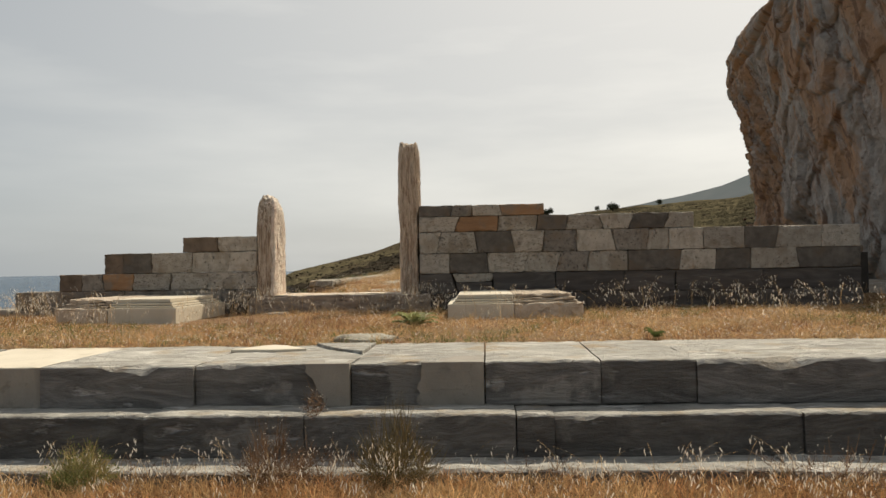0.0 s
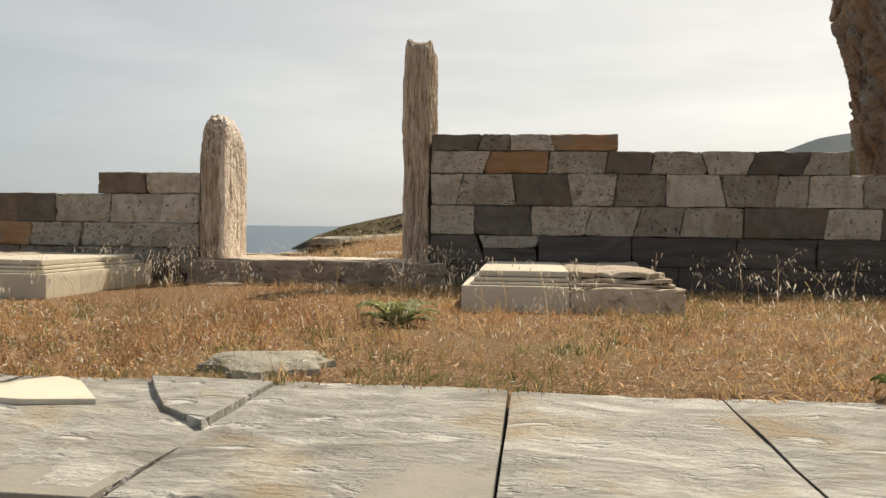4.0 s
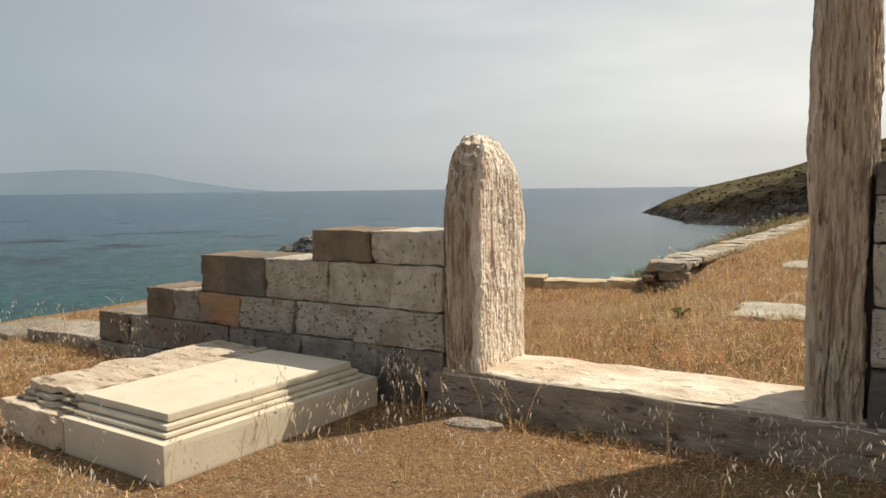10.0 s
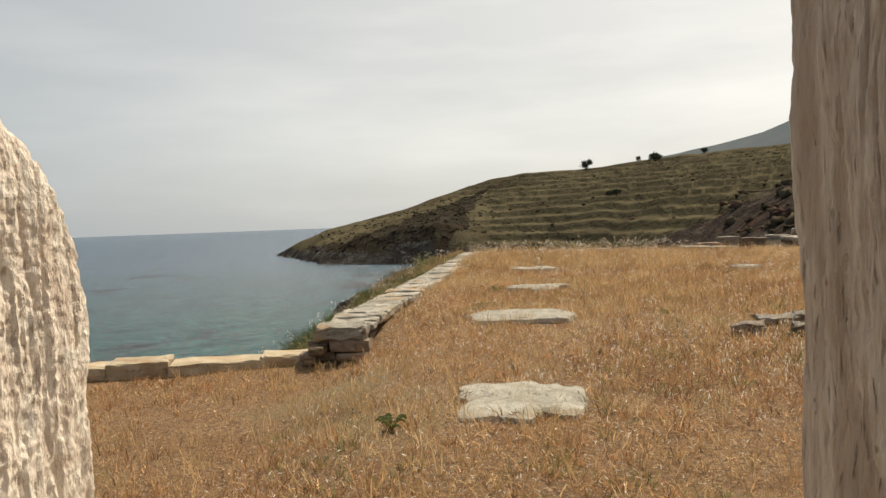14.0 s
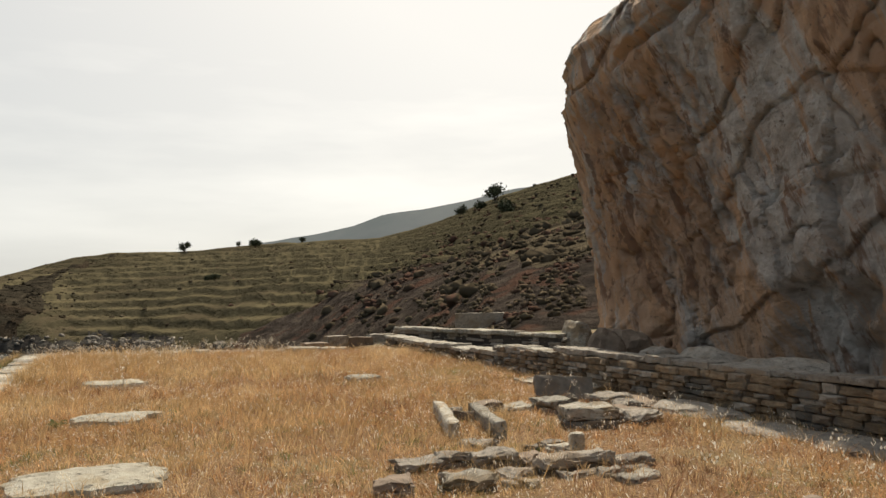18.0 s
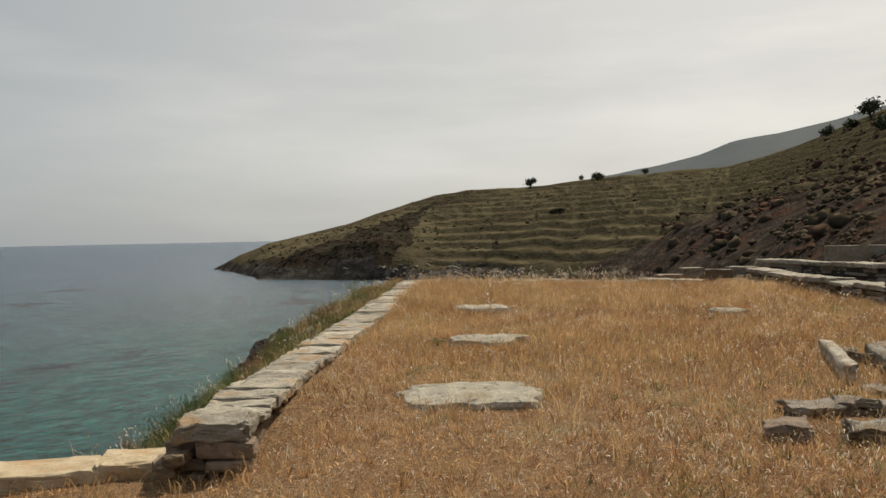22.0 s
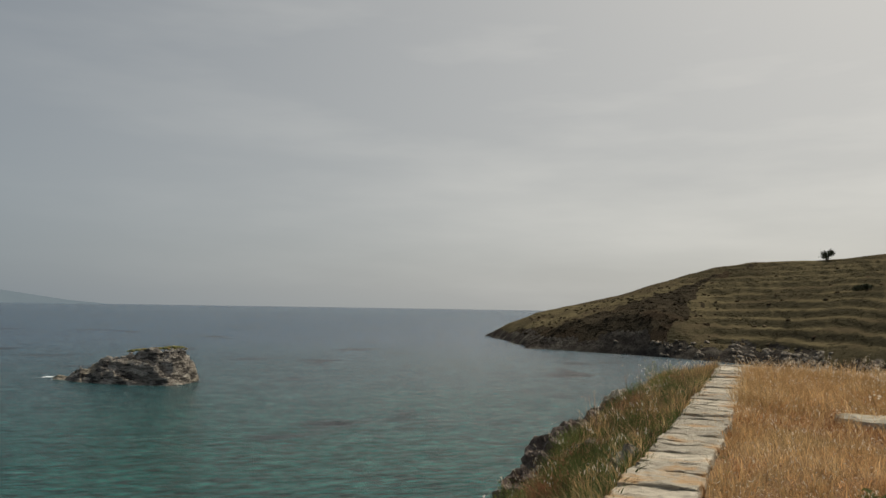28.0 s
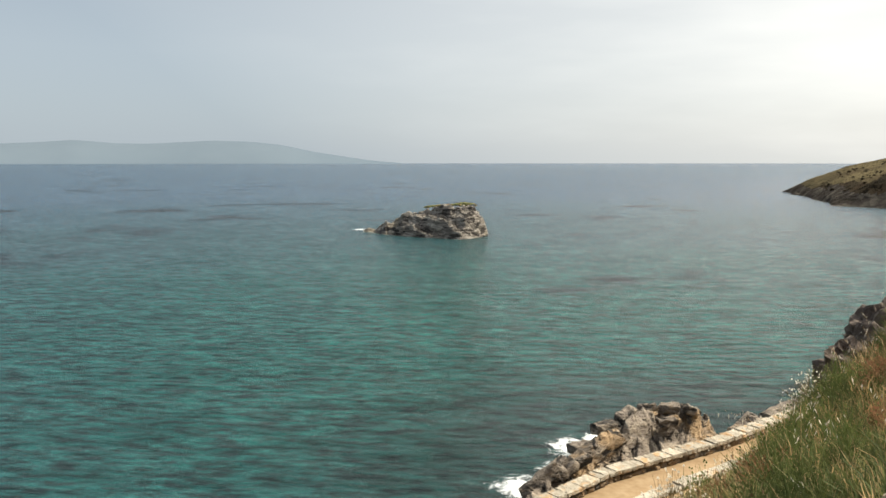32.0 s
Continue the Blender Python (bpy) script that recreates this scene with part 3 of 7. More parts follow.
def stone(w, d, h, seed=0, amp=0.012, rnd=0.02, cuts=3, freq=3.0, skew=(0, 0), lean=0.0, chip=0.0):
    """A dressed or broken block, base centre at the origin: rounded arrises, uneven faces. skew: how far the left and right ends lean. chip: how deep the arrises are broken."""
    bm = bmesh.new()
    bmesh.ops.create_cube(bm, size=1.0)
    if cuts:
        bmesh.ops.subdivide_edges(bm, edges=bm.edges[:], cuts=cuts, use_grid_fill=True)
    off = Vector((seed * 7.31, seed * 3.17, seed * 1.93))
    hx, hy, hz = w / 2, d / 2, h / 2
    r = min(rnd, hx * .9, hy * .9, hz * .9)
    for v in bm.verts:
        if chip:
            v.co = [math.copysign(.5 * (1 - (1 - 2 * min(.5, abs(c))) ** 1.8), c) for c in v.co]
        p = Vector((v.co.x * w, v.co.y * d, v.co.z * h))
        near = sorted((hx - abs(p.x), hy - abs(p.y), hz - abs(p.z)))[1]
        q = Vector((max(-hx + r, min(hx - r, p.x)), max(-hy + r, min(hy - r, p.y)), max(-hz + r, min(hz - r, p.z))))
        dd = p - q
        if dd.length > 1e-9:
            p = q + dd.normalized() * min(r, dd.length)
        nv = noise.noise_vector(p * freq + off) + 0.5 * noise.noise_vector(p * freq * 2.7 + off)
        p += nv * amp
        if chip and near < .03:
            bite = max(0, noise.noise(p * 11 + off) + .55 * noise.noise(p * 29 + off) - .05) * chip
            p -= Vector((p.x / hx, p.y / hy, p.z / hz)) * bite
        t = p.z / h + 0.5
        side = p.x / hx if hx else 0
        if side < 0:
            p.x += -side * (skew[0] * (t - 0.5))
        else:
            p.x += side * (skew[1] * (t - 0.5))
        p.y += lean * p.z
        v.co = p + Vector((0, 0, hz))
    return bm


def slab_shape(pts_n, rx, ry, h, seed, rough=0.18, dome=0.0, rings=3):
    """An irregular flat stone: a wobbly outline, a top that swells a little, a rounded rim. Base centre at the origin."""
    rng = random.Random(seed)
    n = pts_n
    rad = [1 + rng.uniform(-rough, rough) for _ in range(n)]
    rad = [(rad[i - 1] + 2 * rad[i] + rad[(i + 1) % n]) / 4 for i in range(n)]
    bm = bmesh.new()
    rows = []
    prof = [(0.98, 0.0), (1.0, h * .5), (0.97, h * .88)] + [(0.97 * (1 - (k + 1) / (rings + 1)), h) for k in range(rings)]
    for s, z in prof:
        row = []
        for i in range(n):
            a = 2 * math.pi * i / n
            ca, sa_ = math.cos(a), math.sin(a)
            k = (1 / max(abs(ca), abs(sa_)) ** 0.35) * (1 + .10 * noise.noise((ca * 2.3 + seed, sa_ * 2.3, .5)) + .04 * noise.noise((ca * 7 + seed, sa_ * 7, 1.5)))
            x, y = rx * rad[i] * s * ca * k, ry * rad[i] * s * sa_ * k
            zz = z + (dome * (1 - s * s) if z >= h * .8 else 0)
            if z > h * .4:
                zz += 0.25 * h * noise.noise((x * 3 + seed, y * 3, seed * .7))
            row.append(bm.verts.new((x, y, zz)))
        rows.append(row)
    for a, b in zip(rows, rows[1:]):
        for i in range(n):
            j = (i + 1) % n
            bm.faces.new((a[i], a[j], b[j], b[i]))
    bm.faces.new(rows[-1])
    bm.faces.new(list(reversed(rows[0])))
    return bm


def boulder(rx, ry, rz, seed, sub=3, amp=0.35, freq=1.2, flat=0.0):
    """A broken lump of rock: an icosphere pushed about by ridged noise and cut by bedding."""
    bm = bmesh.new()
    bmesh.ops.create_icosphere(bm, subdivisions=sub, radius=1.0)
    off = Vector((seed * 5.3, seed * 2.9, seed * 7.7))
    for v in bm.verts:
        p = v.co.copy()
        f = 1 + amp * noise.noise(p * freq + off) + amp * .5 * (1 - abs(noise.noise(p * freq * 2.3 + off)) * 2) + amp * .25 * noise.noise(p * freq * 6 + off)
        p *= f
        v.co = (p.x * rx, p.y * ry, max(p.z, -0.35) * rz)
    return bm


def mesh_arrays(name, verts, quads=None, tris=None, material=None, smooth=False):
    """A mesh from numpy arrays of vertices, quads and triangles."""
    me = bpy.data.meshes.new(name)
    verts = np.asarray(verts, dtype=np.float32)
    nq = 0 if quads is None else len(quads)
    nt = 0 if tris is None else len(tris)
    loops = np.concatenate([a.ravel() for a in (quads, tris) if a is not None]).astype(np.int32)
    starts = np.concatenate([np.arange(nq) * 4, nq * 4 + np.arange(nt) * 3]).astype(np.int32)
    me.vertices.add(len(verts))
    me.vertices.foreach_set("co", verts.ravel())
    me.loops.add(len(loops))
    me.loops.foreach_set("vertex_index", loops)
    me.polygons.add(nq + nt)
    me.polygons.foreach_set("loop_start", starts)
    me.update(calc_edges=True)
    me.validate()
    if material:
        me.materials.append(material)
    if smooth:
        me.shade_smooth()
    return me


def grid_quads(nr, nc):
    i = np.arange(nr * nc).reshape(nr, nc)
    return np.stack([i[:-1, :-1], i[:-1, 1:], i[1:, 1:], i[1:, :-1]], -1).reshape(-1, 4)


def fbm(x, y, f, seed, octaves=4):
    """Cheap smooth noise on arrays: sums of turned sine products, about -1 to 1."""
    rng = np.random.RandomState(seed)
    out, amp, tot = np.zeros_like(x, dtype=float), 1.0, 0.0
    for o in range(octaves):
        for k in range(3):
            a, p1, p2 = rng.uniform(0, 2 * np.pi, 3)
            u, v = x * np.cos(a) + y * np.sin(a), -x * np.sin(a) + y * np.cos(a)
            out += amp / 3 * np.sin(u * f * 2 ** o * rng.uniform(.7, 1.4) + p1 + 1.3 * np.sin(v * f * 2 ** o * .6 + p2)) * np.cos(v * f * 2 ** o * rng.uniform(.5, 1.2) + p2)
        tot += amp
        amp *= .5
    return out / tot * 1.8


def ease(t):
    t = np.clip(t, 0, 1)
    return t * t * (3 - 2 * t)


# ---- the lie of the land near the temple ----
def slope_profile(d, y):
    """Fall of the seaward slope with the distance d from its brink: steep at once to the south, a shelf before the drop further north."""
    ds = [0, .5, 1.3, 2.2, 3.0, 4.2, 6.0, 8.2, 9.2, 12.5, 13.5, 15, 40]
    south = np.interp(d, ds, [0, -.25, -.8, -1.7, -3.0, -5.2, -7.8, -9.3, -9.4, -9.4, -9.7, -12.0, -14.0])
    north = np.interp(d, ds, [0, -.06, -.30, -1.1, -3.2, -5.4, -7.8, -9.3, -9.4, -9.4, -9.7, -12.0, -14.0])
    k = ease((y - 10.5) / 5)
    return south * (1 - k) + north * k


def ground_z(x, y):
    x, y = np.asarray(x, float), np.asarray(y, float)
    inside = 0.13 + 0.0125 * np.clip(y, 0, 26) - .26 * ease((-1.6 - x) / 1.2) * ease((8.0 - y) / 1.2)
    z = np.where(y > 0.3, inside, 0.0)
    z = np.where(y < -4.9, -.12, z)
    z = np.where(y < -5.45, -0.67, z)
    z = z + np.where(y > 0.3, .035, .018) * fbm(x, y, 1.1, 5)
    # seaward side: past the sea wall and past the parapet
    d = np.minimum(-2.95 + np.interp(y, [7, 9.2, 12, 14.2, 23.3], [0, 0, .08, .17, .4]) - x, (y - (7.22 + (x + 3.0) * .265)) * .966)
    d = np.maximum(d, -9.2 - x)
    z = z - ease((-4.4 - x) / 1.6) * 1.4 * ease(d / .5) * ease((9.5 - y) / 2)
    z = np.where(d > 0, z - .12 * ease(d / .3) + slope_profile(d, y) * (1 + .10 * fbm(x, y, .35, 9) * ease((8 - d) / 3)) + .12 * fbm(x, y, .8, 3) * ease(d / 2) * ease((9 - d) / 2), z)
    z = z - 2.5 * ease((np.interp(y, [20, 25, 28, 33.6, 40, 46], [-16.2, -16.0, -15.7, -14.0, -12.7, -11.3]) - x) / .8) * (y > 14)
    z = z - 1.5 * ease((-5.3 - x) / .9) * ease((y - 3.2) / .8)
    # the north end falls to the cove, the ground behind the east wall is a rocky shelf
    fall = np.clip(y - np.where(x < 6, 23.2 - .32 * (x + 2.3), 26.0), 0, 100)
    z = z - np.minimum(fall * np.where(x < 6, .8, .5), 13) * ease((x + 7) / 2.5)
    z = z - np.where((y > 42) & (x < -4), np.minimum((y - 42) * .8, 6), 0)
    z = z + np.where(x > 7.0, ease((x - 7.0) / .5) * .06 + ease((x - 8.0) / 1.5) * .12 * fbm(x, y, 1.6, 6), 0) * ease((17 - y) / 4) * (y > -3)
    return z


def axis(lo, hi, near_lo, near_hi, fine, coarse):
    a = np.arange(near_lo, near_hi + 1e-6, fine)
    left = near_lo - np.cumsum(np.linspace(fine, coarse, 40))
    right = near_hi + np.cumsum(np.linspace(fine, coarse, 40))
    return np.concatenate([left[left > lo][::-1], a, right[right < hi]])


gx, gy = axis(-60, 70, -17, 12, .22, 4), axis(-60, 75, -12, 28, .22, 4)
GX, GY = np.meshgrid(gx, gy)
GZ = ground_z(GX, GY)
ground_me = mesh_arrays("ground", np.stack([GX, GY, GZ], -1).reshape(-1, 3), grid_quads(len(gy), len(gx)), None, M_SOIL, True)
ground_me.materials.append(M_SLOPE)
cxs, cys = (GX[:-1, :-1] + GX[1:, 1:]) / 2, (GY[:-1, :-1] + GY[1:, 1:]) / 2
slope_face = ((cxs < -2.95) & (cys > 7.2)) | ((cxs < -2.7) & (cys > 13)) | (cxs < -9.0) | (cys > 25) | ((cxs > 7.6) & (cys > 19))
ground_me.materials.append(M_GREY)
shelf_face = (cxs > 7.3) & (cxs < 13) & (cys < 19) & (cys > -3)
ground_me.polygons.foreach_set("material_index", np.where(shelf_face, 2, slope_face).astype(np.int32).ravel())
tagged(new("ground", ground_me), "dry grassy temple terrace above a scrubby sea slope", "ground", kind="structure")

# ---- sea ----
ang = np.linspace(0, 2 * np.pi, 97)
rad_s = np.array([0.0, 60, 150, 400, 1200, 4900])
sv = np.stack([np.outer(rad_s, np.cos(ang)), np.outer(rad_s, np.sin(ang)), np.full((6, 97), SEA)], -1).reshape(-1, 3)
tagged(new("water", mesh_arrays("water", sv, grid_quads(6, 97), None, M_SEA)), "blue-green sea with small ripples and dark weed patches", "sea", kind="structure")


# ---- hills across the cove ----
EYE0 = (-0.6, 1.5, 1.75)


def hill_height(az, r):
    """Ground height at a bearing (degrees from +y to +x) and distance."""
    crest_el = np.interp(az, [-18.3, -16.3, -14.4, -8.9, -6.4, -2.25, .27, 4.45, 10.3, 18.7, 21.2, 24.2, 28, 34, 45, 70, 100], [-2.1, -1.03, -.27, .88, 1.76, 3.01, 3.36, 3.45, 4.0, 4.42, 5.0, 6.0, 7.5, 9.0, 10.5, 13, 14])
    crest_r = np.interp(az, [-18.3, -14, -8, 0, 10, 20, 28, 40, 100], [334, 330, 335, 350, 360, 330, 250, 200, 120])
    shore_r = np.interp(az, [-18.3, -16.5, -15.2, -11.7, -8, 0, 10, 20, 30, 100], [332, 268, 234, 226, 216, 190, 120, 62, 45, 30])
    base = np.interp(az, [-18, 10, 20, 30], [SEA - 1.5, SEA - 1.5, -6, -1.0])
    zc = EYE0[2] + crest_r * np.tan(np.radians(crest_el))
    t = (r - shore_r) / np.maximum(crest_r - shore_r, 1)
    # a dark sea cliff first, then the slope up to the crest
    top_el = np.interp(az, [-18.3, -15.2, -12, -9, -6.4, -4.9, -2.5, 2, 12, 22], [-2.2, -2.4, -1.1, -.5, -.2, -.5, -1.7, -2.4, -2.5, -3])
    zt = np.minimum(EYE0[2] + (shore_r + 18) * np.tan(np.radians(top_el)), zc - .3)
    zt = np.maximum(zt, base + 1.2)
    tc_ = np.clip((r - shore_r) / np.minimum(18.0, (crest_r - shore_r) * .4 + .2), 0, 1)
    t2 = np.clip((r - shore_r - 18) / np.maximum(crest_r - shore_r - 18, 1), 0, 1)
    za = np.where(tc_ < 1, base + (zt - base) * tc_ ** .8, zt + (zc - zt) * t2 ** .92)
    za = np.where(t > 1, zc - (r - crest_r) * .25, za)
    # contour terraces
    step = 2.4
    wz = za + .9 * fbm(az * 1.2, r * .02, .5, 21) + .22 * fbm(az * 4.0, r * .1, 1.1, 22)
    fr = wz / step - np.floor(wz / step)
    za = za + np.where((t > .1) & (t < .97), (np.where(fr < .74, fr * .22, .163 + (fr - .74) * 3.22) - fr) * step * ease((az + 7) / 6), 0)
    # dark nearer spur
    spur_el = np.interp(az, [7.5, 8.8, 12.9, 16.6, 19.5, 24.1, 30, 40, 100], [-5.0, -2.48, -1.14, 1.08, 2.2, 3.04, 4.5, 6.5, 9])
    spur_r = np.interp(az, [7.5, 15, 24, 40, 100], [118, 122, 118, 95, 60])
    zs = EYE0[2] + spur_r * np.tan(np.radians(spur_el))
    sr = np.interp(az, [7.5, 15, 22, 30, 100], [100, 70, 45, 32, 22])
    zb0 = np.interp(az, [7.5, 20, 27], [SEA - 2, -7, -1.2])
    ts = (r - sr) / np.maximum(spur_r - sr, 1)
    zb = np.where(ts < 1, zb0 + (zs - zb0) * np.clip(ts, 0, 1) ** .85, zs - (r - spur_r) * .32)
    zb = np.where(az < 7.0, -60, zb)
    z = np.maximum(za, zb)
    rough = ease((r - 60) / 60) * .9 + .25
    z = z + rough * np.where(zb > za, 1.1, np.where(tc_ < 1, 1.3, .45)) * fbm(az * r * .0175, r, .16, 33) * np.clip(t * 6 + .3, .2, 1)
    return z


az_l = np.concatenate([np.linspace(-18.4, 40, 460), np.linspace(40.5, 100, 60)])
r_l = np.concatenate([np.linspace(36, 130, 76), np.linspace(131.2, 370, 260), np.linspace(372, 480, 24)])
AZ, RR = np.meshgrid(az_l, r_l)
HZ = hill_height(AZ, RR)
shore = np.interp(AZ, [-18.3, -16.5, -15.2, -11.7, -8, 0, 10, 20, 30, 100], [332, 268, 234, 226, 216, 190, 100, 45, 36, 36])
HZ = np.where(RR < shore - 1, np.minimum(HZ, SEA - 2), HZ)
hx = EYE0[0] + RR * np.sin(np.radians(AZ))
hy = EYE0[1] + RR * np.cos(np.radians(AZ))
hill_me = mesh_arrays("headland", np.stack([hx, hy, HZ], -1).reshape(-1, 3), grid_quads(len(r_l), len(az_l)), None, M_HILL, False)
hill_me.materials.append(M_SCRUB)
hill_me.materials.append(M_SHORE)
hill_me.materials.append(M_BANK)
hill_me.materials.append(M_SPUR)
hill_me.materials.append(M_CRAGS)
spur_mask = ((AZ > 8) & (RR < np.interp(AZ, [7.5, 15, 24, 40, 100], [120, 126, 122, 98, 65]) + 2))
wob = 1.0 * fbm(AZ, RR * .02, .9, 17)
shore_mask = (HZ < SEA + 3.0 + 2.2 * fbm(AZ * 2, RR * .05, .8, 19)) | ((RR < shore + 9) & (AZ < -5) & (wob > -.2))
# a bank of dark scrub runs from the crest down to the point
rise = np.degrees(np.arctan2(HZ - EYE0[2], RR))
olive_el = np.interp(AZ, [-18, -17, -12.4, -8.5, -3.7, -1.5, .3], [-2.3, -2.0, -1.1, .35, 1.85, 2.75, 3.2])
field_az = np.interp(rise, [-2.7, -1.6, 0, 1.0, 1.8, 3.1], [-6.2, -5.4, -4.0, -3.4, -2.7, .4])
bank = (AZ + .9 * wob + 1.1 * fbm(AZ * 1.0, RR * .06, 2.2, 27) < field_az) & (rise + .22 * wob + .25 * fbm(AZ, RR * .05, 2.5, 28) < olive_el)
kind_i = np.where(shore_mask, 2, np.where(bank, 3, np.where(spur_mask, np.where(rise < np.interp(AZ, [8, 13, 17, 21, 30, 40], [-1.2, -.6, .8, 1.6, 2.2, 2.8]) + .8 * fbm(AZ, RR * .06, .9, 29), 5, 4), 0)))
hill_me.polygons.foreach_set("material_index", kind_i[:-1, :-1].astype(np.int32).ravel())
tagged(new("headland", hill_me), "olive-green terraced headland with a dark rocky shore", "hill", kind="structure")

# far mountain
maz = np.linspace(4, 60, 80)
mel = np.interp(maz, [4, 9.6, 12.9, 16.6, 18.7, 22.5, 25.5, 27.2, 34, 60], [1.0, 4.0, 4.5, 5.33, 6.0, 6.6, 7.1, 7.6, 8.5, 9])
mr_ = np.array([1150.0, 1500.0, 1900.0])
mz = np.stack([np.full(80, SEA - 5), EYE0[2] + 1500 * np.tan(np.radians(mel)) + 3 * fbm(maz, maz * 0, .8, 4), np.full(80, SEA - 5)])
mx_, my_ = np.outer(mr_, np.sin(np.radians(maz))), np.outer(mr_, np.cos(np.radians(maz)))
tagged(new("backdrop_mountain", mesh_arrays("mountain", np.stack([mx_, my_, mz], -1).reshape(-1, 3), grid_quads(3, 80), None, M_MOUNTAIN, True)), "smooth mountain with grey-blue haze in its colour", "mountain", kind="structure")

# island on the horizon
iaz = np.linspace(-100, -44, 110)
iel = np.interp(iaz, [-100, -90, -78, -71, -67, -64.5, -61.7, -58, -55.6, -53.3, -50.9, -47.2, -44], [.2, .7, .95, 1.13, 1.43, 1.23, 1.25, 1.46, 1.42, 1.18, .68, .12, -.2])
ir = np.array([4200.0, 4500.0, 4800.0])
iz = np.stack([np.full(110, SEA - 4), EYE0[2] + 4500 * np.tan(np.radians(iel)) + 2 * fbm(iaz, iaz * 0, .9, 8), np.full(110, SEA - 4)])
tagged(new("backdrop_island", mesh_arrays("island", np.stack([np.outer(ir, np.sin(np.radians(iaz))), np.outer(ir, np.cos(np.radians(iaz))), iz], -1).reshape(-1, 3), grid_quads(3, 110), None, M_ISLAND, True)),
       "island low on the horizon, pale blue from painted haze", "island", kind="structure")


# ---- the rock cliff ----
def cliff():
    """A tall overhanging limestone crag: plan line swept upwards, bulged and fluted, closed over its top."""
    plan = np.array([(30, 24), (20, 22.5), (14.6, 20.8), (12.3, 19.4), (11.2, 17.8), (10.65, 16.4), (10.45, 14.6), (10.15, 12.0), (9.55, 9.5), (9.2, 7.0), (9.3, 4.5), (9.8, 2.0), (10.8, -1.0), (13.5, -4.0), (17.5, -7), (30, -10)])
    seg = np.concatenate([[0], np.cumsum(np.hypot(*np.diff(plan, axis=0).T))])
    u = np.concatenate([np.linspace(0, seg[3], 40)[:-1], np.linspace(seg[3], seg[12], 500)[:-1], np.linspace(seg[12], seg[-1], 40)])
    px_, py_ = np.interp(u, seg, plan[:, 0]), np.interp(u, seg, plan[:, 1])
    ker = np.ones(9) / 9
    px_[4:-4], py_[4:-4] = np.convolve(px_, ker, "valid"), np.convolve(py_, ker, "valid")
    tx, ty = np.gradient(px_), np.gradient(py_)
    ln = np.hypot(tx, ty)
    nx_, ny_ = ty / ln, -tx / ln                     # outward, towards the terrace
    nv = 250
    v = np.linspace(0, 1, nv)
    top = np.interp(u, seg, [5, 5.6, 6.8, 7.8, 8.3, 8.6, 8.8, 9.0, 9.6, 10.1, 10.4, 10.4, 10.2, 9.5, 8, 6])
    U, V = np.meshgrid(u, v)
    Z = 0.15 + V * top[None, :]
    zz = Z
    # overhang: the foot stands in, the brow hangs out and rounds over the top
    bul = np.interp(zz, [0, 1.2, 2.6, 3.8, 4.8, 5.8, 6.6, 7.2, 7.8, 8.3, 8.8, 9.6, 11], [.05, 0.0, .03, .12, .30, .52, .70, .74, .58, .26, -.22, -1.3, -2.8])
    soft_n = fbm(U, zz * .7, .45, 41, 3)
    PY = py_[None, :] + 0 * zz
    bul = np.where(bul > 0, bul * (.25 + .75 * ease((PY - 9.0) / 4.5)), bul)
    flank = ease((18.6 - PY) / 1.2) * ease((PY - 10.8) / 3.0)          # the fluted northern flank
    # runnels that lean down and southwards, sharp-edged and pitted
    s_, t_ = .93 * U + .37 * zz, .93 * zz - .37 * U
    w_ = s_ + .16 * fbm(s_, t_, 1.6, 44, 3)
    run = np.abs(fbm(w_ * 1.0, t_ * .13, 7.5, 45, 3))
    run2 = np.abs(fbm(w_ * 1.0, t_ * .2, 17.0, 46, 2))
    runnels = .27 * (1 - np.clip(run / .5, 0, 1)) ** 1.5 + .11 * (1 - np.clip(run2 / .5, 0, 1)) ** 1.5
    pits = np.clip(fbm(w_, t_ * .4, 15.0, 49, 3) - .12, 0, 1)
    flank_z = ease((zz - .9) / 1.5) * ease((7.0 - zz) / .8)
    # long joints that climb southwards, and steep cracks that cross them
    j1 = np.abs(fbm(U * .35, zz - .52 * U, 1.3, 43, 3))
    j2 = np.abs(fbm(U + .25 * zz, zz * .30, 1.4, 48, 3))
    side1, side2 = fbm(U * .35, zz - .52 * U, 1.3, 43, 3), fbm(U + .25 * zz, zz * .30, 1.4, 48, 3)
    joints = -.22 * np.exp(-(j1 / .014) ** 2) - .17 * np.exp(-(j2 / .012) ** 2) + .05 * np.tanh(side1 / .02) + .045 * np.tanh(side2 / .02)
    # the cap: a harder bed that juts over the face, its open under-joint climbing southwards
    zb = np.interp(U, [seg[3], seg[5], seg[6], seg[7], seg[8], seg[10]], [6.6, 6.7, 6.95, 7.5, 8.2, 9.0]) + .12 * fbm(U, U * 0, 1.3, 50, 3)
    cap = (.18 * ease((zz - zb) / .12) - .30 * np.exp(-((zz - zb + .07) / .10) ** 2)) * ease((15.6 - PY) / 2.2)
    beds = .09 * np.tanh(np.sin(zz * 3.4 + .5 * U + 1.6 * soft_n) / .25) * ease((zz - zb) / .3)
    # a hollow at the foot with an arched brow, and a slot further north
    arch = 1 - ((PY - 9.3) / 1.5) ** 2 - ((zz - .1) / 2.3) ** 2 + .35 * fbm(U, zz, 3.0, 52, 3)
    cave = -.50 * ease(arch / .5) * (1 + .3 * fbm(U, zz, 6.0, 51, 3)) - .35 * np.exp(-((U - seg[6] - .2) / .28) ** 2 - ((zz - .8) / .9) ** 2)
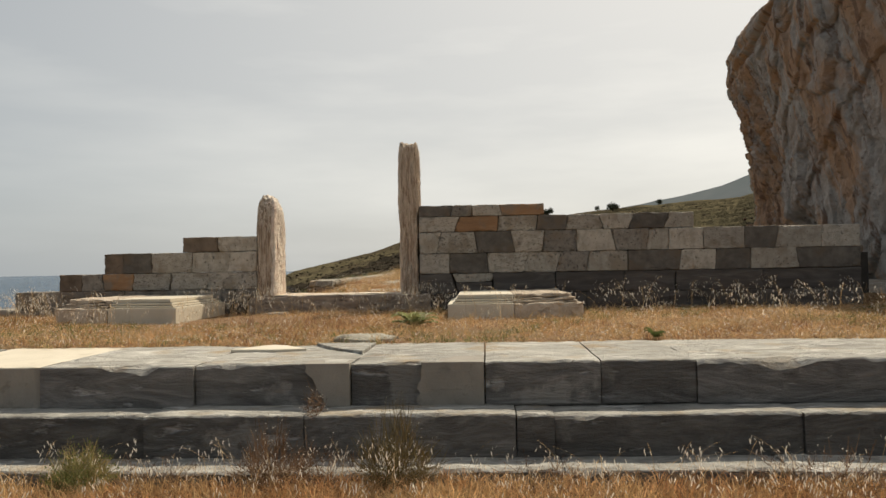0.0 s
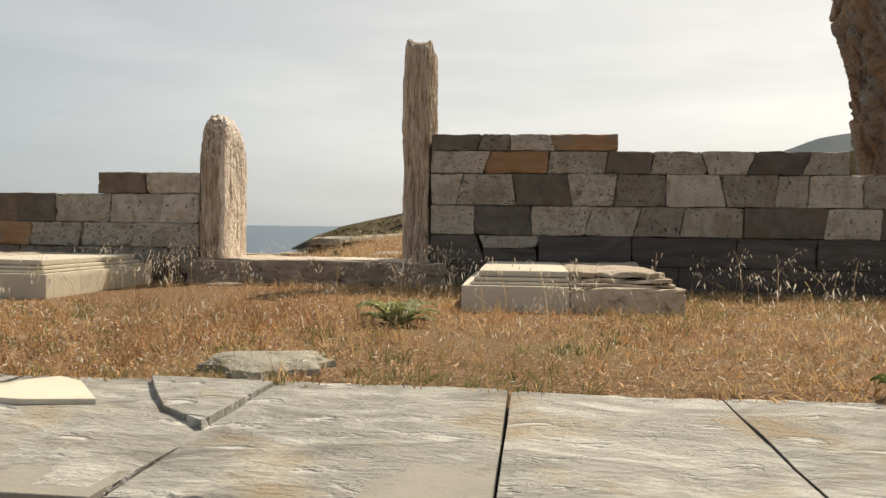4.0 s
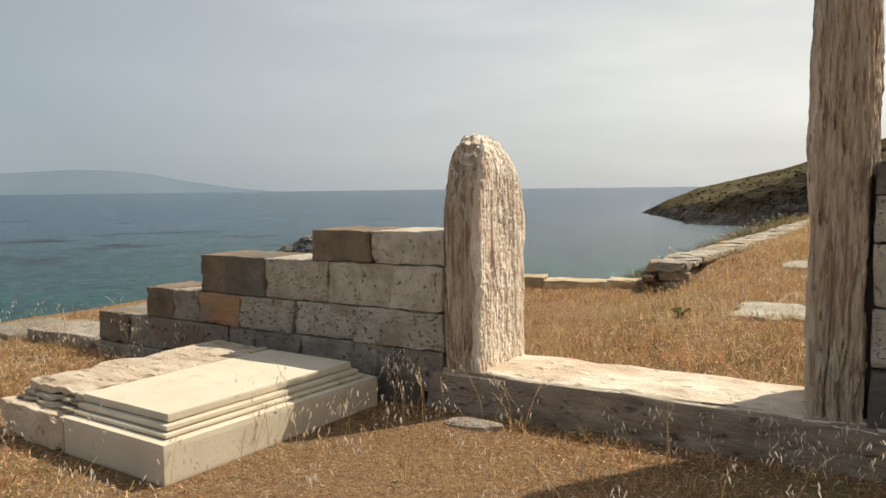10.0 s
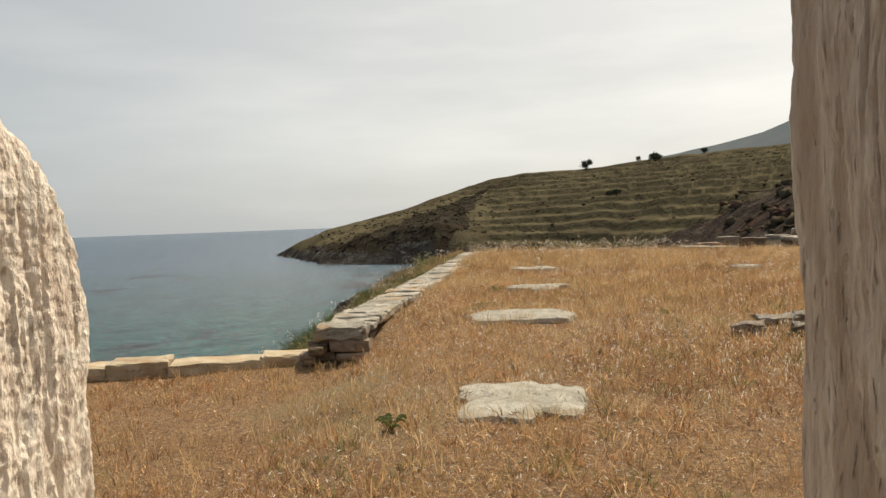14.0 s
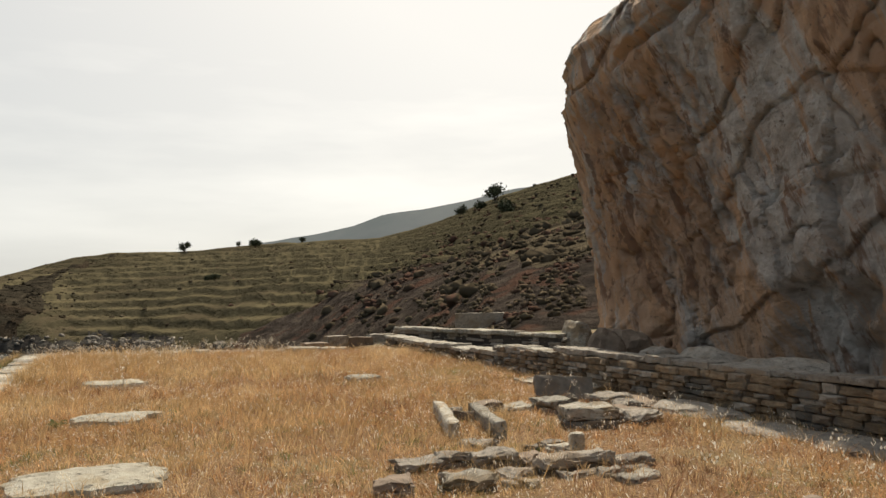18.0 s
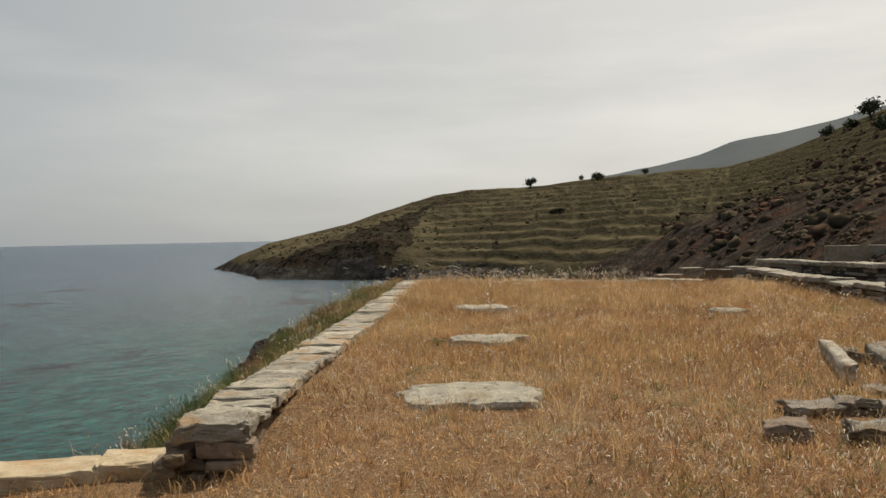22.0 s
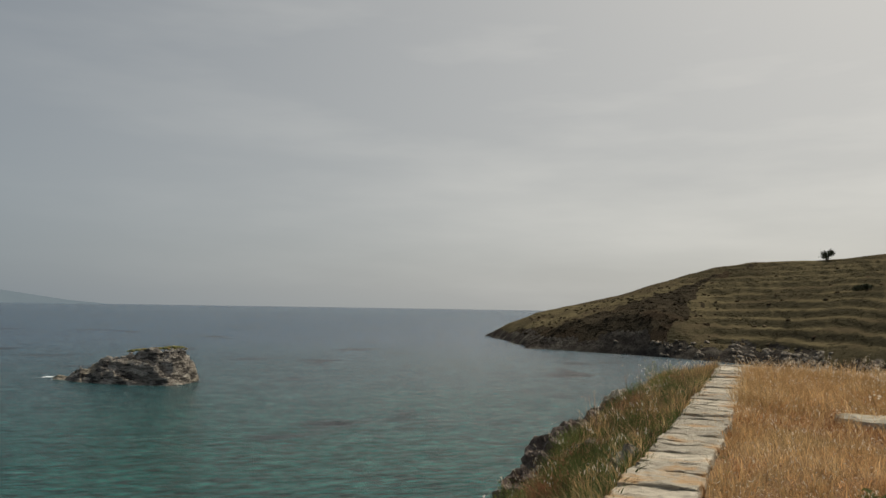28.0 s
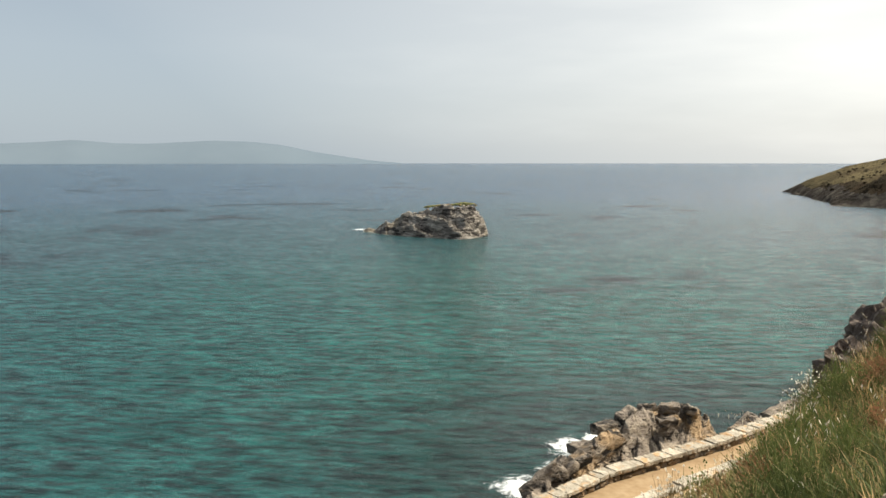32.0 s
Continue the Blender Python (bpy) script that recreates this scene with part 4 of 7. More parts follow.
    D = bul + .14 * soft_n + .05 * fbm(U, zz, 1.7, 42, 4) + .035 * fbm(U, zz, 5.0, 47, 3) + .025 * fbm(U, zz, 16.0, 53, 3) + joints + cap + beds + cave
    D = D - flank * flank_z * (runnels + .26 * pits)
    # broken blocks: cells of rock stand proud or back, with open joints between them
    blocks = np.zeros_like(D)
    for f_u, f_z, amp_c, amp_j, wid_j, sh in ((.42, .30, .16, .05, .02, 3.7), (1.7, 1.1, .055, .02, .04, 9.1)):
        for i_ in range(D.shape[0]):
            for j_ in range(D.shape[1]):
                uu, zz_ = U[i_, j_], Z[i_, j_]
                ds_, ps_ = noise.voronoi((uu * f_u + .35 * zz_ * f_z + sh, zz_ * f_z - .35 * uu * f_u, sh))
                q_ = ps_[0]
                rel_u, rel_z = uu * f_u + .35 * zz_ * f_z + sh - q_.x, zz_ * f_z - .35 * uu * f_u - q_.y
                tilt = 1.2 * (noise.cell(q_ * 5.1) * rel_u + noise.cell(q_ * 3.3) * rel_z)
                blocks[i_, j_] += amp_c * (.6 * noise.cell(q_ * 9.7) + tilt) - amp_j * max(0.0, 1 - (ds_[1] - ds_[0]) / wid_j)
    D = D + blocks * (1 - .65 * flank)
    X = px_[None, :] + nx_[None, :] * D
    Y = py_[None, :] + ny_[None, :] * D
    rows = [np.stack([X, Y, Z], -1)]
    # the top: back from the brow over a rounded, grassy crown
    for k, back in enumerate([.5, 1.2, 2.2, 4, 7, 12]):
        lift = [.25, .5, .8, 1.2, 1.6, 1.8][k]
        xb = X[-1] - nx_ * back
        yb = Y[-1] - ny_ * back
        rows.append(np.stack([xb, yb, Z[-1] + lift + .25 * fbm(xb, yb, .7, 50)], -1)[None])
    P_ = np.concatenate(rows, 0)
    me = mesh_arrays("cliff", P_.reshape(-1, 3), grid_quads(P_.shape[0], P_.shape[1]), None, M_CLIFF, False)
    me.materials.append(M_SOIL)
    mi = np.zeros((P_.shape[0] - 1, P_.shape[1] - 1), np.int32)
    mi[nv + 1:] = 1
    me.polygons.foreach_set("material_index", mi.ravel())
    return me, rows[1][0]


cliff_me, CLIFF_BROW = cliff()
tagged(new("cliff", cliff_me), "overhanging grey limestone crag streaked with orange", "rock", kind="structure")


# ---- temple front: walls of dressed blocks ----
KIND = {"L": M_LIGHT, "S": M_SPECK, "G": M_GREY, "D": M_DARK, "B": M_BROWN, "O": M_ORANGE, "K": M_BASALT}


def course(parent, z0, z1, joints, kinds, slants=None, y0=0.0, depth=0.5, gap=0.004, amp=0.006):
    """One course of blocks: joints are the x of the ends, slants lean each joint (top minus bottom)."""
    slants = slants or [0] * len(joints)
    for i, k in enumerate(kinds):
        a, b = joints[i], joints[i + 1]
        w, h = b - a - gap, z1 - z0 - gap
        seed = round((a * 13.7 + z0 * 31.3) % 97, 2)
        bm = stone(w, depth, h, seed, amp, .008, 11, 6.0, (slants[i], slants[i + 1]), 0, .022)
        ob = part("block", bm, KIND[k], parent)
        ob.matrix_basis = pose((a + b) / 2, y0 + depth / 2 + .012 * math.sin(seed * 5), z0, 0, 0, .5 * math.sin(seed * 3))


wall_e = empty("wall_east_front", 0, 0, 0, "low ruined wall of pale, dark and ochre dressed blocks", "wall", kind="structure")
# unseen boxes added behind the blocks, dark to give the joints their shade
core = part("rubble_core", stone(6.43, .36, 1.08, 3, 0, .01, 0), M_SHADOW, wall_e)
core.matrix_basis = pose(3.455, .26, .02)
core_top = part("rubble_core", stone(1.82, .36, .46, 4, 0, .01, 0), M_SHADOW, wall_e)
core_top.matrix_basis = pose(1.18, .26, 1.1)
course(wall_e, 1.41, 1.58, [.28, .78, 1.08, 1.50, 2.15], "DGSO", [0, .05, 0, -.05, 0])
course(wall_e, 1.18, 1.41, [.28, .85, 1.46, 2.04, 2.48, 2.98, 3.42, 3.93, 4.33], "SOSDSLDL", [0, .09, .02, .04, .03, -.08, .09, .1, 0])
course(wall_e, .86, 1.18, [.28, .58, 1.13, 1.68, 2.13, 2.62, 3.16, 3.66, 3.96, 4.46, 5.05, 5.52, 6.15, 6.70], "LSDSGLGLLSDLL", [0, .08, -.05, -.06, .05, 0, -.08, .04, .02, 0, 0, .06, 0, 0])
course(wall_e, .56, .86, [.28, .73, 1.30, 1.87, 2.35, 2.78, 3.36, 4.12, 4.63, 5.13, 5.80, 6.70], "SDSLGLDLDLD", [0, 0, -.02, .09, .08, .05, 0, .04, .03, .02, -.05, 0])
course(wall_e, .26, .56, [.28, .80], "K", [0, -.10])
course(wall_e, .43, .56, [.80, 1.38], "L", [-.05, .03])
course(wall_e, .26, .43, [.83, 1.36], "K", [-.04, 0])
course(wall_e, .26, .56, [1.38, 2.30, 3.30, 4.05, 5.30, 6.70], "KKKKK")
course(wall_e, -.08, .26, [.30, 1.05, 2.0, 2.75, 3.95, 5.0, 6.70], "KKKKKK", y0=-.015)

wall_w = empty("wall_west_front", 0, 0, 0, "stepped end of a ruined wall of pale and brown blocks", "wall", kind="structure")
course(wall_w, .95, 1.18, [-3.33, -2.79, -2.19], "BL")
course(wall_w, .64, .95, [-4.57, -4.27, -3.82, -3.19, -2.61, -2.19], "BDSLL", [0, 0, 0, .02, .05, 0])
course(wall_w, .38, .64, [-5.28, -4.92, -4.58, -4.11, -3.53, -2.93, -2.19], "BGOSSS", [0, 0, -.05, .03, .05, .05, 0])
course(wall_w, .10, .38, [-5.98, -5.55, -4.95, -4.25, -3.50, -2.75, -2.19], "GGGGGG", [0, .02, .05, 0, .08, 0, 0])
course(wall_w, -.10, .20, [-2.75, -2.37], "D", y0=-.02)
course(wall_w, -.12, .10, [-6.02, -5.1, -4.0, -2.75], "GDG", y0=-.02)
for i, (x, y, w, d, h, tn) in enumerate([(-6.62, .28, 1.05, .62, .17, 2), (-7.55, .25, .75, .8, .12, -5)]):
    bm = stone(w, d, h, 40 + i, .02, .03, 4, 3)
    thing("fallen_slab", bm, M_GREY, "grey stone slab lying past the wall end", "stone", "slabs at the wall end", at=(x, y, -.05), turn=tn)


def jamb(w, d, h, seed, pointed):
    """An upright door jamb of weathered stone: deep vertical furrows and fissures, worn arrises, a broken or rounded head."""
    nw, nd, nvv = 38, 74, 230
    off = seed * 11.3
    per = [(-.5 + i / nw, -.5) for i in range(nw)] + [(.5, -.5 + i / nd) for i in range(nd)] + [(.5 - i / nw, .5) for i in range(nw)] + [(-.5, .5 - i / nd) for i in range(nd)]
    bm = bmesh.new()
    rings = []
    for j in range(nvv + 1):
        t = j / nvv
        z = t * h
        if pointed:
            k = 1 - max(0, (t - .86) / .14) ** 2.2 * .42
            ky = 1 - max(0, (t - .60) / .40) ** 2.1 * .64
        else:
            k = ky = 1 - max(0, (t - .965) / .035) ** 2 * .12
        ring = []
        for cx, cy in per:
            m = max((abs(cx * 2) ** 9 + abs(cy * 2) ** 9) ** (1 / 9), .001)
            x, y = cx / m * w * k, cy / m * d * ky
            if pointed:
                y += -.06 * max(0, (t - .55) / .45) ** 2
            nrm = Vector((cx / m, cy / m, 0)).normalized()
            warp = .03 * noise.noise((x * 4, y * 4, z * 3 + off))
            fis = noise.noise(((x + warp) * 13 + off, (y + warp) * 13, z * .9))
            deep = noise.noise((x * 3.1, y * 3.1 + off, z * 1.7))
            fl = noise.noise((x * 20 + off, y * 20, z * 1.7)) * .014 + noise.noise((x * 46 + off, y * 46, z * 5.0)) * .011 + noise.noise((x * 95, y * 95 + off, z * 22.0)) * .007 + noise.noise((x * 5, y * 5 + off, z * 2.6)) * .022
            fl -= .030 * max(0, 1 - abs(fis) / .085) * max(0, min(1, deep * 2.2 + .55))
            fl -= .020 * max(0, noise.noise((x * 24, y * 24 + off, z * 13)) - .30)
            if pointed and cx > .49:
                fl = fl * .55 + .005 * noise.noise((x * 60, y * 70 + off, z * 52)) - .022 * max(0, noise.noise((x * 9, y * 14 + off, z * 6)) - .28)
            ring.append(bm.verts.new((x + nrm.x * fl, y + nrm.y * fl, z + (.07 * noise.noise((x * 11 + off, y * 6, 3.1)) * min(1, (t - .9) * 12) if t > .9 else 0))))
        rings.append(ring)
    n = len(per)
    for a, b in zip(rings, rings[1:]):
        for i in range(n):
            bm.faces.new((a[i], a[(i + 1) % n], b[(i + 1) % n], b[i]))
    prev = rings[-1]
    c = Vector((0, 0, 0))
    for vv in prev:
        c += vv.co
    c /= n
    for s in (.85, .68, .5, .32, .14):
        ring = []
        for vv in rings[-1]:
            p = c + (vv.co - c) * s
            ring.append(bm.verts.new((p.x, p.y, p.z + (.06 if pointed else .02) * (1 - s) + .035 * noise.noise((p.x * 20 + off, p.y * 20, 7.7)))))
        for i in range(n):
            bm.faces.new((prev[i], prev[(i + 1) % n], ring[(i + 1) % n], ring[i]))
        prev = ring
    bm.faces.new(prev)
    return bm


M_JAMBSIDE = mat("pale_brown_jamb_side", [(.40, .30, .215), (.60, .49, .375), (.75, .65, .52)], 16, bump=.8, bscale=50, stretch=(2, 2, .3), dist=.025, specks=(.30, .215, .145), speck_scale=24, speck_at=(.60, .70), blot=(.48, .365, .265), blot_scale=2.0, blot_stretch=(2, 2, .5), detail=12)
tall_bm = jamb(.275, .70, 2.25, 2, False)
for f in tall_bm.faces:
    f.material_index = 1 if f.calc_center_median().x < -.105 + .02 * noise.noise(f.calc_center_median() * 5) else 0
tall_me = finish(tall_bm, "door_jamb", M_JAMB)
tall_me.materials.append(M_JAMBSIDE)
thing("door_jamb", tall_me, None, "tall furrowed pale brown stone door jamb beside the wall", "door jamb", "door jambs", at=(.118, .36, .27), smooth=False)
short_bm = jamb(.285, .68, 1.49, 5, True)
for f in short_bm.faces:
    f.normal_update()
    # the doorway side, the back and upward faces take the paler material
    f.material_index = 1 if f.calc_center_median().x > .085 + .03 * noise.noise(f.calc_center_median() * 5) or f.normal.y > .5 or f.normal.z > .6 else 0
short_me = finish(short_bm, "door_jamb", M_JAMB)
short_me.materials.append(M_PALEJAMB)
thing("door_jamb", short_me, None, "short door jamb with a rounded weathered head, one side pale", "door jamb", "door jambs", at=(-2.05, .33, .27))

thr = stone(2.80, .70, .34, 8, .022, .04, 21, 4.2, (0, 0), 0, .02)
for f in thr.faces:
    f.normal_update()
    # every face that does not point up takes the browner material
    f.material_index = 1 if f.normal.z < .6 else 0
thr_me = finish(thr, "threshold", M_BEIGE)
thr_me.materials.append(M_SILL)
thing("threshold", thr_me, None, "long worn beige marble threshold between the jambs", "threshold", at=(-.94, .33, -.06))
thing("flat_stone", slab_shape(26, .20, .09, .05, 12, .25, .01), M_GREY, "flat grey stone at the foot of the threshold", "stone", at=(-1.85, -.22, -.03), turn=4)


# ---- statue bases in front ----
def moulded_base(name, label, pieces, x0, x1, y0, y1, turn, h1=.20, h2=.31):
    """A low statue base: a plain plinth with a stepped, rounded moulding round its upper edge. pieces: (x from, x to, material, roughness)."""
    e = empty(name, (x0 + x1) / 2, (y0 + y1) / 2, -.03, label, "base", "statue bases", turn=turn)
    cx, cy = (x0 + x1) / 2, (y0 + y1) / 2
    for a, b, material, amp in pieces:
        w = b - a - .004
        first, last = a == x0, b == x1
        pl = part("plinth", stone(w, y1 - y0, h1 + .03, a, amp * .5, .012, 12 if amp > .01 else 6, 3, (0, 0), 0, .05 if amp > .01 else 0), material, e)
        pl.matrix_basis = pose((a + b) / 2 - cx, 0, 0)
        z = h1 + .03
        for k, (inset, hh) in enumerate([(.06, .026), (.09, .034), (.125, .05)]):
            a2, b2 = a + (inset if first else 0), b - (inset if last else 0)
            st = part("moulding" if k < 2 else "top_slab", stone(b2 - a2 - .004, y1 - y0 - 2 * inset, hh, a + k, amp * (.6 if k < 2 else 1), .010, 14 if amp > .01 else 3, 4, (0, 0), 0, .05 if amp > .01 else 0), material, e)
            st.matrix_basis = pose((a2 + b2) / 2 - cx, 0, z)
            z += hh
    return e


moulded_base("statue_base", "low moulded marble base, half new cream and half worn brown", [(-4.30, -3.58, M_WORN, .022), (-3.58, -2.66, M_CREAM, .002)], -4.30, -2.66, -1.81, -.12, -2.0)
moulded_base("statue_base", "low moulded marble base patched in cream on its west side", [(.78, 1.60, M_CREAM, .002), (1.60, 2.45, M_WORN, .02)], .78, 2.45, -2.0, -.15, 1.0)


# ---- steps in front of the terrace ----
steps = empty("marble_steps", 0, 0, 0, "three steps of weathered grey marble blocks with cream repairs", "steps", kind="structure")


# weathered top stone, with the sun on it painted into the colour
M_TREAD = mat("sunlit_weathered_tread", [(.22, .203, .175), (.385, .362, .315), (.57, .54, .475)], 2.6, rough=.85, bump=1.0, bscale=22, dist=.03, stretch=(.8, 1.7, 1.0), blot=(.37, .285, .185), blot_scale=2.0, blot_at=(.54, .70), specks=(.62, .59, .53), speck_scale=3.6, speck_at=(.575, .64), distort=1.4, rand=.1, spec=.15)
# darker cream for front faces, their shade put into the colour
M_REPAIR = mat("shaded_cream_repair", [(.235, .21, .175), (.285, .255, .21), (.33, .295, .245)], 3.0, rough=.8, bump=.3, bscale=50, rand=.06, specks=(.20, .175, .14), speck_scale=8, speck_at=(.58, .72))
# dark marble, its shade deepened in the colour
M_RISER = mat("shaded_charcoal_face", [(.088, .081, .073), (.148, .137, .122), (.235, .219, .197)], 2.4, rough=.8, bump=.9, bscale=24, dist=.03, stretch=(.6, 1.0, 2.2), blot=(.24, .222, .195), blot_scale=1.9, blot_at=(.58, .63), specks=(.42, .40, .37), speck_scale=3.4, speck_at=(.60, .67), distort=2.6, rand=.34)


def step_block(w, d, h, seed, chip=1.0):
    """A step block, front edge at y = 0: a broken upper arris, an uneven worn tread. The worn top is paler, with
    sunlight put into its colour.
    """
    nxx = max(10, int(w / .022))
    rings = []
    bm = bmesh.new()
    ys = [.10, .22, .36, .5, .64, .8, .92, 1.0]
    for i in range(nxx + 1):
        x = -w / 2 + w * i / nxx
        e = min(i, nxx - i) / nxx * w
        corner = math.exp(-(e / .035) ** 2)
        a = noise.noise((x * 1.9 + seed, seed * .7, 1.3)) + .35 * noise.noise((x * 6.5 + seed, 2.1, seed))
        cz = .010 + chip * (.10 * max(0, a - .20) + .010 * abs(noise.noise((x * 9, seed, 0.0))) + .008 * abs(noise.noise((x * 37, seed, 4.0))) + .012 * corner)
        cy = .012 + chip * (.12 * max(0, a - .18) + .014 * abs(noise.noise((x * 8, 5.0, seed))) + .010 * abs(noise.noise((x * 31, 7.0, seed))) + .012 * corner)
        fr = lambda z: .006 * noise.noise((x * 5 + seed, z * 7, 3.3)) + .004 * noise.noise((x * 17, z * 19, seed)) + .012 * corner
        top = lambda y: h + .010 * noise.noise((x * 2.3 + seed, y * 2.9, 8.8)) + .004 * noise.noise((x * 11, y * 11, seed)) - .006 * corner
        prof = [(d, 0), (.012, 0), (fr(.01), .012), (fr(h * .3), h * .3), (fr(h * .55), h * .55), (fr(h * .75), (h - cz) * .86), (fr(h) + .002, h - cz), (cy * .42, h - cz * .40), (cy, top(cy))]
        prof += [(cy + (d - cy) * t, top(cy + (d - cy) * t)) for t in ys]
        rings.append([bm.verts.new((x, y, z)) for y, z in prof])
    m = len(rings[0])
    for r0, r1 in zip(rings, rings[1:]):
        for k in range(m):
            f = bm.faces.new((r0[k], r0[(k + 1) % m], r1[(k + 1) % m], r1[k]))
            # arris chips and tread take the sunlit colour, the rest the shaded one
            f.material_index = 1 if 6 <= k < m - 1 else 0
    bm.faces.new(rings[0])
    bm.faces.new(list(reversed(rings[-1])))
    bmesh.ops.recalc_face_normals(bm, faces=bm.faces[:])
    return bm


def step_row(joints, y0, y1, z0, z1, chip=1.0, wob=.03, cream=()):
    for i in range(len(joints) - 1):
        a, b = joints[i], joints[i + 1]
        seed = (a * 7.7 + z0 * 3.1) % 50
        yb = y1 + wob * math.sin(seed * 9)
        yf = y0 + wob * .6 * math.sin(seed * 4)
        new_piece = i in cream
        # cream pieces too: shaded colour on the face, bright one on the tread
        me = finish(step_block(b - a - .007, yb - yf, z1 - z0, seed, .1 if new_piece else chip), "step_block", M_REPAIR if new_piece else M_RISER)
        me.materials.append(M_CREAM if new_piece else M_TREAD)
        ob = part("step_block", me, None, steps)
        ob.matrix_basis = pose((a + b) / 2, yf, z0 + .006 * math.sin(seed * 6), .25 * math.sin(seed), .3 * math.cos(seed * 2), .3 * math.sin(seed * 5))


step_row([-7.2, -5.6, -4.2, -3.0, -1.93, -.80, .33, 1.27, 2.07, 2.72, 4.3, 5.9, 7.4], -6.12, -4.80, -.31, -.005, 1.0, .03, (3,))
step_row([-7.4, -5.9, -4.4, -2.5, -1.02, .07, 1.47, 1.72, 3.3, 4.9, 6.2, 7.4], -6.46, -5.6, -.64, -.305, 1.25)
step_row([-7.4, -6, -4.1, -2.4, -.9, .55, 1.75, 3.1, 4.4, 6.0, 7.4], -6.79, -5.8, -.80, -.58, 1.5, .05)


def prism(outline, lo, hi, plane="xz", seed=0):
    """A flat piece cut to an outline: extruded along y (xz outline) or along z (xy outline), with a small bevel."""
    bm = bmesh.new()
    put = (lambda p, t: (p[0], t, p[1])) if plane == "xz" else (lambda p, t: (p[0], p[1], t))
    va = [bm.verts.new(put(p, lo)) for p in outline]
    vb = [bm.verts.new(put(p, hi)) for p in outline]
    n = len(outline)
    bm.faces.new(va)
    bm.faces.new(list(reversed(vb)))
    for i in range(n):
        bm.faces.new((va[i], vb[i], vb[(i + 1) % n], va[(i + 1) % n]))
    bmesh.ops.recalc_face_normals(bm, faces=bm.faces[:])
    bmesh.ops.bevel(bm, geom=bm.edges[:], offset=.002, segments=1, affect="EDGES")
    return bm


def ragged(a, b, n, amp, seed):
    rr = random.Random(seed)
    return [(a[0] + (b[0] - a[0]) * i / n + rr.uniform(-amp, amp), a[1] + (b[1] - a[1]) * i / n) for i in range(n + 1)]


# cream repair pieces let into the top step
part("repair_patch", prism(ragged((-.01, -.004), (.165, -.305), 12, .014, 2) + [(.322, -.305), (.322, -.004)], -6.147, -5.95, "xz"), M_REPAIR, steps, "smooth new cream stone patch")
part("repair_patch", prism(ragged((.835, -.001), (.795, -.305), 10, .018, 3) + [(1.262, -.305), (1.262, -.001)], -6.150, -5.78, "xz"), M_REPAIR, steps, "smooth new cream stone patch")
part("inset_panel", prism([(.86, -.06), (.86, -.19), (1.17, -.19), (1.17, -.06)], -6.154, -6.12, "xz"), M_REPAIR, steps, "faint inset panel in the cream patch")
part("loose_flake", prism([(-.82, -5.27), (-.64, -4.98), (-.56, -4.90), (-.42, -4.98), (-.19, -5.26), (-.45, -5.31)], -.01, .012, "xy"), M_CREAM, steps, "pale cream flake of stone on the tread")
part("cracked_corner", prism([(-.20, -4.84), (-.06, -5.08), (.10, -5.33), (.31, -5.50), (.325, -4.86)], -.02, .016, "xy"), M_TREAD, steps, "raised cracked corner of a step block")


# ---- rubble walls and copings ----
def rubble_face(parent, p0, p1, z0, z1, seed, rows=5, thick=.22, out=1, length=(.18, .5), material=None, name="wall_stone"):
    """A dry-stone face from p0 to p1: uneven courses of flat stones laid lengthwise."""
    rng = random.Random(seed)
    d = Vector((p1[0] - p0[0], p1[1] - p0[1], 0))
    L = d.length
    d.normalize()
    ang_ = math.degrees(math.atan2(d.y, d.x))
    variants = [finish(stone(1, 1, 1, seed + k, .10, .14, 3, 1.9), name, material or (M_GREY if k in (2, 6) else M_RUBBLE)) for k in range(8)]
    z = z0
    for r in range(rows):
        h = (z1 - z0) / rows * rng.uniform(.75, 1.2)
        if r == rows - 1:
            h = z1 - z
        s = -rng.uniform(0, .2)
        while s < L:
            w = rng.uniform(*length) * rng.choice((.5, .8, 1, 1.25))
            m = min(s + w / 2, L)
            ob = part(name, rng.choice(variants), None, parent)
            jut = rng.uniform(-.045, .045)
            ob.matrix_basis = pose(p0[0] + d.x * m - d.y * jut, p0[1] + d.y * m + d.x * jut, z, 0, rng.uniform(-1.5, 1.5), ang_ + rng.uniform(-3, 3)) @ Matrix.Diagonal((w * .985, thick, h * rng.uniform(.86, 1.04), 1))
            s += w
        z += h


def coping(parent, pts, width, z_of, seed, length=(.3, .6), h=.09, material=None, cross=True, name="coping_slab", gap=.005):
    """Flat slabs laid one after another along a line of points, each a little turned and uneven."""
    rng = random.Random(seed)
    seg_l = [math.dist(a, b) for a, b in zip(pts, pts[1:])]
    total, s = sum(seg_l), 0.0
    k = 0
    while s < total - .05:
        w = min(rng.uniform(*length), total - s)
        m, i = s + w / 2, 0
        while i < len(seg_l) - 1 and m > seg_l[i]:
            m -= seg_l[i]
            i += 1
        a, b = pts[i], pts[i + 1]
        f = m / seg_l[i]
        x, y = a[0] + (b[0] - a[0]) * f, a[1] + (b[1] - a[1]) * f
        ang_ = math.degrees(math.atan2(b[1] - a[1], b[0] - a[0]))
        wid = width * rng.uniform(.93, 1.07)
        bm = stone(w - gap, wid, h * rng.uniform(.8, 1.3), seed + k * 1.7, .018, .014, 9, 6.5, (0, 0), 0, .03)
        ob = part(name, bm, material or M_SCHIST, parent)
        ob.matrix_basis = pose(x, y, z_of(x, y) - h, rng.uniform(-1.6, 1.6), rng.uniform(-1.2, 1.2), ang_ + rng.uniform(-2.5, 2.5))
        s += w
        k += 1


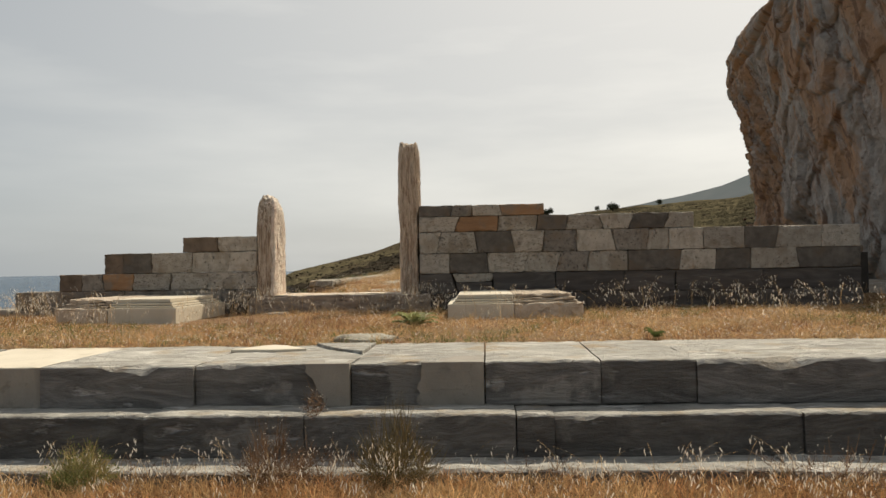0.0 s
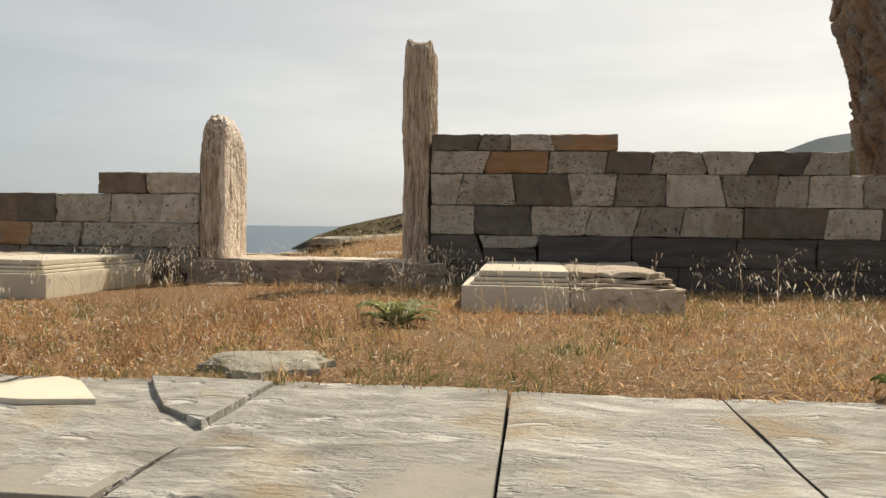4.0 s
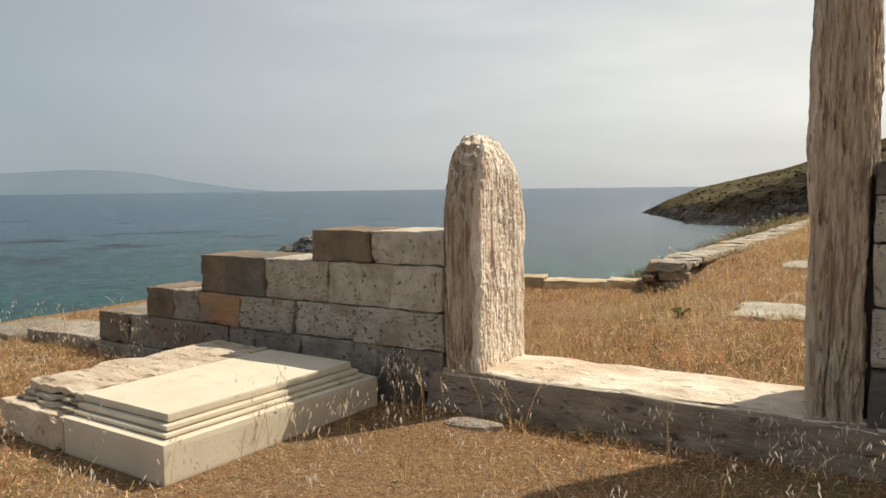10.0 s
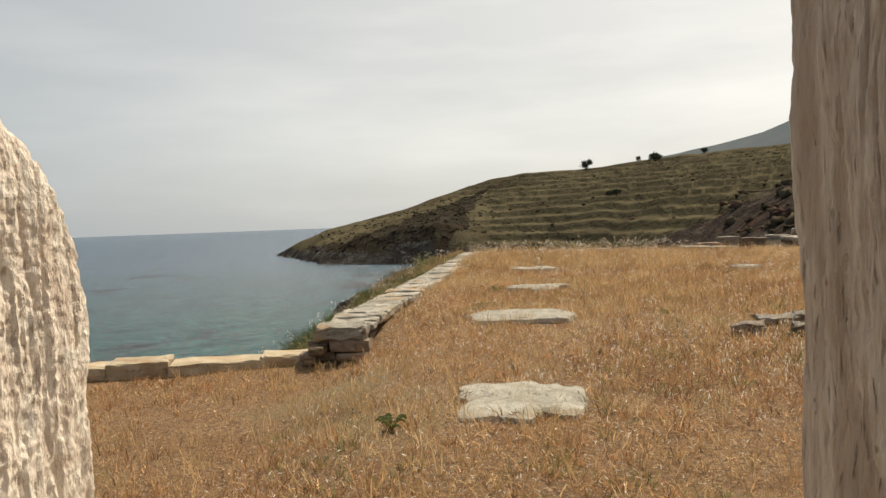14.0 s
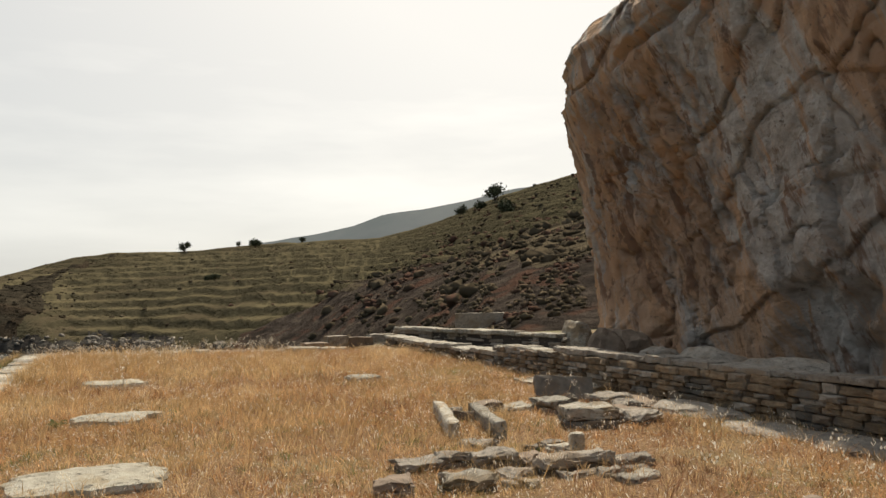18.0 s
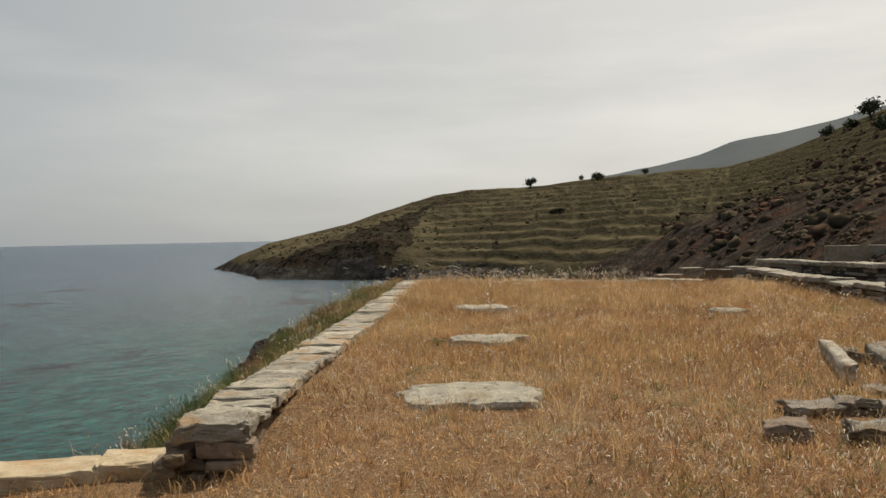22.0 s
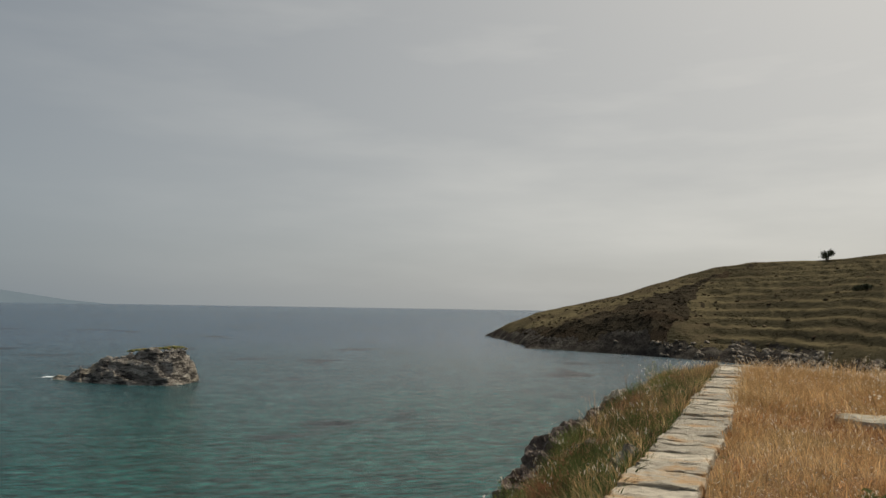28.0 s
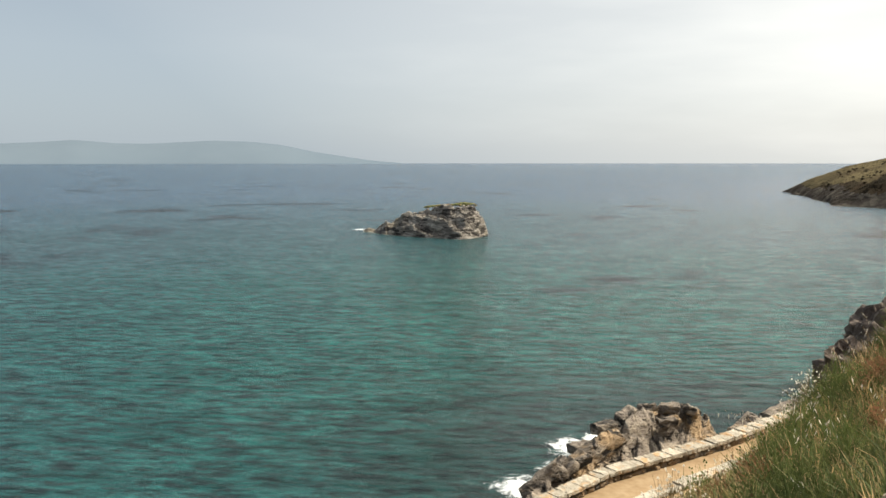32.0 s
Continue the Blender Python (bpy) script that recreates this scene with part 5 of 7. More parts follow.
sea_wall = empty("sea_wall", -2.67, 6.6, .2, "low sea wall capped with uneven schist slabs", "wall", kind="structure")
sea_wall.matrix_basis = pose(0, 0, 0)
SW = [(-2.67, 7.05), (-2.67, 9.2), (-2.57, 12.0), (-2.48, 14.2), (-2.25, 23.3)]
coping(sea_wall, SW, .58, lambda x, y: max(.375, .31 + .0105 * (y - 7)), 71, (.16, .46))
end_block = part("end_block", stone(.56, .46, .15, 9, .03, .03, 9, 5, (0, 0), 0, .06), M_SCHIST, sea_wall, "thick dark-edged end slab")
end_block.matrix_basis = pose(-2.68, 6.84, .235, 0, 0, 6)
for i in range(4):
    a, b = SW[i], SW[i + 1]
    c = part("wall_core", stone(math.dist(a, b), .44, .95, i, .01, .02, 3), M_RUBBLE, sea_wall)
    c.matrix_basis = pose((a[0] + b[0]) / 2, (a[1] + b[1]) / 2, -.75 + .0105 * ((a[1] + b[1]) / 2 - 7), 0, 0, math.degrees(math.atan2(b[1] - a[1], b[0] - a[0])))
rubble_face(sea_wall, (-2.93, 6.73), (-2.44, 6.75), -.10, .235, 5, 3, .2, length=(.2, .35), material=M_BROWN)
rubble_face(sea_wall, (-2.95, 14.0), (-2.93, 6.7), -.35, .20, 6, 5, .16, length=(.25, .55))

parapet = empty("parapet", 0, 0, 0, "low parapet of pale dressed slabs at the terrace edge", "wall", kind="structure")
coping(parapet, [(-3.0, 6.98), (-5.6, 6.31)], .50, lambda x, y: .06, 14, (.55, 1.1), .15, M_TANSLAB)
pc = part("wall_core", stone(2.5, .4, .5, 4, .01, .02, 3), M_RUBBLE, parapet)
pc.matrix_basis = pose(-4.3, 6.64, -.60, 0, 0, 14.5)

north_edge = empty("north_edge_wall", 0, 0, 0, "thin line of pale slabs along the far terrace edge", "wall", kind="structure")
coping(north_edge, [(-2.3, 22.9), (1.2, 21.7), (5.2, 20.6)], .45, lambda x, y: .49, 31, (.5, 1.1), .12, M_FIELD)

east_wall = empty("east_wall", 0, 0, 0, "dry-stone retaining wall of flat ochre stones below the cliff", "wall", kind="structure")
# added box behind the stones, coloured as shade between them
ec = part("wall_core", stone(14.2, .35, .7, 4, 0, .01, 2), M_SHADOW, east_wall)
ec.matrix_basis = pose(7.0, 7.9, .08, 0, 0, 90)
rubble_face(east_wall, (6.72, .75), (6.74, 14.9), .16, .78, 8, 7, .24, length=(.18, .52))
coping(east_wall, [(6.86, .7), (6.86, 12.6)], .42, lambda x, y: .87, 44, (.45, 1.0), .09, M_GREY)
coping(east_wall, [(6.86, 12.6), (6.86, 14.9)], .42, lambda x, y: .80, 45, (.4, .8), .08, M_FIELD)
east_wall_far = empty("east_wall_far", 0, 0, 0, "lower run of dry-stone wall with pale capping slabs", "wall", kind="structure")
rubble_face(east_wall_far, (6.76, 14.95), (7.1, 22.8), .25, .57, 18, 3, .26, length=(.3, .7))
coping(east_wall_far, [(6.9, 14.9), (7.0, 19), (7.25, 22.9)], .55, lambda x, y: .66, 46, (.6, 1.3), .09, M_FIELD)
upper_wall = empty("upper_wall", 0, 0, 0, "second dry-stone wall with grey capping behind the terrace", "wall", kind="structure")
rubble_face(upper_wall, (9.7, 17.1), (8.1, 24.2), .35, .75, 28, 4, .3, length=(.3, .7), material=M_GREY)
coping(upper_wall, [(9.7, 17.1), (8.9, 20.6), (8.1, 24.4)], .5, lambda x, y: .84, 47, (.6, 1.4), .09, M_FIELD)
# same kind of added shade-coloured box inside the upper wall
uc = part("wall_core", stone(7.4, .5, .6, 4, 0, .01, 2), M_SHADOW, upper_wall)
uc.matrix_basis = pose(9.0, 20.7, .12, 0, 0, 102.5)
for i, (x, y, w, d, h, tn, m) in enumerate([(5.45, 22.5, .62, .5, .94, 5, M_FIELD), (6.15, 22.6, .75, .5, .88, 2, M_BROWN), (6.95, 22.9, .8, .5, .93, -3, M_FIELD), (4.75, 22.2, .7, .5, .78, 8, M_BROWN), (8.0, 23.6, .9, .6, .34, 30, M_GREY), (8.75, 22.6, .6, .6, .5, 12, M_DARK)]):
    thing("wall_block", stone(w, d, h, 60 + i, .02, .03, 3), m, "squat grey-brown block in the ruined far wall", "stone", "far wall blocks", at=(x, y, .18 if h < .6 else -.22), turn=tn)

# roofless wall on the slope beyond
hut = stone(2.95, .5, 2.45, 77, .03, .03, 4)
thing("field_wall", hut, M_GREY, "grey stone field wall low on the far slope", "wall", at=(18.8, 40.2, -1.6), turn=-26)

# grey bedrock at the foot of the east wall and boulders on it
for i, (x, y, rx, ry, rz, m) in enumerate([(6.4, 9.9, .36, .6, .10, M_BROWN), (6.42, 8.7, .38, .7, .12, M_GREY), (6.36, 7.5, .36, .6, .10, M_GREY), (6.42, 6.3, .42, .7, .13, M_GREY), (6.38, 5.1, .36, .55, .10, M_BROWN), (7.55, 9.6, .5, .9, .2, M_GREY), (7.4, 8.2, .45, .8, .22, M_GREY), (7.5, 10.8, .35, .4, .2, M_GREY), (7.5, 6.2, .5, 1.1, .2, M_GREY), (9.2, 14.0, .45, .8, .3, M_BROWN), (8.2, 13.2, .35, .4, .3, M_BROWN), (10.1, 17.2, .34, .4, .35, M_FIELD)]):
    z = float(ground_z(x, y)) + (.22 if x > 7.2 else -.02)
    thing("outcrop", boulder(rx, ry, rz + (.2 if x > 7.2 else 0), 80 + i, 3, .3, 1.3), m, "rounded grey bedrock below the cliff", "rock", "bedrock by the east wall", at=(x, y, z))

# ---- slabs set in the grass ----
for nm, x, y, rx, ry, h, tn, sd in (("paving_slab", -.74, 4.05, .47, .56, .09, 5, 3), ("paving_slab", -.74, 8.1, .66, .50, .10, 4, 8), ("paving_slab", -.50, 11.5, .55, .32, .12, 0, 5), ("paving_slab", -.47, 15.4, .50, .38, .14, 0, 6), ("paving_slab", 3.55, 13.95, .30, .24, .15, 10, 7), ("paving_slab", .16, -4.48, .28, .26, .085, 15, 9)):
    thing(nm, slab_shape(48, rx, ry, h, sd, .30, .02), M_PAVING, "flat pale stone slab sunk in dry grass", "stone slab", "slabs in the grass", at=(x, y, float(ground_z(x, y)) - .054), turn=tn)

# ---- ruined foundations in the grass: stones by cluster ----
MK = {"R": M_BROWN, "S": M_GREY, "F": M_FIELD}
ARC = [("R", 1.55, 6.72, .30, .30, .17), ("S", 2.04, 7.45, .40, .24, .12), ("S", 2.41, 7.45, .33, .22, .15), ("S", 2.73, 7.2, .40, .20, .19), ("R", 3.05, 7.18, .26, .22, .12), ("S", 3.33, 6.82, .74, .22, .18), ("S", 3.86, 6.7, .37, .26, .11),
       ("F", 2.16, 6.62, .42, .34, .15), ("S", 2.75, 6.86, .34, .22, .05), ("S", 2.53, 6.5, .14, .12, .05), ("F", 2.67, 6.42, .15, .14, .07), ("S", 3.22, 6.56, .40, .16, .05), ("F", 3.46, 6.45, .22, .16, .07), ("S", 3.76, 6.44, .24, .14, .06), ("F", 3.59, 6.24, .40, .2, .06), ("S", 3.37, 7.65, .15, .14, .08), ("S", 3.70, 7.8, .26, .18, .06), ("F", 3.60, 7.52, .25, .16, .07)]
CIST = [("R", 4.11, 10.1, .33, .28, .14), ("S", 3.46, 9.95, .30, .22, .09), ("S", 2.89, 8.12, .22, .18, .07), ("S", 2.99, 7.98, .24, .18, .09), ("F", 4.47, 10.0, .44, .26, .08)]
HEAP = [("F", 6.2, 12.4, .57, .5, .10), ("F", 6.25, 11.3, .9, .7, .12), ("F", 4.88, 9.7, .40, .45, .22), ("F", 4.66, 8.58, .60, .46, .30), ("S", 6.02, 10.05, .56, .4, .17), ("S", 5.79, 9.35, .33, .32, .16), ("S", 5.34, 8.5, .42, .42, .16), ("S", 6.08, 10.7, .18, .2, .13), ("R", 5.07, 8.6, .2, .26, .15), ("R", 5.57, 9.0, .3, .4, .12)]
NEAR = [("S", 3.42, 4.66, .28, .22, .06), ("S", 3.66, 4.35, .30, .26, .13), ("F", 4.23, 4.58, .40, .24, .06), ("F", 4.48, 4.62, .30, .26, .09), ("R", 4.22, 4.2, .30, .26, .13), ("R", 4.60, 4.15, .40, .3, .14), ("F", 3.21, 4.36, .38, .26, .08), ("F", 3.67, 4.0, .27, .24, .08), ("F", 3.95, 3.8, .34, .26, .09), ("S", 4.4, 3.7, .4, .3, .10), ("S", 5.0, 4.3, .45, .35, .12)]
for label, group, cluster in (("rough stone of a low ruined curb in dry grass", "curb stones", ARC), ("broken stone beside an open stone grave", "grave stones", CIST), ("pale block in a small heap of ruins", "heap of ruins", HEAP), ("rough stone of a second ruined curb", "second curb stones", NEAR)):
    for i, (m, x, y, w, d, h) in enumerate(cluster):
        rng = random.Random(i * 7 + len(cluster))
        gz, tn = float(ground_z(x, y)), rng.uniform(-18, 18)
        hh = h * (.5 if cluster is NEAR else .75) + .05
        low = hh * .5 if h > .1 else 0.0
        if low:
            bm = stone(w * 1.08, d * 1.15, low + .004, i + 40, .03, .025, 5, 5.0, (rng.uniform(-.04, .04), rng.uniform(-.04, .04)))
            thing("ruin_stone", bm, M_DARK if i % 2 else M_BROWN, label, "stone", group, at=(x + rng.uniform(-.03, .03), y + rng.uniform(-.02, .04), gz - .05), turn=tn + rng.uniform(-9, 9))
        bm = stone(w * 1.06, d * 1.1, hh - low, i + len(cluster) * 3, min(.04, w * .13), .02, 8, 6.0, (rng.uniform(-.06, .06), rng.uniform(-.06, .06)), 0, .07)
        thing("ruin_stone", bm, MK[m], label, "stone", group, at=(x, y, gz - .05 + low), turn=tn)
for (x0, y0), (x1, y1) in (((3.42, 10.2), (2.88, 8.45)), ((3.74, 9.75), (3.36, 8.3))):
    ob = thing("grave_slab", stone(math.dist((x0, y0), (x1, y1)), .15, .26, x0, .03, .04, 7, 5), M_FIELD, "long pale slab set on edge beside an open grave", "stone slab", "grave side slabs", at=((x0 + x1) / 2, (y0 + y1) / 2, .17), turn=math.degrees(math.atan2(y1 - y0, x1 - x0)))
thing("grave_end_slab", stone(.42, .09, .20, 33, .02, .02, 6, 6, (0, 0), 0, .03), M_BROWN, "brown slab closing the end of an open grave", "stone slab", at=(3.50, 9.45, .18), turn=-35)
bk = thing("leaning_slab", stone(.85, .12, .42, 5, .03, .03, 6, 4), M_DARK, "dark slab leaning at the back of the heap of ruins", "stone slab", at=(5.55, 10.5, .22))
bk.matrix_basis = pose(5.55, 10.5, .20, -28, 4, -22)
tl = thing("tilted_slab", stone(.42, .24, .12, 15, .03, .03, 6, 6), M_BROWN, "brown slab tilted on a ruined curb", "stone slab", at=(3.86, 4.7, .26))
tl.matrix_basis = pose(3.86, 4.70, .185, 0, -10, 8)
stump = bmesh.new()
bmesh.ops.create_cone(stump, cap_ends=True, segments=18, radius1=.085, radius2=.078, depth=.17)
bmesh.ops.bevel(stump, geom=[e for e in stump.edges if abs(e.verts[0].co.z - e.verts[1].co.z) < .01], offset=.012, segments=2, affect="EDGES")
for v in stump.verts:
    v.co += noise.noise_vector(v.co * 14) * .008
thing("column_stump", stump, M_FIELD, "small round stump of a column among the curb stones", "stone", at=(3.81, 7.5, .30))


M_BRINK = mat("brown_brink_rock", [(.045, .032, .026), (.11, .082, .066), (.22, .18, .145)], 4, bump=.9, bscale=14, dist=.06, rand=.25)


# ---- islet and shore ----
def islet():
    a, b = Vector((-101.2, 95.1)), Vector((-79.8, 100.7))
    ax = (b - a)
    L = ax.length
    ax.normalize()
    nrm = Vector((-ax.y, ax.x))
    us, vs = np.linspace(-.02, 1.02, 220), np.linspace(-1, 1, 96)
    U, V = np.meshgrid(us, vs)
    top = np.interp(U, [-.02, .0, .05, .12, .2, .3, .45, .6, .8, .9, .96, 1.0, 1.02], [-1.5, .1, .3, .2, 1.0, 1.9, 3.0, 3.7, 4.2, 4.55, 4.3, 1.3, -1.5])
    wid = np.interp(U, [-.02, .1, .3, .7, .95, 1.02], [.6, 2.2, 4.5, 6.2, 6.0, 3.0])
    Z = top * (1 - np.abs(V) ** 2.2) - 1.2 * np.abs(V) ** 3
    xx, yy = U * L, V * wid
    bed = yy * .8 + xx * .35
    Z = Z + .42 * fbm(xx, yy, .75, 61, 4) * np.clip(Z, 0, 1.5) + .34 * np.sign(np.sin(bed * 1.9 + Z * 1.3)) * np.clip(Z, 0, 1) + .16 * np.sign(np.sin(bed * 4.1 - xx * .6)) * np.clip(Z, 0, 1)
    for f, a_ in ((.42, .34), (1.0, .24)):
        for p in range(Z.shape[0]):
            for q in range(Z.shape[1]):
                ds_, ps_ = noise.voronoi((xx[p, q] * f * .8 + yy[p, q] * f * .3, yy[p, q] * f, 5.0 + f))
                Z[p, q] += min(1.0, max(0.0, Z[p, q])) * a_ * (noise.cell(ps_[0] * 7.3) - .9 * max(0.0, 1 - (ds_[1] - ds_[0]) / .12))
    jit = .35 * fbm(xx, Z, .9, 62, 3)
    X = a.x + ax.x * xx + nrm.x * (yy + jit)
    Y = a.y + ax.y * xx + nrm.y * (yy + jit)
    return mesh_arrays("islet", np.stack([X, Y, SEA + Z], -1).reshape(-1, 3), grid_quads(96, 220), None, M_ISLET, False)


tagged(new("islet", islet()), "small wedge-shaped rock islet in the sea", "rock island", kind="structure")

shore_path = empty("shore_path", 0, 0, 0, "sandy footpath between low stone walls above the shore", "path", kind="structure")
PO = [(-15.9, 20.0), (-15.7, 25.0), (-15.4, 28.0), (-13.7, 33.6), (-12.4, 40.0), (-11.0, 46.0)]
PI = [(-14.0, 20.0), (-13.75, 25.0), (-13.4, 28.0), (-11.95, 34.0), (-10.8, 40.3), (-9.6, 46.0)]
pv = np.array([(x, y, -9.46) for x, y in PO] + [(x, y, -9.46) for x, y in PI] + [(x - .9, y, -11.5) for x, y in PO] + [(x + 1.5, y, -9.0) for x, y in PI])
k = len(PO)
pq = np.array([(i, i + 1, k + i + 1, k + i) for i in range(k - 1)] + [(2 * k + i, 2 * k + i + 1, i + 1, i) for i in range(k - 1)] + [(k + i, k + i + 1, 3 * k + i + 1, 3 * k + i) for i in range(k - 1)])
part("path_bed", mesh_arrays("path_bed", pv, pq, None, M_PATH), None, shore_path)
coping(shore_path, PO, .58, lambda x, y: -9.06, 91, (.24, .55), .14)
coping(shore_path, PI[:4], .45, lambda x, y: -9.22, 92, (.5, 1.1), .12)
rubble_face(shore_path, PO[1], PO[2], -9.64, -9.16, 93, 3, .45)
rubble_face(shore_path, PO[2], PO[3], -9.64, -9.16, 94, 3, .45)
rubble_face(shore_path, PO[3], PO[4], -9.64, -9.16, 95, 3, .45)

rngs = random.Random(12)


def shore_outcrop():
    """A ledge of tilted beds between the path wall and the water, broken into angular blocks."""
    ss, vs = np.linspace(24.0, 36.4, 230), np.linspace(0, 1, 84)
    S_, V_ = np.meshgrid(ss, vs)
    inner = np.interp(S_, [24, 25, 28, 33.6, 40], [-15.9, -15.85, -15.55, -13.9, -12.6])
    water = np.interp(S_, [24, 26.9, 29.2, 32, 33.6, 35, 36.4], [-16.6, -17.5, -17.9, -18.7, -18.7, -17.2, -14.6])
    crest = np.interp(S_, [24, 26, 28, 29.5, 31, 33, 34.4, 35.4, 36.4], [-8.95, -8.85, -8.75, -8.5, -8.35, -8.2, -8.35, -9.3, -10.8])
    z = np.where(V_ < .4, np.minimum(-9.2, crest + .2) + (crest - np.minimum(-9.2, crest + .2)) * ease(V_ / .4), crest + (SEA - .5 - crest) * ((V_ - .4) / .6) ** 1.15)
    X = inner + (water - inner) * V_ + .15 * fbm(S_, V_ * 3, 1.1, 81)
    body = np.clip((z - SEA + .3), 0, 1) * np.clip(V_ * 6, .15, 1)
    bed = S_ * .8 + X * 1.1
    z = z + body * (.22 * (np.abs((bed * .75 + .5 * fbm(X, S_, .7, 82)) % 2 - 1) - .5) + .20 * fbm(X, S_, 1.3, 83, 4))
    for f, a in ((.95, .34), (2.2, .17)):
        for p in range(z.shape[0]):
            for q in range(z.shape[1]):
                ds_, ps_ = noise.voronoi((X[p, q] * f + .5 * S_[p, q] * f, S_[p, q] * f * .55, 4.0 + f))
                z[p, q] += body[p, q] * (a * noise.cell(ps_[0] * 7.3) - a * .7 * max(0.0, 1 - (ds_[1] - ds_[0]) / .10))
    return mesh_arrays("shore_outcrop", np.stack([X, S_, z], -1).reshape(-1, 3), grid_quads(84, 230), None, M_ROCK, False)


tagged(new("shore_outcrop", shore_outcrop()), "ledge of tilted grey and tan rock beds at the water", "rock", kind="structure")
for i, (x, y, z, w, d_, h, tn) in enumerate([(-17.0, 30.6, -8.75, 1.0, .6, .4, 60), (-16.6, 31.6, -8.45, .9, .55, .4, 75), (-16.2, 32.6, -8.3, .8, .6, .35, 40), (-17.0, 28.9, -9.05, 1.0, .6, .35, 70), (-15.6, 33.2, -8.3, .8, .5, .35, 20), (-15.2, 32.2, -8.5, .7, .5, .3, 50), (-16.9, 27.4, -9.45, .9, .6, .35, 80), (-14.9, 33.6, -8.4, .6, .4, .35, 10), (-16.3, 29.8, -8.75, .7, .5, .3, 30), (-17.6, 31.6, -9.2, .9, .6, .4, 65), (-13.4, 41.0, -10.4, 2.2, 1.2, .9, 70), (-14.3, 38.2, -10.5, 1.8, 1.0, .8, 75)]):
    ob = thing("shore_stone", stone(w, d_, h, 31 + i, .09, .08, 5, 2.6), M_ROCK, "angular grey block on the shore ledge", "stone", "loose shore stones", at=(x, y, z))
    ob.matrix_basis = pose(x, y, z, rngs.uniform(-18, 18), rngs.uniform(-22, 8), tn)

# long slabs of the tilted beds, rising northwards out of the water
rngb = random.Random(77)
for i in range(48):
    y = 25.2 + 9.2 * i / 47
    edge = float(np.interp(y, [25, 26.9, 29.2, 32, 33.6, 35], [-16.7, -17.4, -17.8, -18.4, -18.4, -17.0]))
    v = (.18, .45, .75)[i % 3] + rngb.uniform(-.1, .1)
    x = edge + v * (float(np.interp(y, [25, 28, 33.6, 36], [-16.2, -15.9, -14.4, -13.9])) - edge)
    top = float(np.interp(y, [24, 26, 28, 29.5, 31, 33, 34.4, 35.4], [-9.15, -9.1, -9.05, -8.95, -8.9, -8.85, -8.95, -9.6]))
    z = top + (SEA - .5 - top) * max(0.0, (.6 - v) / .6) ** 1.15
    ob = thing("shore_stone", stone(rngb.uniform(.9, 1.7), rngb.uniform(.3, .6), rngb.uniform(.28, .5), 200 + i, .07, .07, 5, 2.8), M_WETROCK if v < .42 else M_ROCK, "dark wet slab of tilted rock at the water" if v < .42 else "grey slab of tilted rock on the shore ledge", "stone", "tilted shore stones", at=(x, y, z))
    ob.matrix_basis = pose(x, y, z - .06, rngb.uniform(-25, 12), rngb.uniform(-40, -22), rngb.uniform(55, 80))

# surf round the rocks: thin lifted sheets of foam just above the water
fv, fq = [], []
for x0, x1, y0, y1, n_ in ((-21.5, -15.5, 24.5, 36.0, 70), (-105.0, -80.0, 89.0, 98.0, 70)):
    FX, FY = np.meshgrid(np.linspace(x0, x1, n_), np.linspace(y0, y1, n_))
    FZ = SEA + .03 + .03 * fbm(FX, FY, 2.6, 71)
    fq.append(grid_quads(n_, n_) + sum(len(v_) for v_ in fv))
    fv.append(np.stack([FX, FY, FZ], -1).reshape(-1, 3))
tagged(new("surf_foam", mesh_arrays("surf_foam", np.concatenate(fv), np.concatenate(fq), None, M_FOAM, True)), "white surf foam round the shore rocks", "foam", kind="stuff")

# rocks along the brink of the seaward slope
for i, (x, y, rx, ry, rz) in enumerate([(-4.90, 15.4, .35, .4, .5), (-4.75, 16.1, .3, .4, .38), (-4.85, 17.2, .4, .45, .45), (-4.65, 17.9, .35, .4, .5), (-4.80, 18.9, .4, .5, .45), (-4.70, 20.0, .35, .5, .42), (-4.70, 21.0, .35, .4, .42), (-4.65, 22.2, .35, .45, .40), (-4.75, 23.8, .4, .4, .45), (-4.55, 25.0, .35, .45, .40), (-3.02, 12.7, .26, .40, .24), (-3.35, 16.3, .25, .35, .15), (-3.70, 15.0, .28, .38, .14)]):
    z = float(ground_z(x, y))
    m = M_FIELD if i in (8, 10, 11) else M_BRINK
    thing("slope_rock", boulder(rx * .95, ry * 1.0, rz * .95, 140 + i, 4, .5, 2.1), m, "craggy brown rock on the brink of the slope", "rock", "rocks on the slope", at=(x, y, z - .14), turn=i * 37)


# ---- trees and scrub on the hills ----
def ground_at(az, r):
    x, y = EYE0[0] + r * math.sin(math.radians(az)), EYE0[1] + r * math.cos(math.radians(az))
    return x, y, float(hill_height(np.array([az]), np.array([r]))[0])


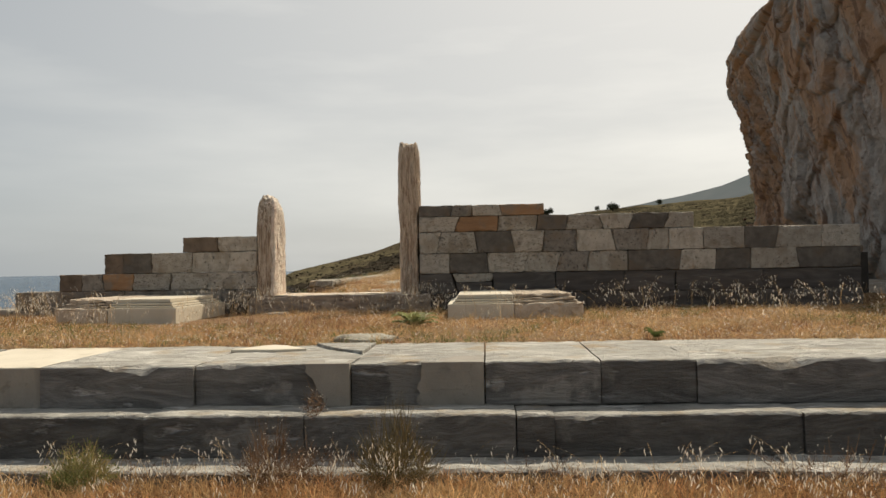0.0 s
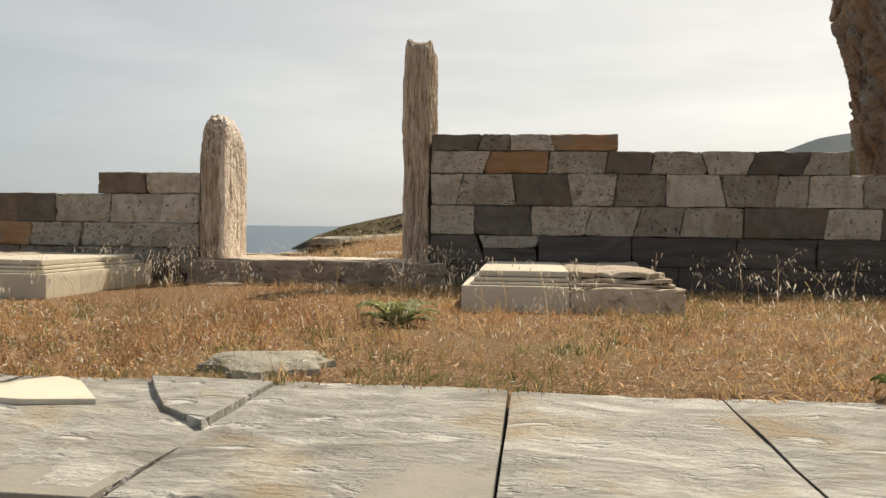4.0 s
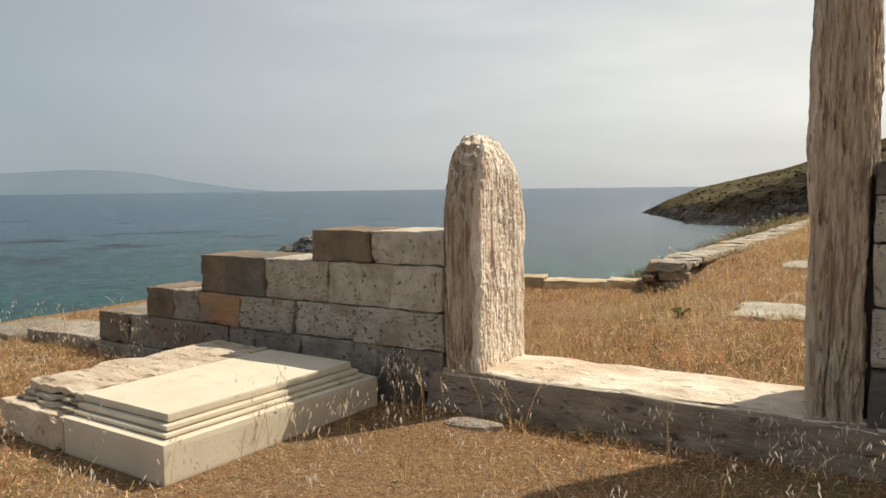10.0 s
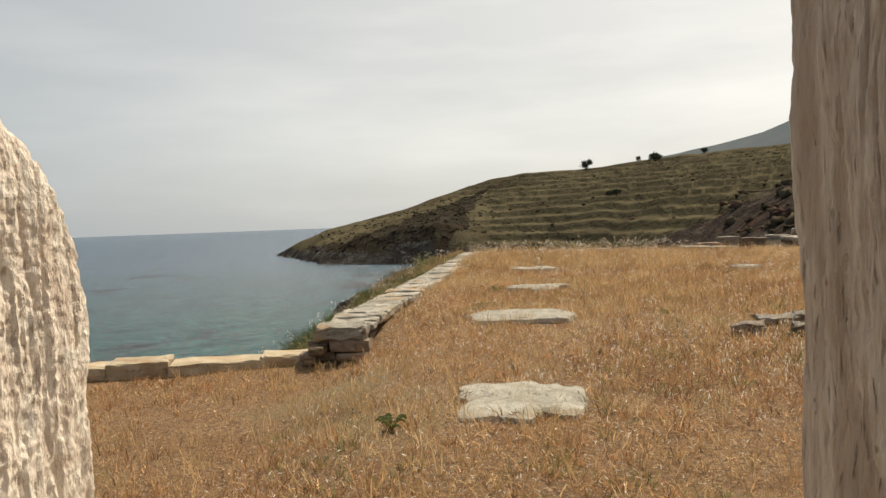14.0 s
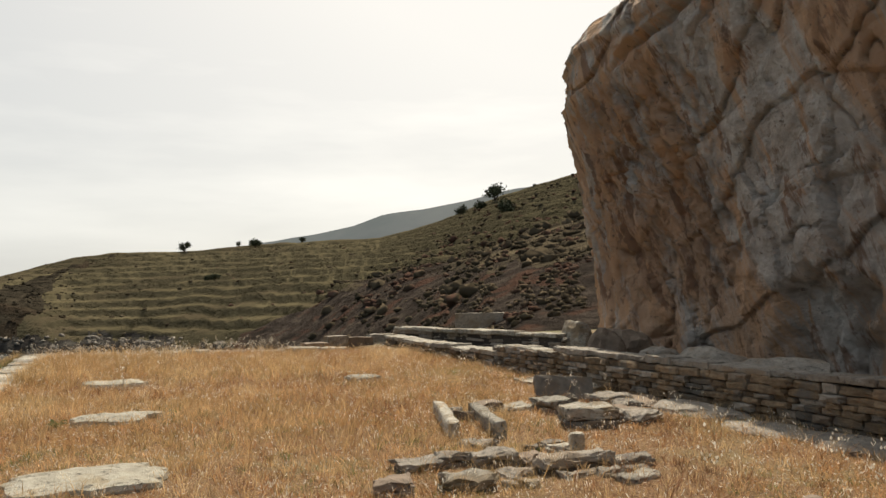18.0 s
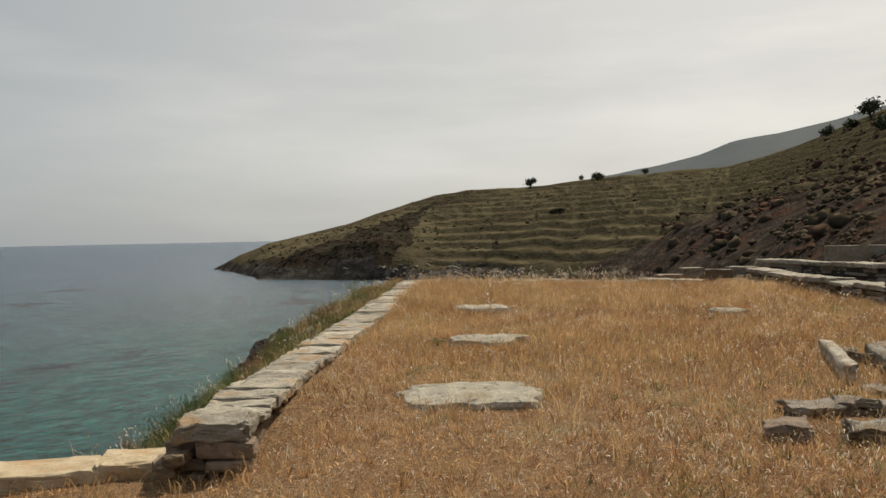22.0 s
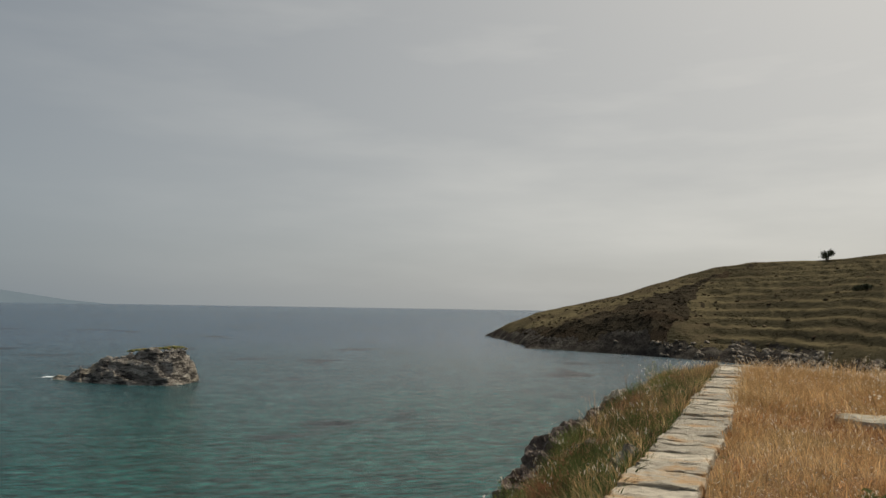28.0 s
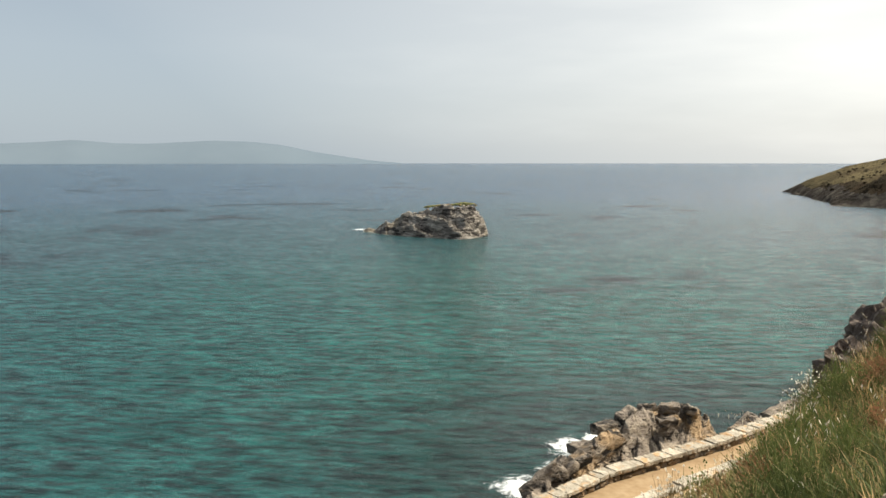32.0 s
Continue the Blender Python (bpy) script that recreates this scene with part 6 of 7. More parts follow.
def tree(az, r, w, h, seed):
    """A wind-shaped tree: a forked trunk and a ragged crown of leaf clumps with gaps."""
    x, y, z = ground_at(az, r)
    rng = random.Random(seed)
    e = empty("tree", x, y, z - .2, "small dark wind-bent tree on the hill", "tree", "hill trees")
    bm = bmesh.new()
    for k in range(4):
        a0, a1 = Vector((0, 0, 0)), Vector((rng.uniform(-.3, .3) * w, rng.uniform(-.3, .3) * w, h * .6))
        for s in range(4):
            p0, p1 = a0.lerp(a1, s / 4), a0.lerp(a1, (s + 1) / 4)
            r0, r1 = .05 * h * (1 - s / 4 * .7), .05 * h * (1 - (s + 1) / 4 * .7)
            v0 = [bm.verts.new((p0.x + r0 * math.cos(q * 1.05), p0.y + r0 * math.sin(q * 1.05), p0.z)) for q in range(6)]
            v1 = [bm.verts.new((p1.x + r1 * math.cos(q * 1.05), p1.y + r1 * math.sin(q * 1.05), p1.z)) for q in range(6)]
            for q in range(6):
                bm.faces.new((v0[q], v0[(q + 1) % 6], v1[(q + 1) % 6], v1[q]))
    part("trunk", bm, M_BARK, e)
    rg = np.random.RandomState(seed)
    n = 900
    lobes = rg.uniform(-1, 1, (7, 3)) * [.30 * w, .30 * w, .2 * h] + [0, 0, .55 * h]
    c = lobes[rg.randint(0, 7, n)] + rg.normal(size=(n, 3)) * [.13 * w, .13 * w, .12 * h]
    s = rg.uniform(.03, .075, (n, 1)) * w
    u, v = rg.normal(size=(n, 3)), rg.normal(size=(n, 3))
    u /= np.linalg.norm(u, axis=1)[:, None]
    v /= np.linalg.norm(v, axis=1)[:, None]
    P_ = np.stack([c - u * s, c + v * s, c + u * s, c - v * s], 1).reshape(-1, 3)
    part("crown", mesh_arrays("crown", P_, np.arange(n * 4).reshape(-1, 4), None, M_TREE), None, e)


for i, (az, r, w, h) in enumerate([(4.9, 352, 4.8, 4.6), (8.6, 357, 2.4, 2.6), (9.75, 350, 5.6, 4.2), (13.1, 352, 3.0, 3.4), (24.8, 262, 4.0, 4.6), (27.4, 240, 6.0, 5.4), (28.4, 170, 4.6, 4.4), (26.4, 245, 4.5, 3.2), (6.6, 250, 3.6, 2.6), (7.0, 244, 3.0, 2.2)]):
    tree(az, r, w, h, 200 + i)

ico = bmesh.new()
bmesh.ops.create_icosphere(ico, subdivisions=2, radius=1.0)
ico_v = np.array([v.co[:] for v in ico.verts])
ico_f = np.array([[v.index for v in f.verts] for f in ico.faces])
ico.free()


def scrub(name, n, az0, az1, r0, r1, size, material, label, seed, keep, zlo=3.0, zhi=200.0, category="scrub"):
    rg = np.random.RandomState(seed)
    az, r = rg.uniform(az0, az1, n), rg.uniform(r0, r1, n)
    ok = keep(az, r)
    az, r = az[ok], r[ok]
    n = len(az)
    z = hill_height(az, r)
    ok = (z > SEA + zlo) & (z < SEA + zhi)
    az, r, z = az[ok], r[ok], z[ok]
    n = len(az)
    x, y = EYE0[0] + r * np.sin(np.radians(az)), EYE0[1] + r * np.cos(np.radians(az))
    s = rg.uniform(*size, n)
    base = ico_v[None] * (1 + .30 * rg.normal(size=(n, len(ico_v), 1)))
    P_ = base * (s[:, None, None] * np.array([1, 1, .7])) + np.stack([x, y, z + .18 * s], -1)[:, None]
    F_ = ico_f[None] + (np.arange(n) * len(ico_v))[:, None, None]
    tagged(new(name, mesh_arrays(name, P_.reshape(-1, 3), None, F_.reshape(-1, 3), material, False)), label, category, kind="stuff")


def on_spur(az, r):
    return (r < np.interp(az, [7.5, 15, 24, 40], [119, 124, 200, 260])) & (fbm(az * 1.5, r * .12, .9, 23) > np.interp(az, [9, 16, 21], [.45, .15, -.35]))


scrub("spur_scrub", 2700, 9, 40, 62, 260, (.12, .55), M_SCRUB, "dark and russet scrub on the rocky spur", 3, on_spur)
scrub("spur_low_scrub", 1100, 14, 40, 40, 66, (.10, .32), M_SCRUB, "small bushes at the foot of the rocky spur", 13, lambda az, r: fbm(az * 1.5, r * .12, .9, 24) > -.2)
scrub("spur_bushes", 260, 13, 40, 62, 170, (.4, .95), M_SCRUB, "rounded russet and olive bushes on the spur", 14, lambda az, r: fbm(az * 1.2, r * .1, .8, 26) > -.1)
scrub("hill_scrub", 260, -6, 36, 150, 350, (.3, .7), M_SCRUB, "scattered low bushes on the terraced hill", 4, lambda az, r: (np.sin(az * 3.1 + r * .11) > -.2))

scrub("headland_rocks", 2000, -9, 9, 150, 236, (.2, .65), M_GREY, "pale grey rocks along the foot of the headland", 9, lambda az, r: fbm(az * 2, r * .05, 1.2, 77) > -.1, .2, 4.2, "rocks")
scrub("bank_scrub", 450, -16, -2, 215, 318, (.2, .55), M_BANK, "dark low scrub on the bank above the point", 6, lambda az, r: np.sin(az * 2.3 + r * .07) > -.6)


# ---- grass ----
def blades(name, x, y, h0, h1, material, label, seed, width=.005, lean=.5, zf=ground_z, sink=.01, out=None, tall=1.0):
    """Many single grass blades, each a bent strip that ends in a point, as one mesh."""
    rg = np.random.RandomState(seed)
    n = len(x)
    z = zf(x, y) - sink
    h = rg.uniform(h0, h1, n) * (1 + .25 * fbm(x, y, .7, seed + 1)) * tall
    a = rg.uniform(0, 2 * np.pi, n)
    b = rg.uniform(0, 2 * np.pi, n) if out is None else out + rg.normal(size=n) * .6
    w = width * rg.uniform(.6, 1.6, n)
    ln = lean * rg.uniform(.15, 1.0, n) * h
    dx, dy = np.cos(a) * w, np.sin(a) * w
    lx, ly = np.cos(b) * ln, np.sin(b) * ln
    P_ = np.stack([
        np.stack([x - dx, y - dy, z], -1), np.stack([x + dx, y + dy, z], -1),
        np.stack([x + lx * .35 + dx * .8, y + ly * .35 + dy * .8, z + h * .6], -1), np.stack([x + lx * .35 - dx * .8, y + ly * .35 - dy * .8, z + h * .6], -1),
        np.stack([x + lx, y + ly, z + h * rg.uniform(.8, 1.0, n)], -1)], 1).reshape(-1, 3)
    i = np.arange(n)[:, None] * 5
    me = mesh_arrays(name, P_, i + np.array([[0, 1, 2, 3]]), i + np.array([[3, 2, 4]]), material)
    return tagged(new(name, me), label, "grass", kind="stuff")


rg = np.random.RandomState(99)
BLOCKERS = [(-4.38, -2.6, -1.87, -.08), (.72, 2.5, -2.05, -.1), (-2.4, .5, -.06, .72), (-6.1, -2.1, -.06, .55), (.2, 6.8, -.06, .55), (-1.15, -.3, 3.6, 4.6), (-1.25, -.1, 7.7, 8.5), (-.95, -.05, 11.3, 11.75)]


def scatter(n, x0, x1, y0, y1, keep=None, patch=None):
    x, y = rg.uniform(x0, x1, n), rg.uniform(y0, y1, n)
    ok = np.ones(n, bool)
    for a, b, c, d in BLOCKERS:
        ok &= ~((x > a) & (x < b) & (y > c) & (y < d))
    if keep is not None:
        ok &= keep(x, y)
    if patch is not None:
        ok &= rg.rand(n) < .28 + .85 * (fbm(x, y, patch, 13) + .42)
    return x[ok], y[ok]


def in_terrace(x, y):
    return (x > np.where(y > 7.0, -2.36 + .02 * (y - 7), -8.6)) & (y < 22.9 - .32 * (x + 2.3)) & ~((y > 5.4 + (x + 9) * .25) & (y < 7.2) & (x < -2.9))


def on_slope(x, y):
    return x < -2.97 + np.interp(y, [7, 9.2, 12, 14.2, 23.3], [0, 0, .08, .17, .4])


def tufts(name, centres, per, spread, h0, h1, material, label, seed, width=.002, lean=1.0):
    """Grass in tufts: blades that fan out from many roots, each tuft with its own height and fullness."""
    rq = np.random.RandomState(seed)
    cx_, cy_ = centres
    k_ = np.maximum(2, (per * rq.uniform(.3, 1.7, len(cx_))).astype(int))
    i_ = np.repeat(np.arange(len(cx_)), k_)
    a_, r_ = rq.uniform(0, 2 * np.pi, len(i_)), np.abs(rq.normal(size=len(i_))) * spread
    size_ = rq.uniform(.5, 1.4, len(cx_))[i_]
    return blades(name, cx_[i_] + np.cos(a_) * r_, cy_[i_] + np.sin(a_) * r_, h0, h1, material, label, seed, width, lean, out=a_, tall=size_)


far_y = lambda x, y: in_terrace(x, y) & (rg.rand(len(x)) < np.clip((y - 6.5) / 7, 0, 1) ** 1.5)
green_patch = lambda x, y: fbm(x, y, .8, 63) > .02
rust_patch = lambda x, y: fbm(x, y, 1.1, 64) > .25
blades("forecourt_litter", *scatter(85000, -8.5, 7.6, -4.85, -.02, patch=.9), .010, .035, M_SCRAP, "short dry russet grass and litter", 1, .0032, 3.2)
tufts("forecourt_tufts", scatter(6500, -8.5, 7.6, -4.85, -.02, patch=.9), 10, .035, .025, .075, M_DRYGRASS, "russet tufts in the dry forecourt", 41, .0024, 1.6)
tufts("forecourt_grass", scatter(3600, -8.5, 7.6, -4.85, -.02, patch=.6), 9, .03, .04, .13, M_PALEGRASS, "thin straw-coloured grass", 2, .0017, 1.3)
tufts("forecourt_green", scatter(4600, -8.5, 7.6, -4.85, -.02, green_patch), 10, .04, .02, .08, M_GREENGRASS, "olive tufts in the dry forecourt", 21, .0022, 1.4)
tufts("forecourt_rust", scatter(3000, -8.5, 7.6, -4.85, -.02, rust_patch), 8, .04, .03, .13, M_RUST, "rusty dead stems in the forecourt", 22, .0014, 1.2)
blades("court_litter", *scatter(120000, -9, 6.65, .6, 14, in_terrace, .8), .012, .05, M_SCRAP, "short dry russet litter inside the temple", 3, .0036, 2.8)
tufts("court_tufts", scatter(13000, -9, 6.65, .6, 14, in_terrace, .8), 9, .045, .04, .12, M_DRYGRASS, "russet tufts inside the temple", 42, .0026, 1.4)
tufts("court_grass", scatter(8000, -9, 6.65, .6, 14, in_terrace, .5), 9, .04, .06, .21, M_PALEGRASS, "straw grass inside the temple", 4, .0019, 1.1)
tufts("far_grass", scatter(13000, -2.6, 7.0, 6.5, 23.6, far_y, .45), 8, .05, .07, .20, M_PALEGRASS, "taller straw grass near the far edge", 5, .0024, 1.1)
tufts("edge_grass", scatter(5500, -2.3, 7.0, 15.5, 23.2, lambda x, y: in_terrace(x, y) & ((x < 3.4) | (rg.rand(len(x)) < .25)), .4), 9, .05, .10, .30, M_PALEGRASS, "fuzzy tall grass along the far edge", 25, .0026, 1.0)
tufts("far_russet_grass", scatter(18000, -2.6, 7.0, 6.5, 23.6, far_y, .45), 8, .06, .05, .15, M_DRYGRASS, "taller russet grass near the far edge", 6, .0030, 1.3)
tufts("court_green", scatter(4200, -2.6, 6.65, .6, 20, lambda x, y: in_terrace(x, y) & green_patch(x, y)), 10, .05, .03, .11, M_GREENGRASS, "olive tufts in the dry court", 23, .0024, 1.4)
tufts("court_rust", scatter(5200, -2.6, 6.65, .6, 20, lambda x, y: in_terrace(x, y) & rust_patch(x, y)), 9, .05, .05, .17, M_RUST, "rusty dead stems in the court", 24, .0019, 1.2)


def chaff(name, x, y, label, seed, size=(.003, .009), lift=.07, material=M_OAT):
    """Pale scraps of seed and leaf caught in the grass, as one mesh."""
    rq = np.random.RandomState(seed)
    n = len(x)
    c = np.stack([x, y, ground_z(x, y) + rq.uniform(.005, lift, n)], -1)
    u, v = rq.normal(size=(n, 3)), rq.normal(size=(n, 3))
    s = rq.uniform(*size, (n, 1))
    u = u / np.linalg.norm(u, axis=1)[:, None] * s
    v = v / np.linalg.norm(v, axis=1)[:, None] * s * .2
    me = mesh_arrays(name, np.stack([c - u, c + v, c + u, c - v], 1).reshape(-1, 3), np.arange(n * 4).reshape(-1, 4), None, material)
    return tagged(new(name, me), label, "chaff", kind="stuff")


chaff("forecourt_chaff", *scatter(24000, -8.5, 7.6, -4.85, -.02, patch=.9), "pale chaff and seed scattered in the forecourt", 31, (.006, .019), .05)
chaff("court_chaff", *scatter(60000, -2.6, 6.65, .6, 21, in_terrace, .7), "pale chaff and seed in the court grass", 32, (.006, .020), .10)
chaff("forecourt_scraps", *scatter(60000, -8.5, 7.6, -4.85, -.02, patch=.9), "tan leaf scraps in the forecourt grass", 33, (.006, .019), .04, M_SCRAP)
chaff("court_scraps", *scatter(70000, -2.6, 6.65, .6, 21, in_terrace, .7), "tan leaf scraps in the court grass", 34, (.006, .020), .06, M_SCRAP)
blades("lower_grass", *scatter(110000, -6, 7, -9.6, -6.86), .03, .15, M_DRYGRASS, "dry russet grass in front of the steps", 7, .0026, 1.3)
blades("lower_straw", *scatter(30000, -6, 7, -9.6, -6.86), .05, .20, M_PALEGRASS, "straw grass in front of the steps", 8, .0022, 1.0)
near_slope = lambda x, y: on_slope(x, y) & (rg.rand(len(x)) < np.clip((16.5 - y) / 4, .5, 1))
far_slope = lambda x, y: on_slope(x, y) & (y > 11.5) & (rg.rand(len(x)) < np.clip((y - 11.5) / 4, 0, 1))
tufts("slope_grass", scatter(7200, -5.3, -2.5, 7.3, 25.5, near_slope), 12, .07, .07, .21, M_GREENGRASS, "green and tawny grass tufts on the sea slope", 9, .0019, 1.2)
tufts("slope_herbs", scatter(4400, -5.3, -2.5, 7.3, 21.0, near_slope), 12, .08, .06, .24, M_DARKHERB, "dark green herbs on the sea slope", 43, .0042, 1.1)
tufts("slope_straw", scatter(2700, -5.2, -2.5, 7.3, 26, on_slope), 8, .06, .10, .26, M_PALEGRASS, "pale seeding grass on the sea slope", 10, .0028, .9)
tufts("slope_russet", scatter(1900, -5.2, -2.5, 10.0, 26, far_slope), 10, .07, .08, .24, M_BROWNSTALK, "russet dead growth on the far sea slope", 44, .0034, 1.0)
blades("low_slope_grass", *scatter(60000, -10.5, -5.2, 7, 26), .12, .4, M_GREENGRASS, "rough green grass low on the sea slope", 11, .010, 1.0)


# ---- wild oats with pale drooping seed heads ----
def oats(name, spots, label, seed, h=(.25, .55), heads=(4, 9), zf=ground_z, head=.011):
    rg2 = random.Random(seed)
    sv_, sf, hv, hf = [], [], [], []
    for x, y in spots:
        z = float(zf(x, y))
        ht = rg2.uniform(*h)
        a = rg2.uniform(0, 6.28)
        bend = rg2.uniform(.2, .8) * ht
        pts = [Vector((x + math.cos(a) * bend * t * t, y + math.sin(a) * bend * t * t, z + ht * t * (1 - .22 * t * t))) for t in (0, .35, .65, .85, 1)]
        w = .0012
        b0 = len(sv_)
        px_, py_ = -math.sin(a) * w, math.cos(a) * w
        for p in pts:
            sv_ += [(p.x - px_, p.y - py_, p.z), (p.x + px_, p.y + py_, p.z)]
        sf += [(b0 + 2 * i, b0 + 2 * i + 1, b0 + 2 * i + 3, b0 + 2 * i + 2) for i in range(4)]
        for k in range(rg2.randint(*heads)):
            t = rg2.uniform(.55, 1.0)
            i = min(3, int(t * 4))
            p = pts[3].lerp(pts[4], rg2.random()) if t > .85 else pts[2].lerp(pts[3], rg2.random())
            q = p + Vector((rg2.uniform(-.05, .05), rg2.uniform(-.05, .05), rg2.uniform(-.04, .03)))
            L = rg2.uniform(.6, 1.5) * head
            d = Vector((rg2.uniform(-.6, .6), rg2.uniform(-.6, .6), -1)).normalized()
            s = d.orthogonal().normalized() * L * .24
            c0 = len(hv)
            for vtx in (q, q + d * L + s, q + d * L * 3.0, q + d * L - s):
                hv.append(vtx[:])
            hf.append((c0, c0 + 1, c0 + 2, c0 + 3))
            s2 = d.cross(s)
            c0 = len(hv)
            for vtx in (q, q + d * L + s2, q + d * L * 3.0, q + d * L - s2):
                hv.append(vtx[:])
            hf.append((c0, c0 + 1, c0 + 2, c0 + 3))
    ob = tagged(new(name, mesh_arrays(name, np.array(sv_), np.array(sf), None, M_PALEGRASS)), label, "grass", kind="stuff")
    tagged(part("seed_head", mesh_arrays("seed_head", np.array(hv), np.array(hf), None, M_OAT), None, ob, "pale oat seed heads"), kind="stuff")
    return ob


ro = random.Random(4)
spots = [(ro.uniform(-7.5, 6.5), -abs(ro.gauss(0, .45)) - .1) for _ in range(90)] + [(ro.gauss(-4.3, .5), ro.gauss(-2.3, .3)) for _ in range(60)] + [(ro.uniform(-7, 6.5), ro.uniform(-4.7, -.2)) for _ in range(330)] + [(ro.gauss(.45, .35), ro.uniform(-1.3, -.1)) for _ in range(52)] + [(ro.gauss(-2.6, .3), ro.uniform(-1.8, -.1)) for _ in range(60)]
spots = [p for p in spots if not (-4.34 < p[0] < -2.62 and -1.85 < p[1] < -.1) and not (.75 < p[0] < 2.48 and -2.03 < p[1] < -.12)]
oats("wild_oats", spots, "wild oats with pale seed heads before the temple wall", 5, (.22, .62))
oats("court_oats", [(ro.uniform(-2.2, 6.5), ro.uniform(3, 21)) for _ in range(1000)], "wild oats with pale seed heads inside the temple", 6, (.14, .46))
oats("edge_oats", [(ro.uniform(-2.2, 3.6), ro.uniform(19.5, 21.2)) for _ in range(240)], "tall oats along the far edge of the terrace", 7, (.3, .65), head=.014)
oats("lower_oats", [(ro.uniform(-4, 5.5), ro.uniform(-8.6, -6.86)) for _ in range(260)] + [(ro.uniform(-3, 4.5), ro.uniform(-7.3, -6.86)) for _ in range(150)], "wild oats with pale seed heads before the steps", 8, (.15, .42))
oats("slope_oats", [(ro.uniform(-5.5, -3.05), ro.uniform(8, 24)) for _ in range(200)], "seeding grass on the sea slope", 9, (.3, .6), head=.013)


# ---- single plants ----
def rosette(x, y, r, n, seed, label, leaf_m=M_HERB, rise=(.35, .95)):
    """A leafy rosette: long toothed leaves that arch out from the middle."""
    rr = random.Random(seed)
    e = empty("thistle", x, y, float(ground_z(x, y)), label, "plant", "green plants")
    for k in range(n):
        bm = bmesh.new()
        a = k * 2.4 + rr.uniform(-.3, .3)
        L, w, up = r * rr.uniform(.6, 1.1), r * rr.uniform(.13, .2), rr.uniform(*rise)
        prev = None
        for i in range(15):
            t = i / 14
            d = L * t * (1 - .15 * t)
            z = L * up * math.sin(t * 2.2) * .75 + .01
            ww = w * math.sin(min(1, t * 1.15 + .12) * 3.0) * (1.6 if i % 2 else .45) * rr.uniform(.75, 1.2)
            c, s = math.cos(a), math.sin(a)
            row = [bm.verts.new((c * d - s * ww, s * d + c * ww, z + .02 * abs(ww))), bm.verts.new((c * d, s * d, z - .012)), bm.verts.new((c * d + s * ww, s * d - c * ww, z))]
            if prev:
                bm.faces.new((prev[0], prev[1], row[1], row[0]))
                bm.faces.new((prev[1], prev[2], row[2], row[1]))
            prev = row
        part("leaf", bm, leaf_m, e)
    return e


rosette(.475, -2.90, .33, 26, 3, "grey-green toothed-leaf thistle rosette in dry grass", M_THISTLE, (.2, .7))
rosette(2.74, -4.72, .13, 12, 4, "small green weed behind the steps")
rosette(-1.55, 3.3, .12, 10, 5, "small green weed in the dry court")
rosette(-1.15, 11.2, .16, 12, 6, "green tuft beside a sunken slab")


def weed(x, y, z, n, h, spread, seed, label, stem=M_BUSH, heads=M_OAT, head=.0055, name="dry_weed", headp=.35):
    """A bushy weed: many thin forked stems from one root, small round heads."""
    rr = random.Random(seed)
    e = empty(name, x, y, z, label, "plant", "weeds")
    sv_, sf, hv, hf = [], [], [], []
    for k in range(n):
        a, tl_ = rr.uniform(0, 6.28), rr.uniform(.1, 1) ** .7 * spread
        ht = h * rr.uniform(.2, 1) ** 1.3 * (1.25 - .75 * tl_ / max(spread, .01))
        tip = Vector((math.cos(a) * tl_, math.sin(a) * tl_, ht))
        p0 = Vector((math.cos(a) * tl_ * rr.uniform(.1, .55), math.sin(a) * tl_ * rr.uniform(.1, .55), 0))
        mid = p0.lerp(tip, .55) + Vector((rr.uniform(-.03, .03), rr.uniform(-.03, .03), .05 * h))
        ends = [tip] + [mid + Vector((rr.uniform(-.05, .05), rr.uniform(-.05, .05), ht * rr.uniform(.05, .45))) for _ in range(3)] + [p0.lerp(mid, .6) + Vector((rr.uniform(-.06, .06), rr.uniform(-.06, .06), ht * rr.uniform(.1, .3)))]
        for s0, s1 in [(p0, mid)] + [(mid, q) for q in ends]:
            w = .0016
            side = (s1 - s0).cross(Vector((rr.uniform(-1, 1), rr.uniform(-1, 1), .2)))
            side = side.normalized() * w if side.length > 1e-6 else Vector((w, 0, 0))
            b0 = len(sv_)
            sv_ += [(s0 - side)[:], (s0 + side)[:], (s1 + side * .5)[:], (s1 - side * .5)[:]]
            sf.append((b0, b0 + 1, b0 + 2, b0 + 3))
        for q in ends:
            if rr.random() > headp:
                continue
            for ax in (Vector((1, 0, 0)), Vector((0, 1, 0))):
                s = head * rr.uniform(.5, 1.2)
                b0 = len(hv)
                hv += [(q + Vector((0, 0, -s)))[:], (q + ax * s)[:], (q + Vector((0, 0, s * 1.3)))[:], (q - ax * s)[:]]
                hf.append((b0, b0 + 1, b0 + 2, b0 + 3))
    tagged(part("stem", mesh_arrays("stem", np.array(sv_), np.array(sf), None, stem), None, e), kind="stuff")
    tagged(part("seed_head", mesh_arrays("seed_head", np.array(hv), np.array(hf), None, heads), None, e), kind="stuff")


weed(-1.20, -6.92, -.67, 420, 0.34, .26, 1, "yellow-green bushy weed against the steps", M_GREENGRASS, M_HERB)
weed(-.02, -6.88, -.67, 260, 0.44, .34, 2, "dry brown weed with pale heads against the steps", M_BROWNSTALK, head=.003, headp=.22)
weed(.30, -6.90, -.67, 80, 0.40, .30, 12, "thin dry brown weed against the steps", M_BROWNSTALK, head=.003, headp=.25)
weed(.74, -6.92, -.67, 320, 0.55, .32, 3, "bushy straw weed with pale heads against the steps", M_BUSH, head=.003, headp=.15)
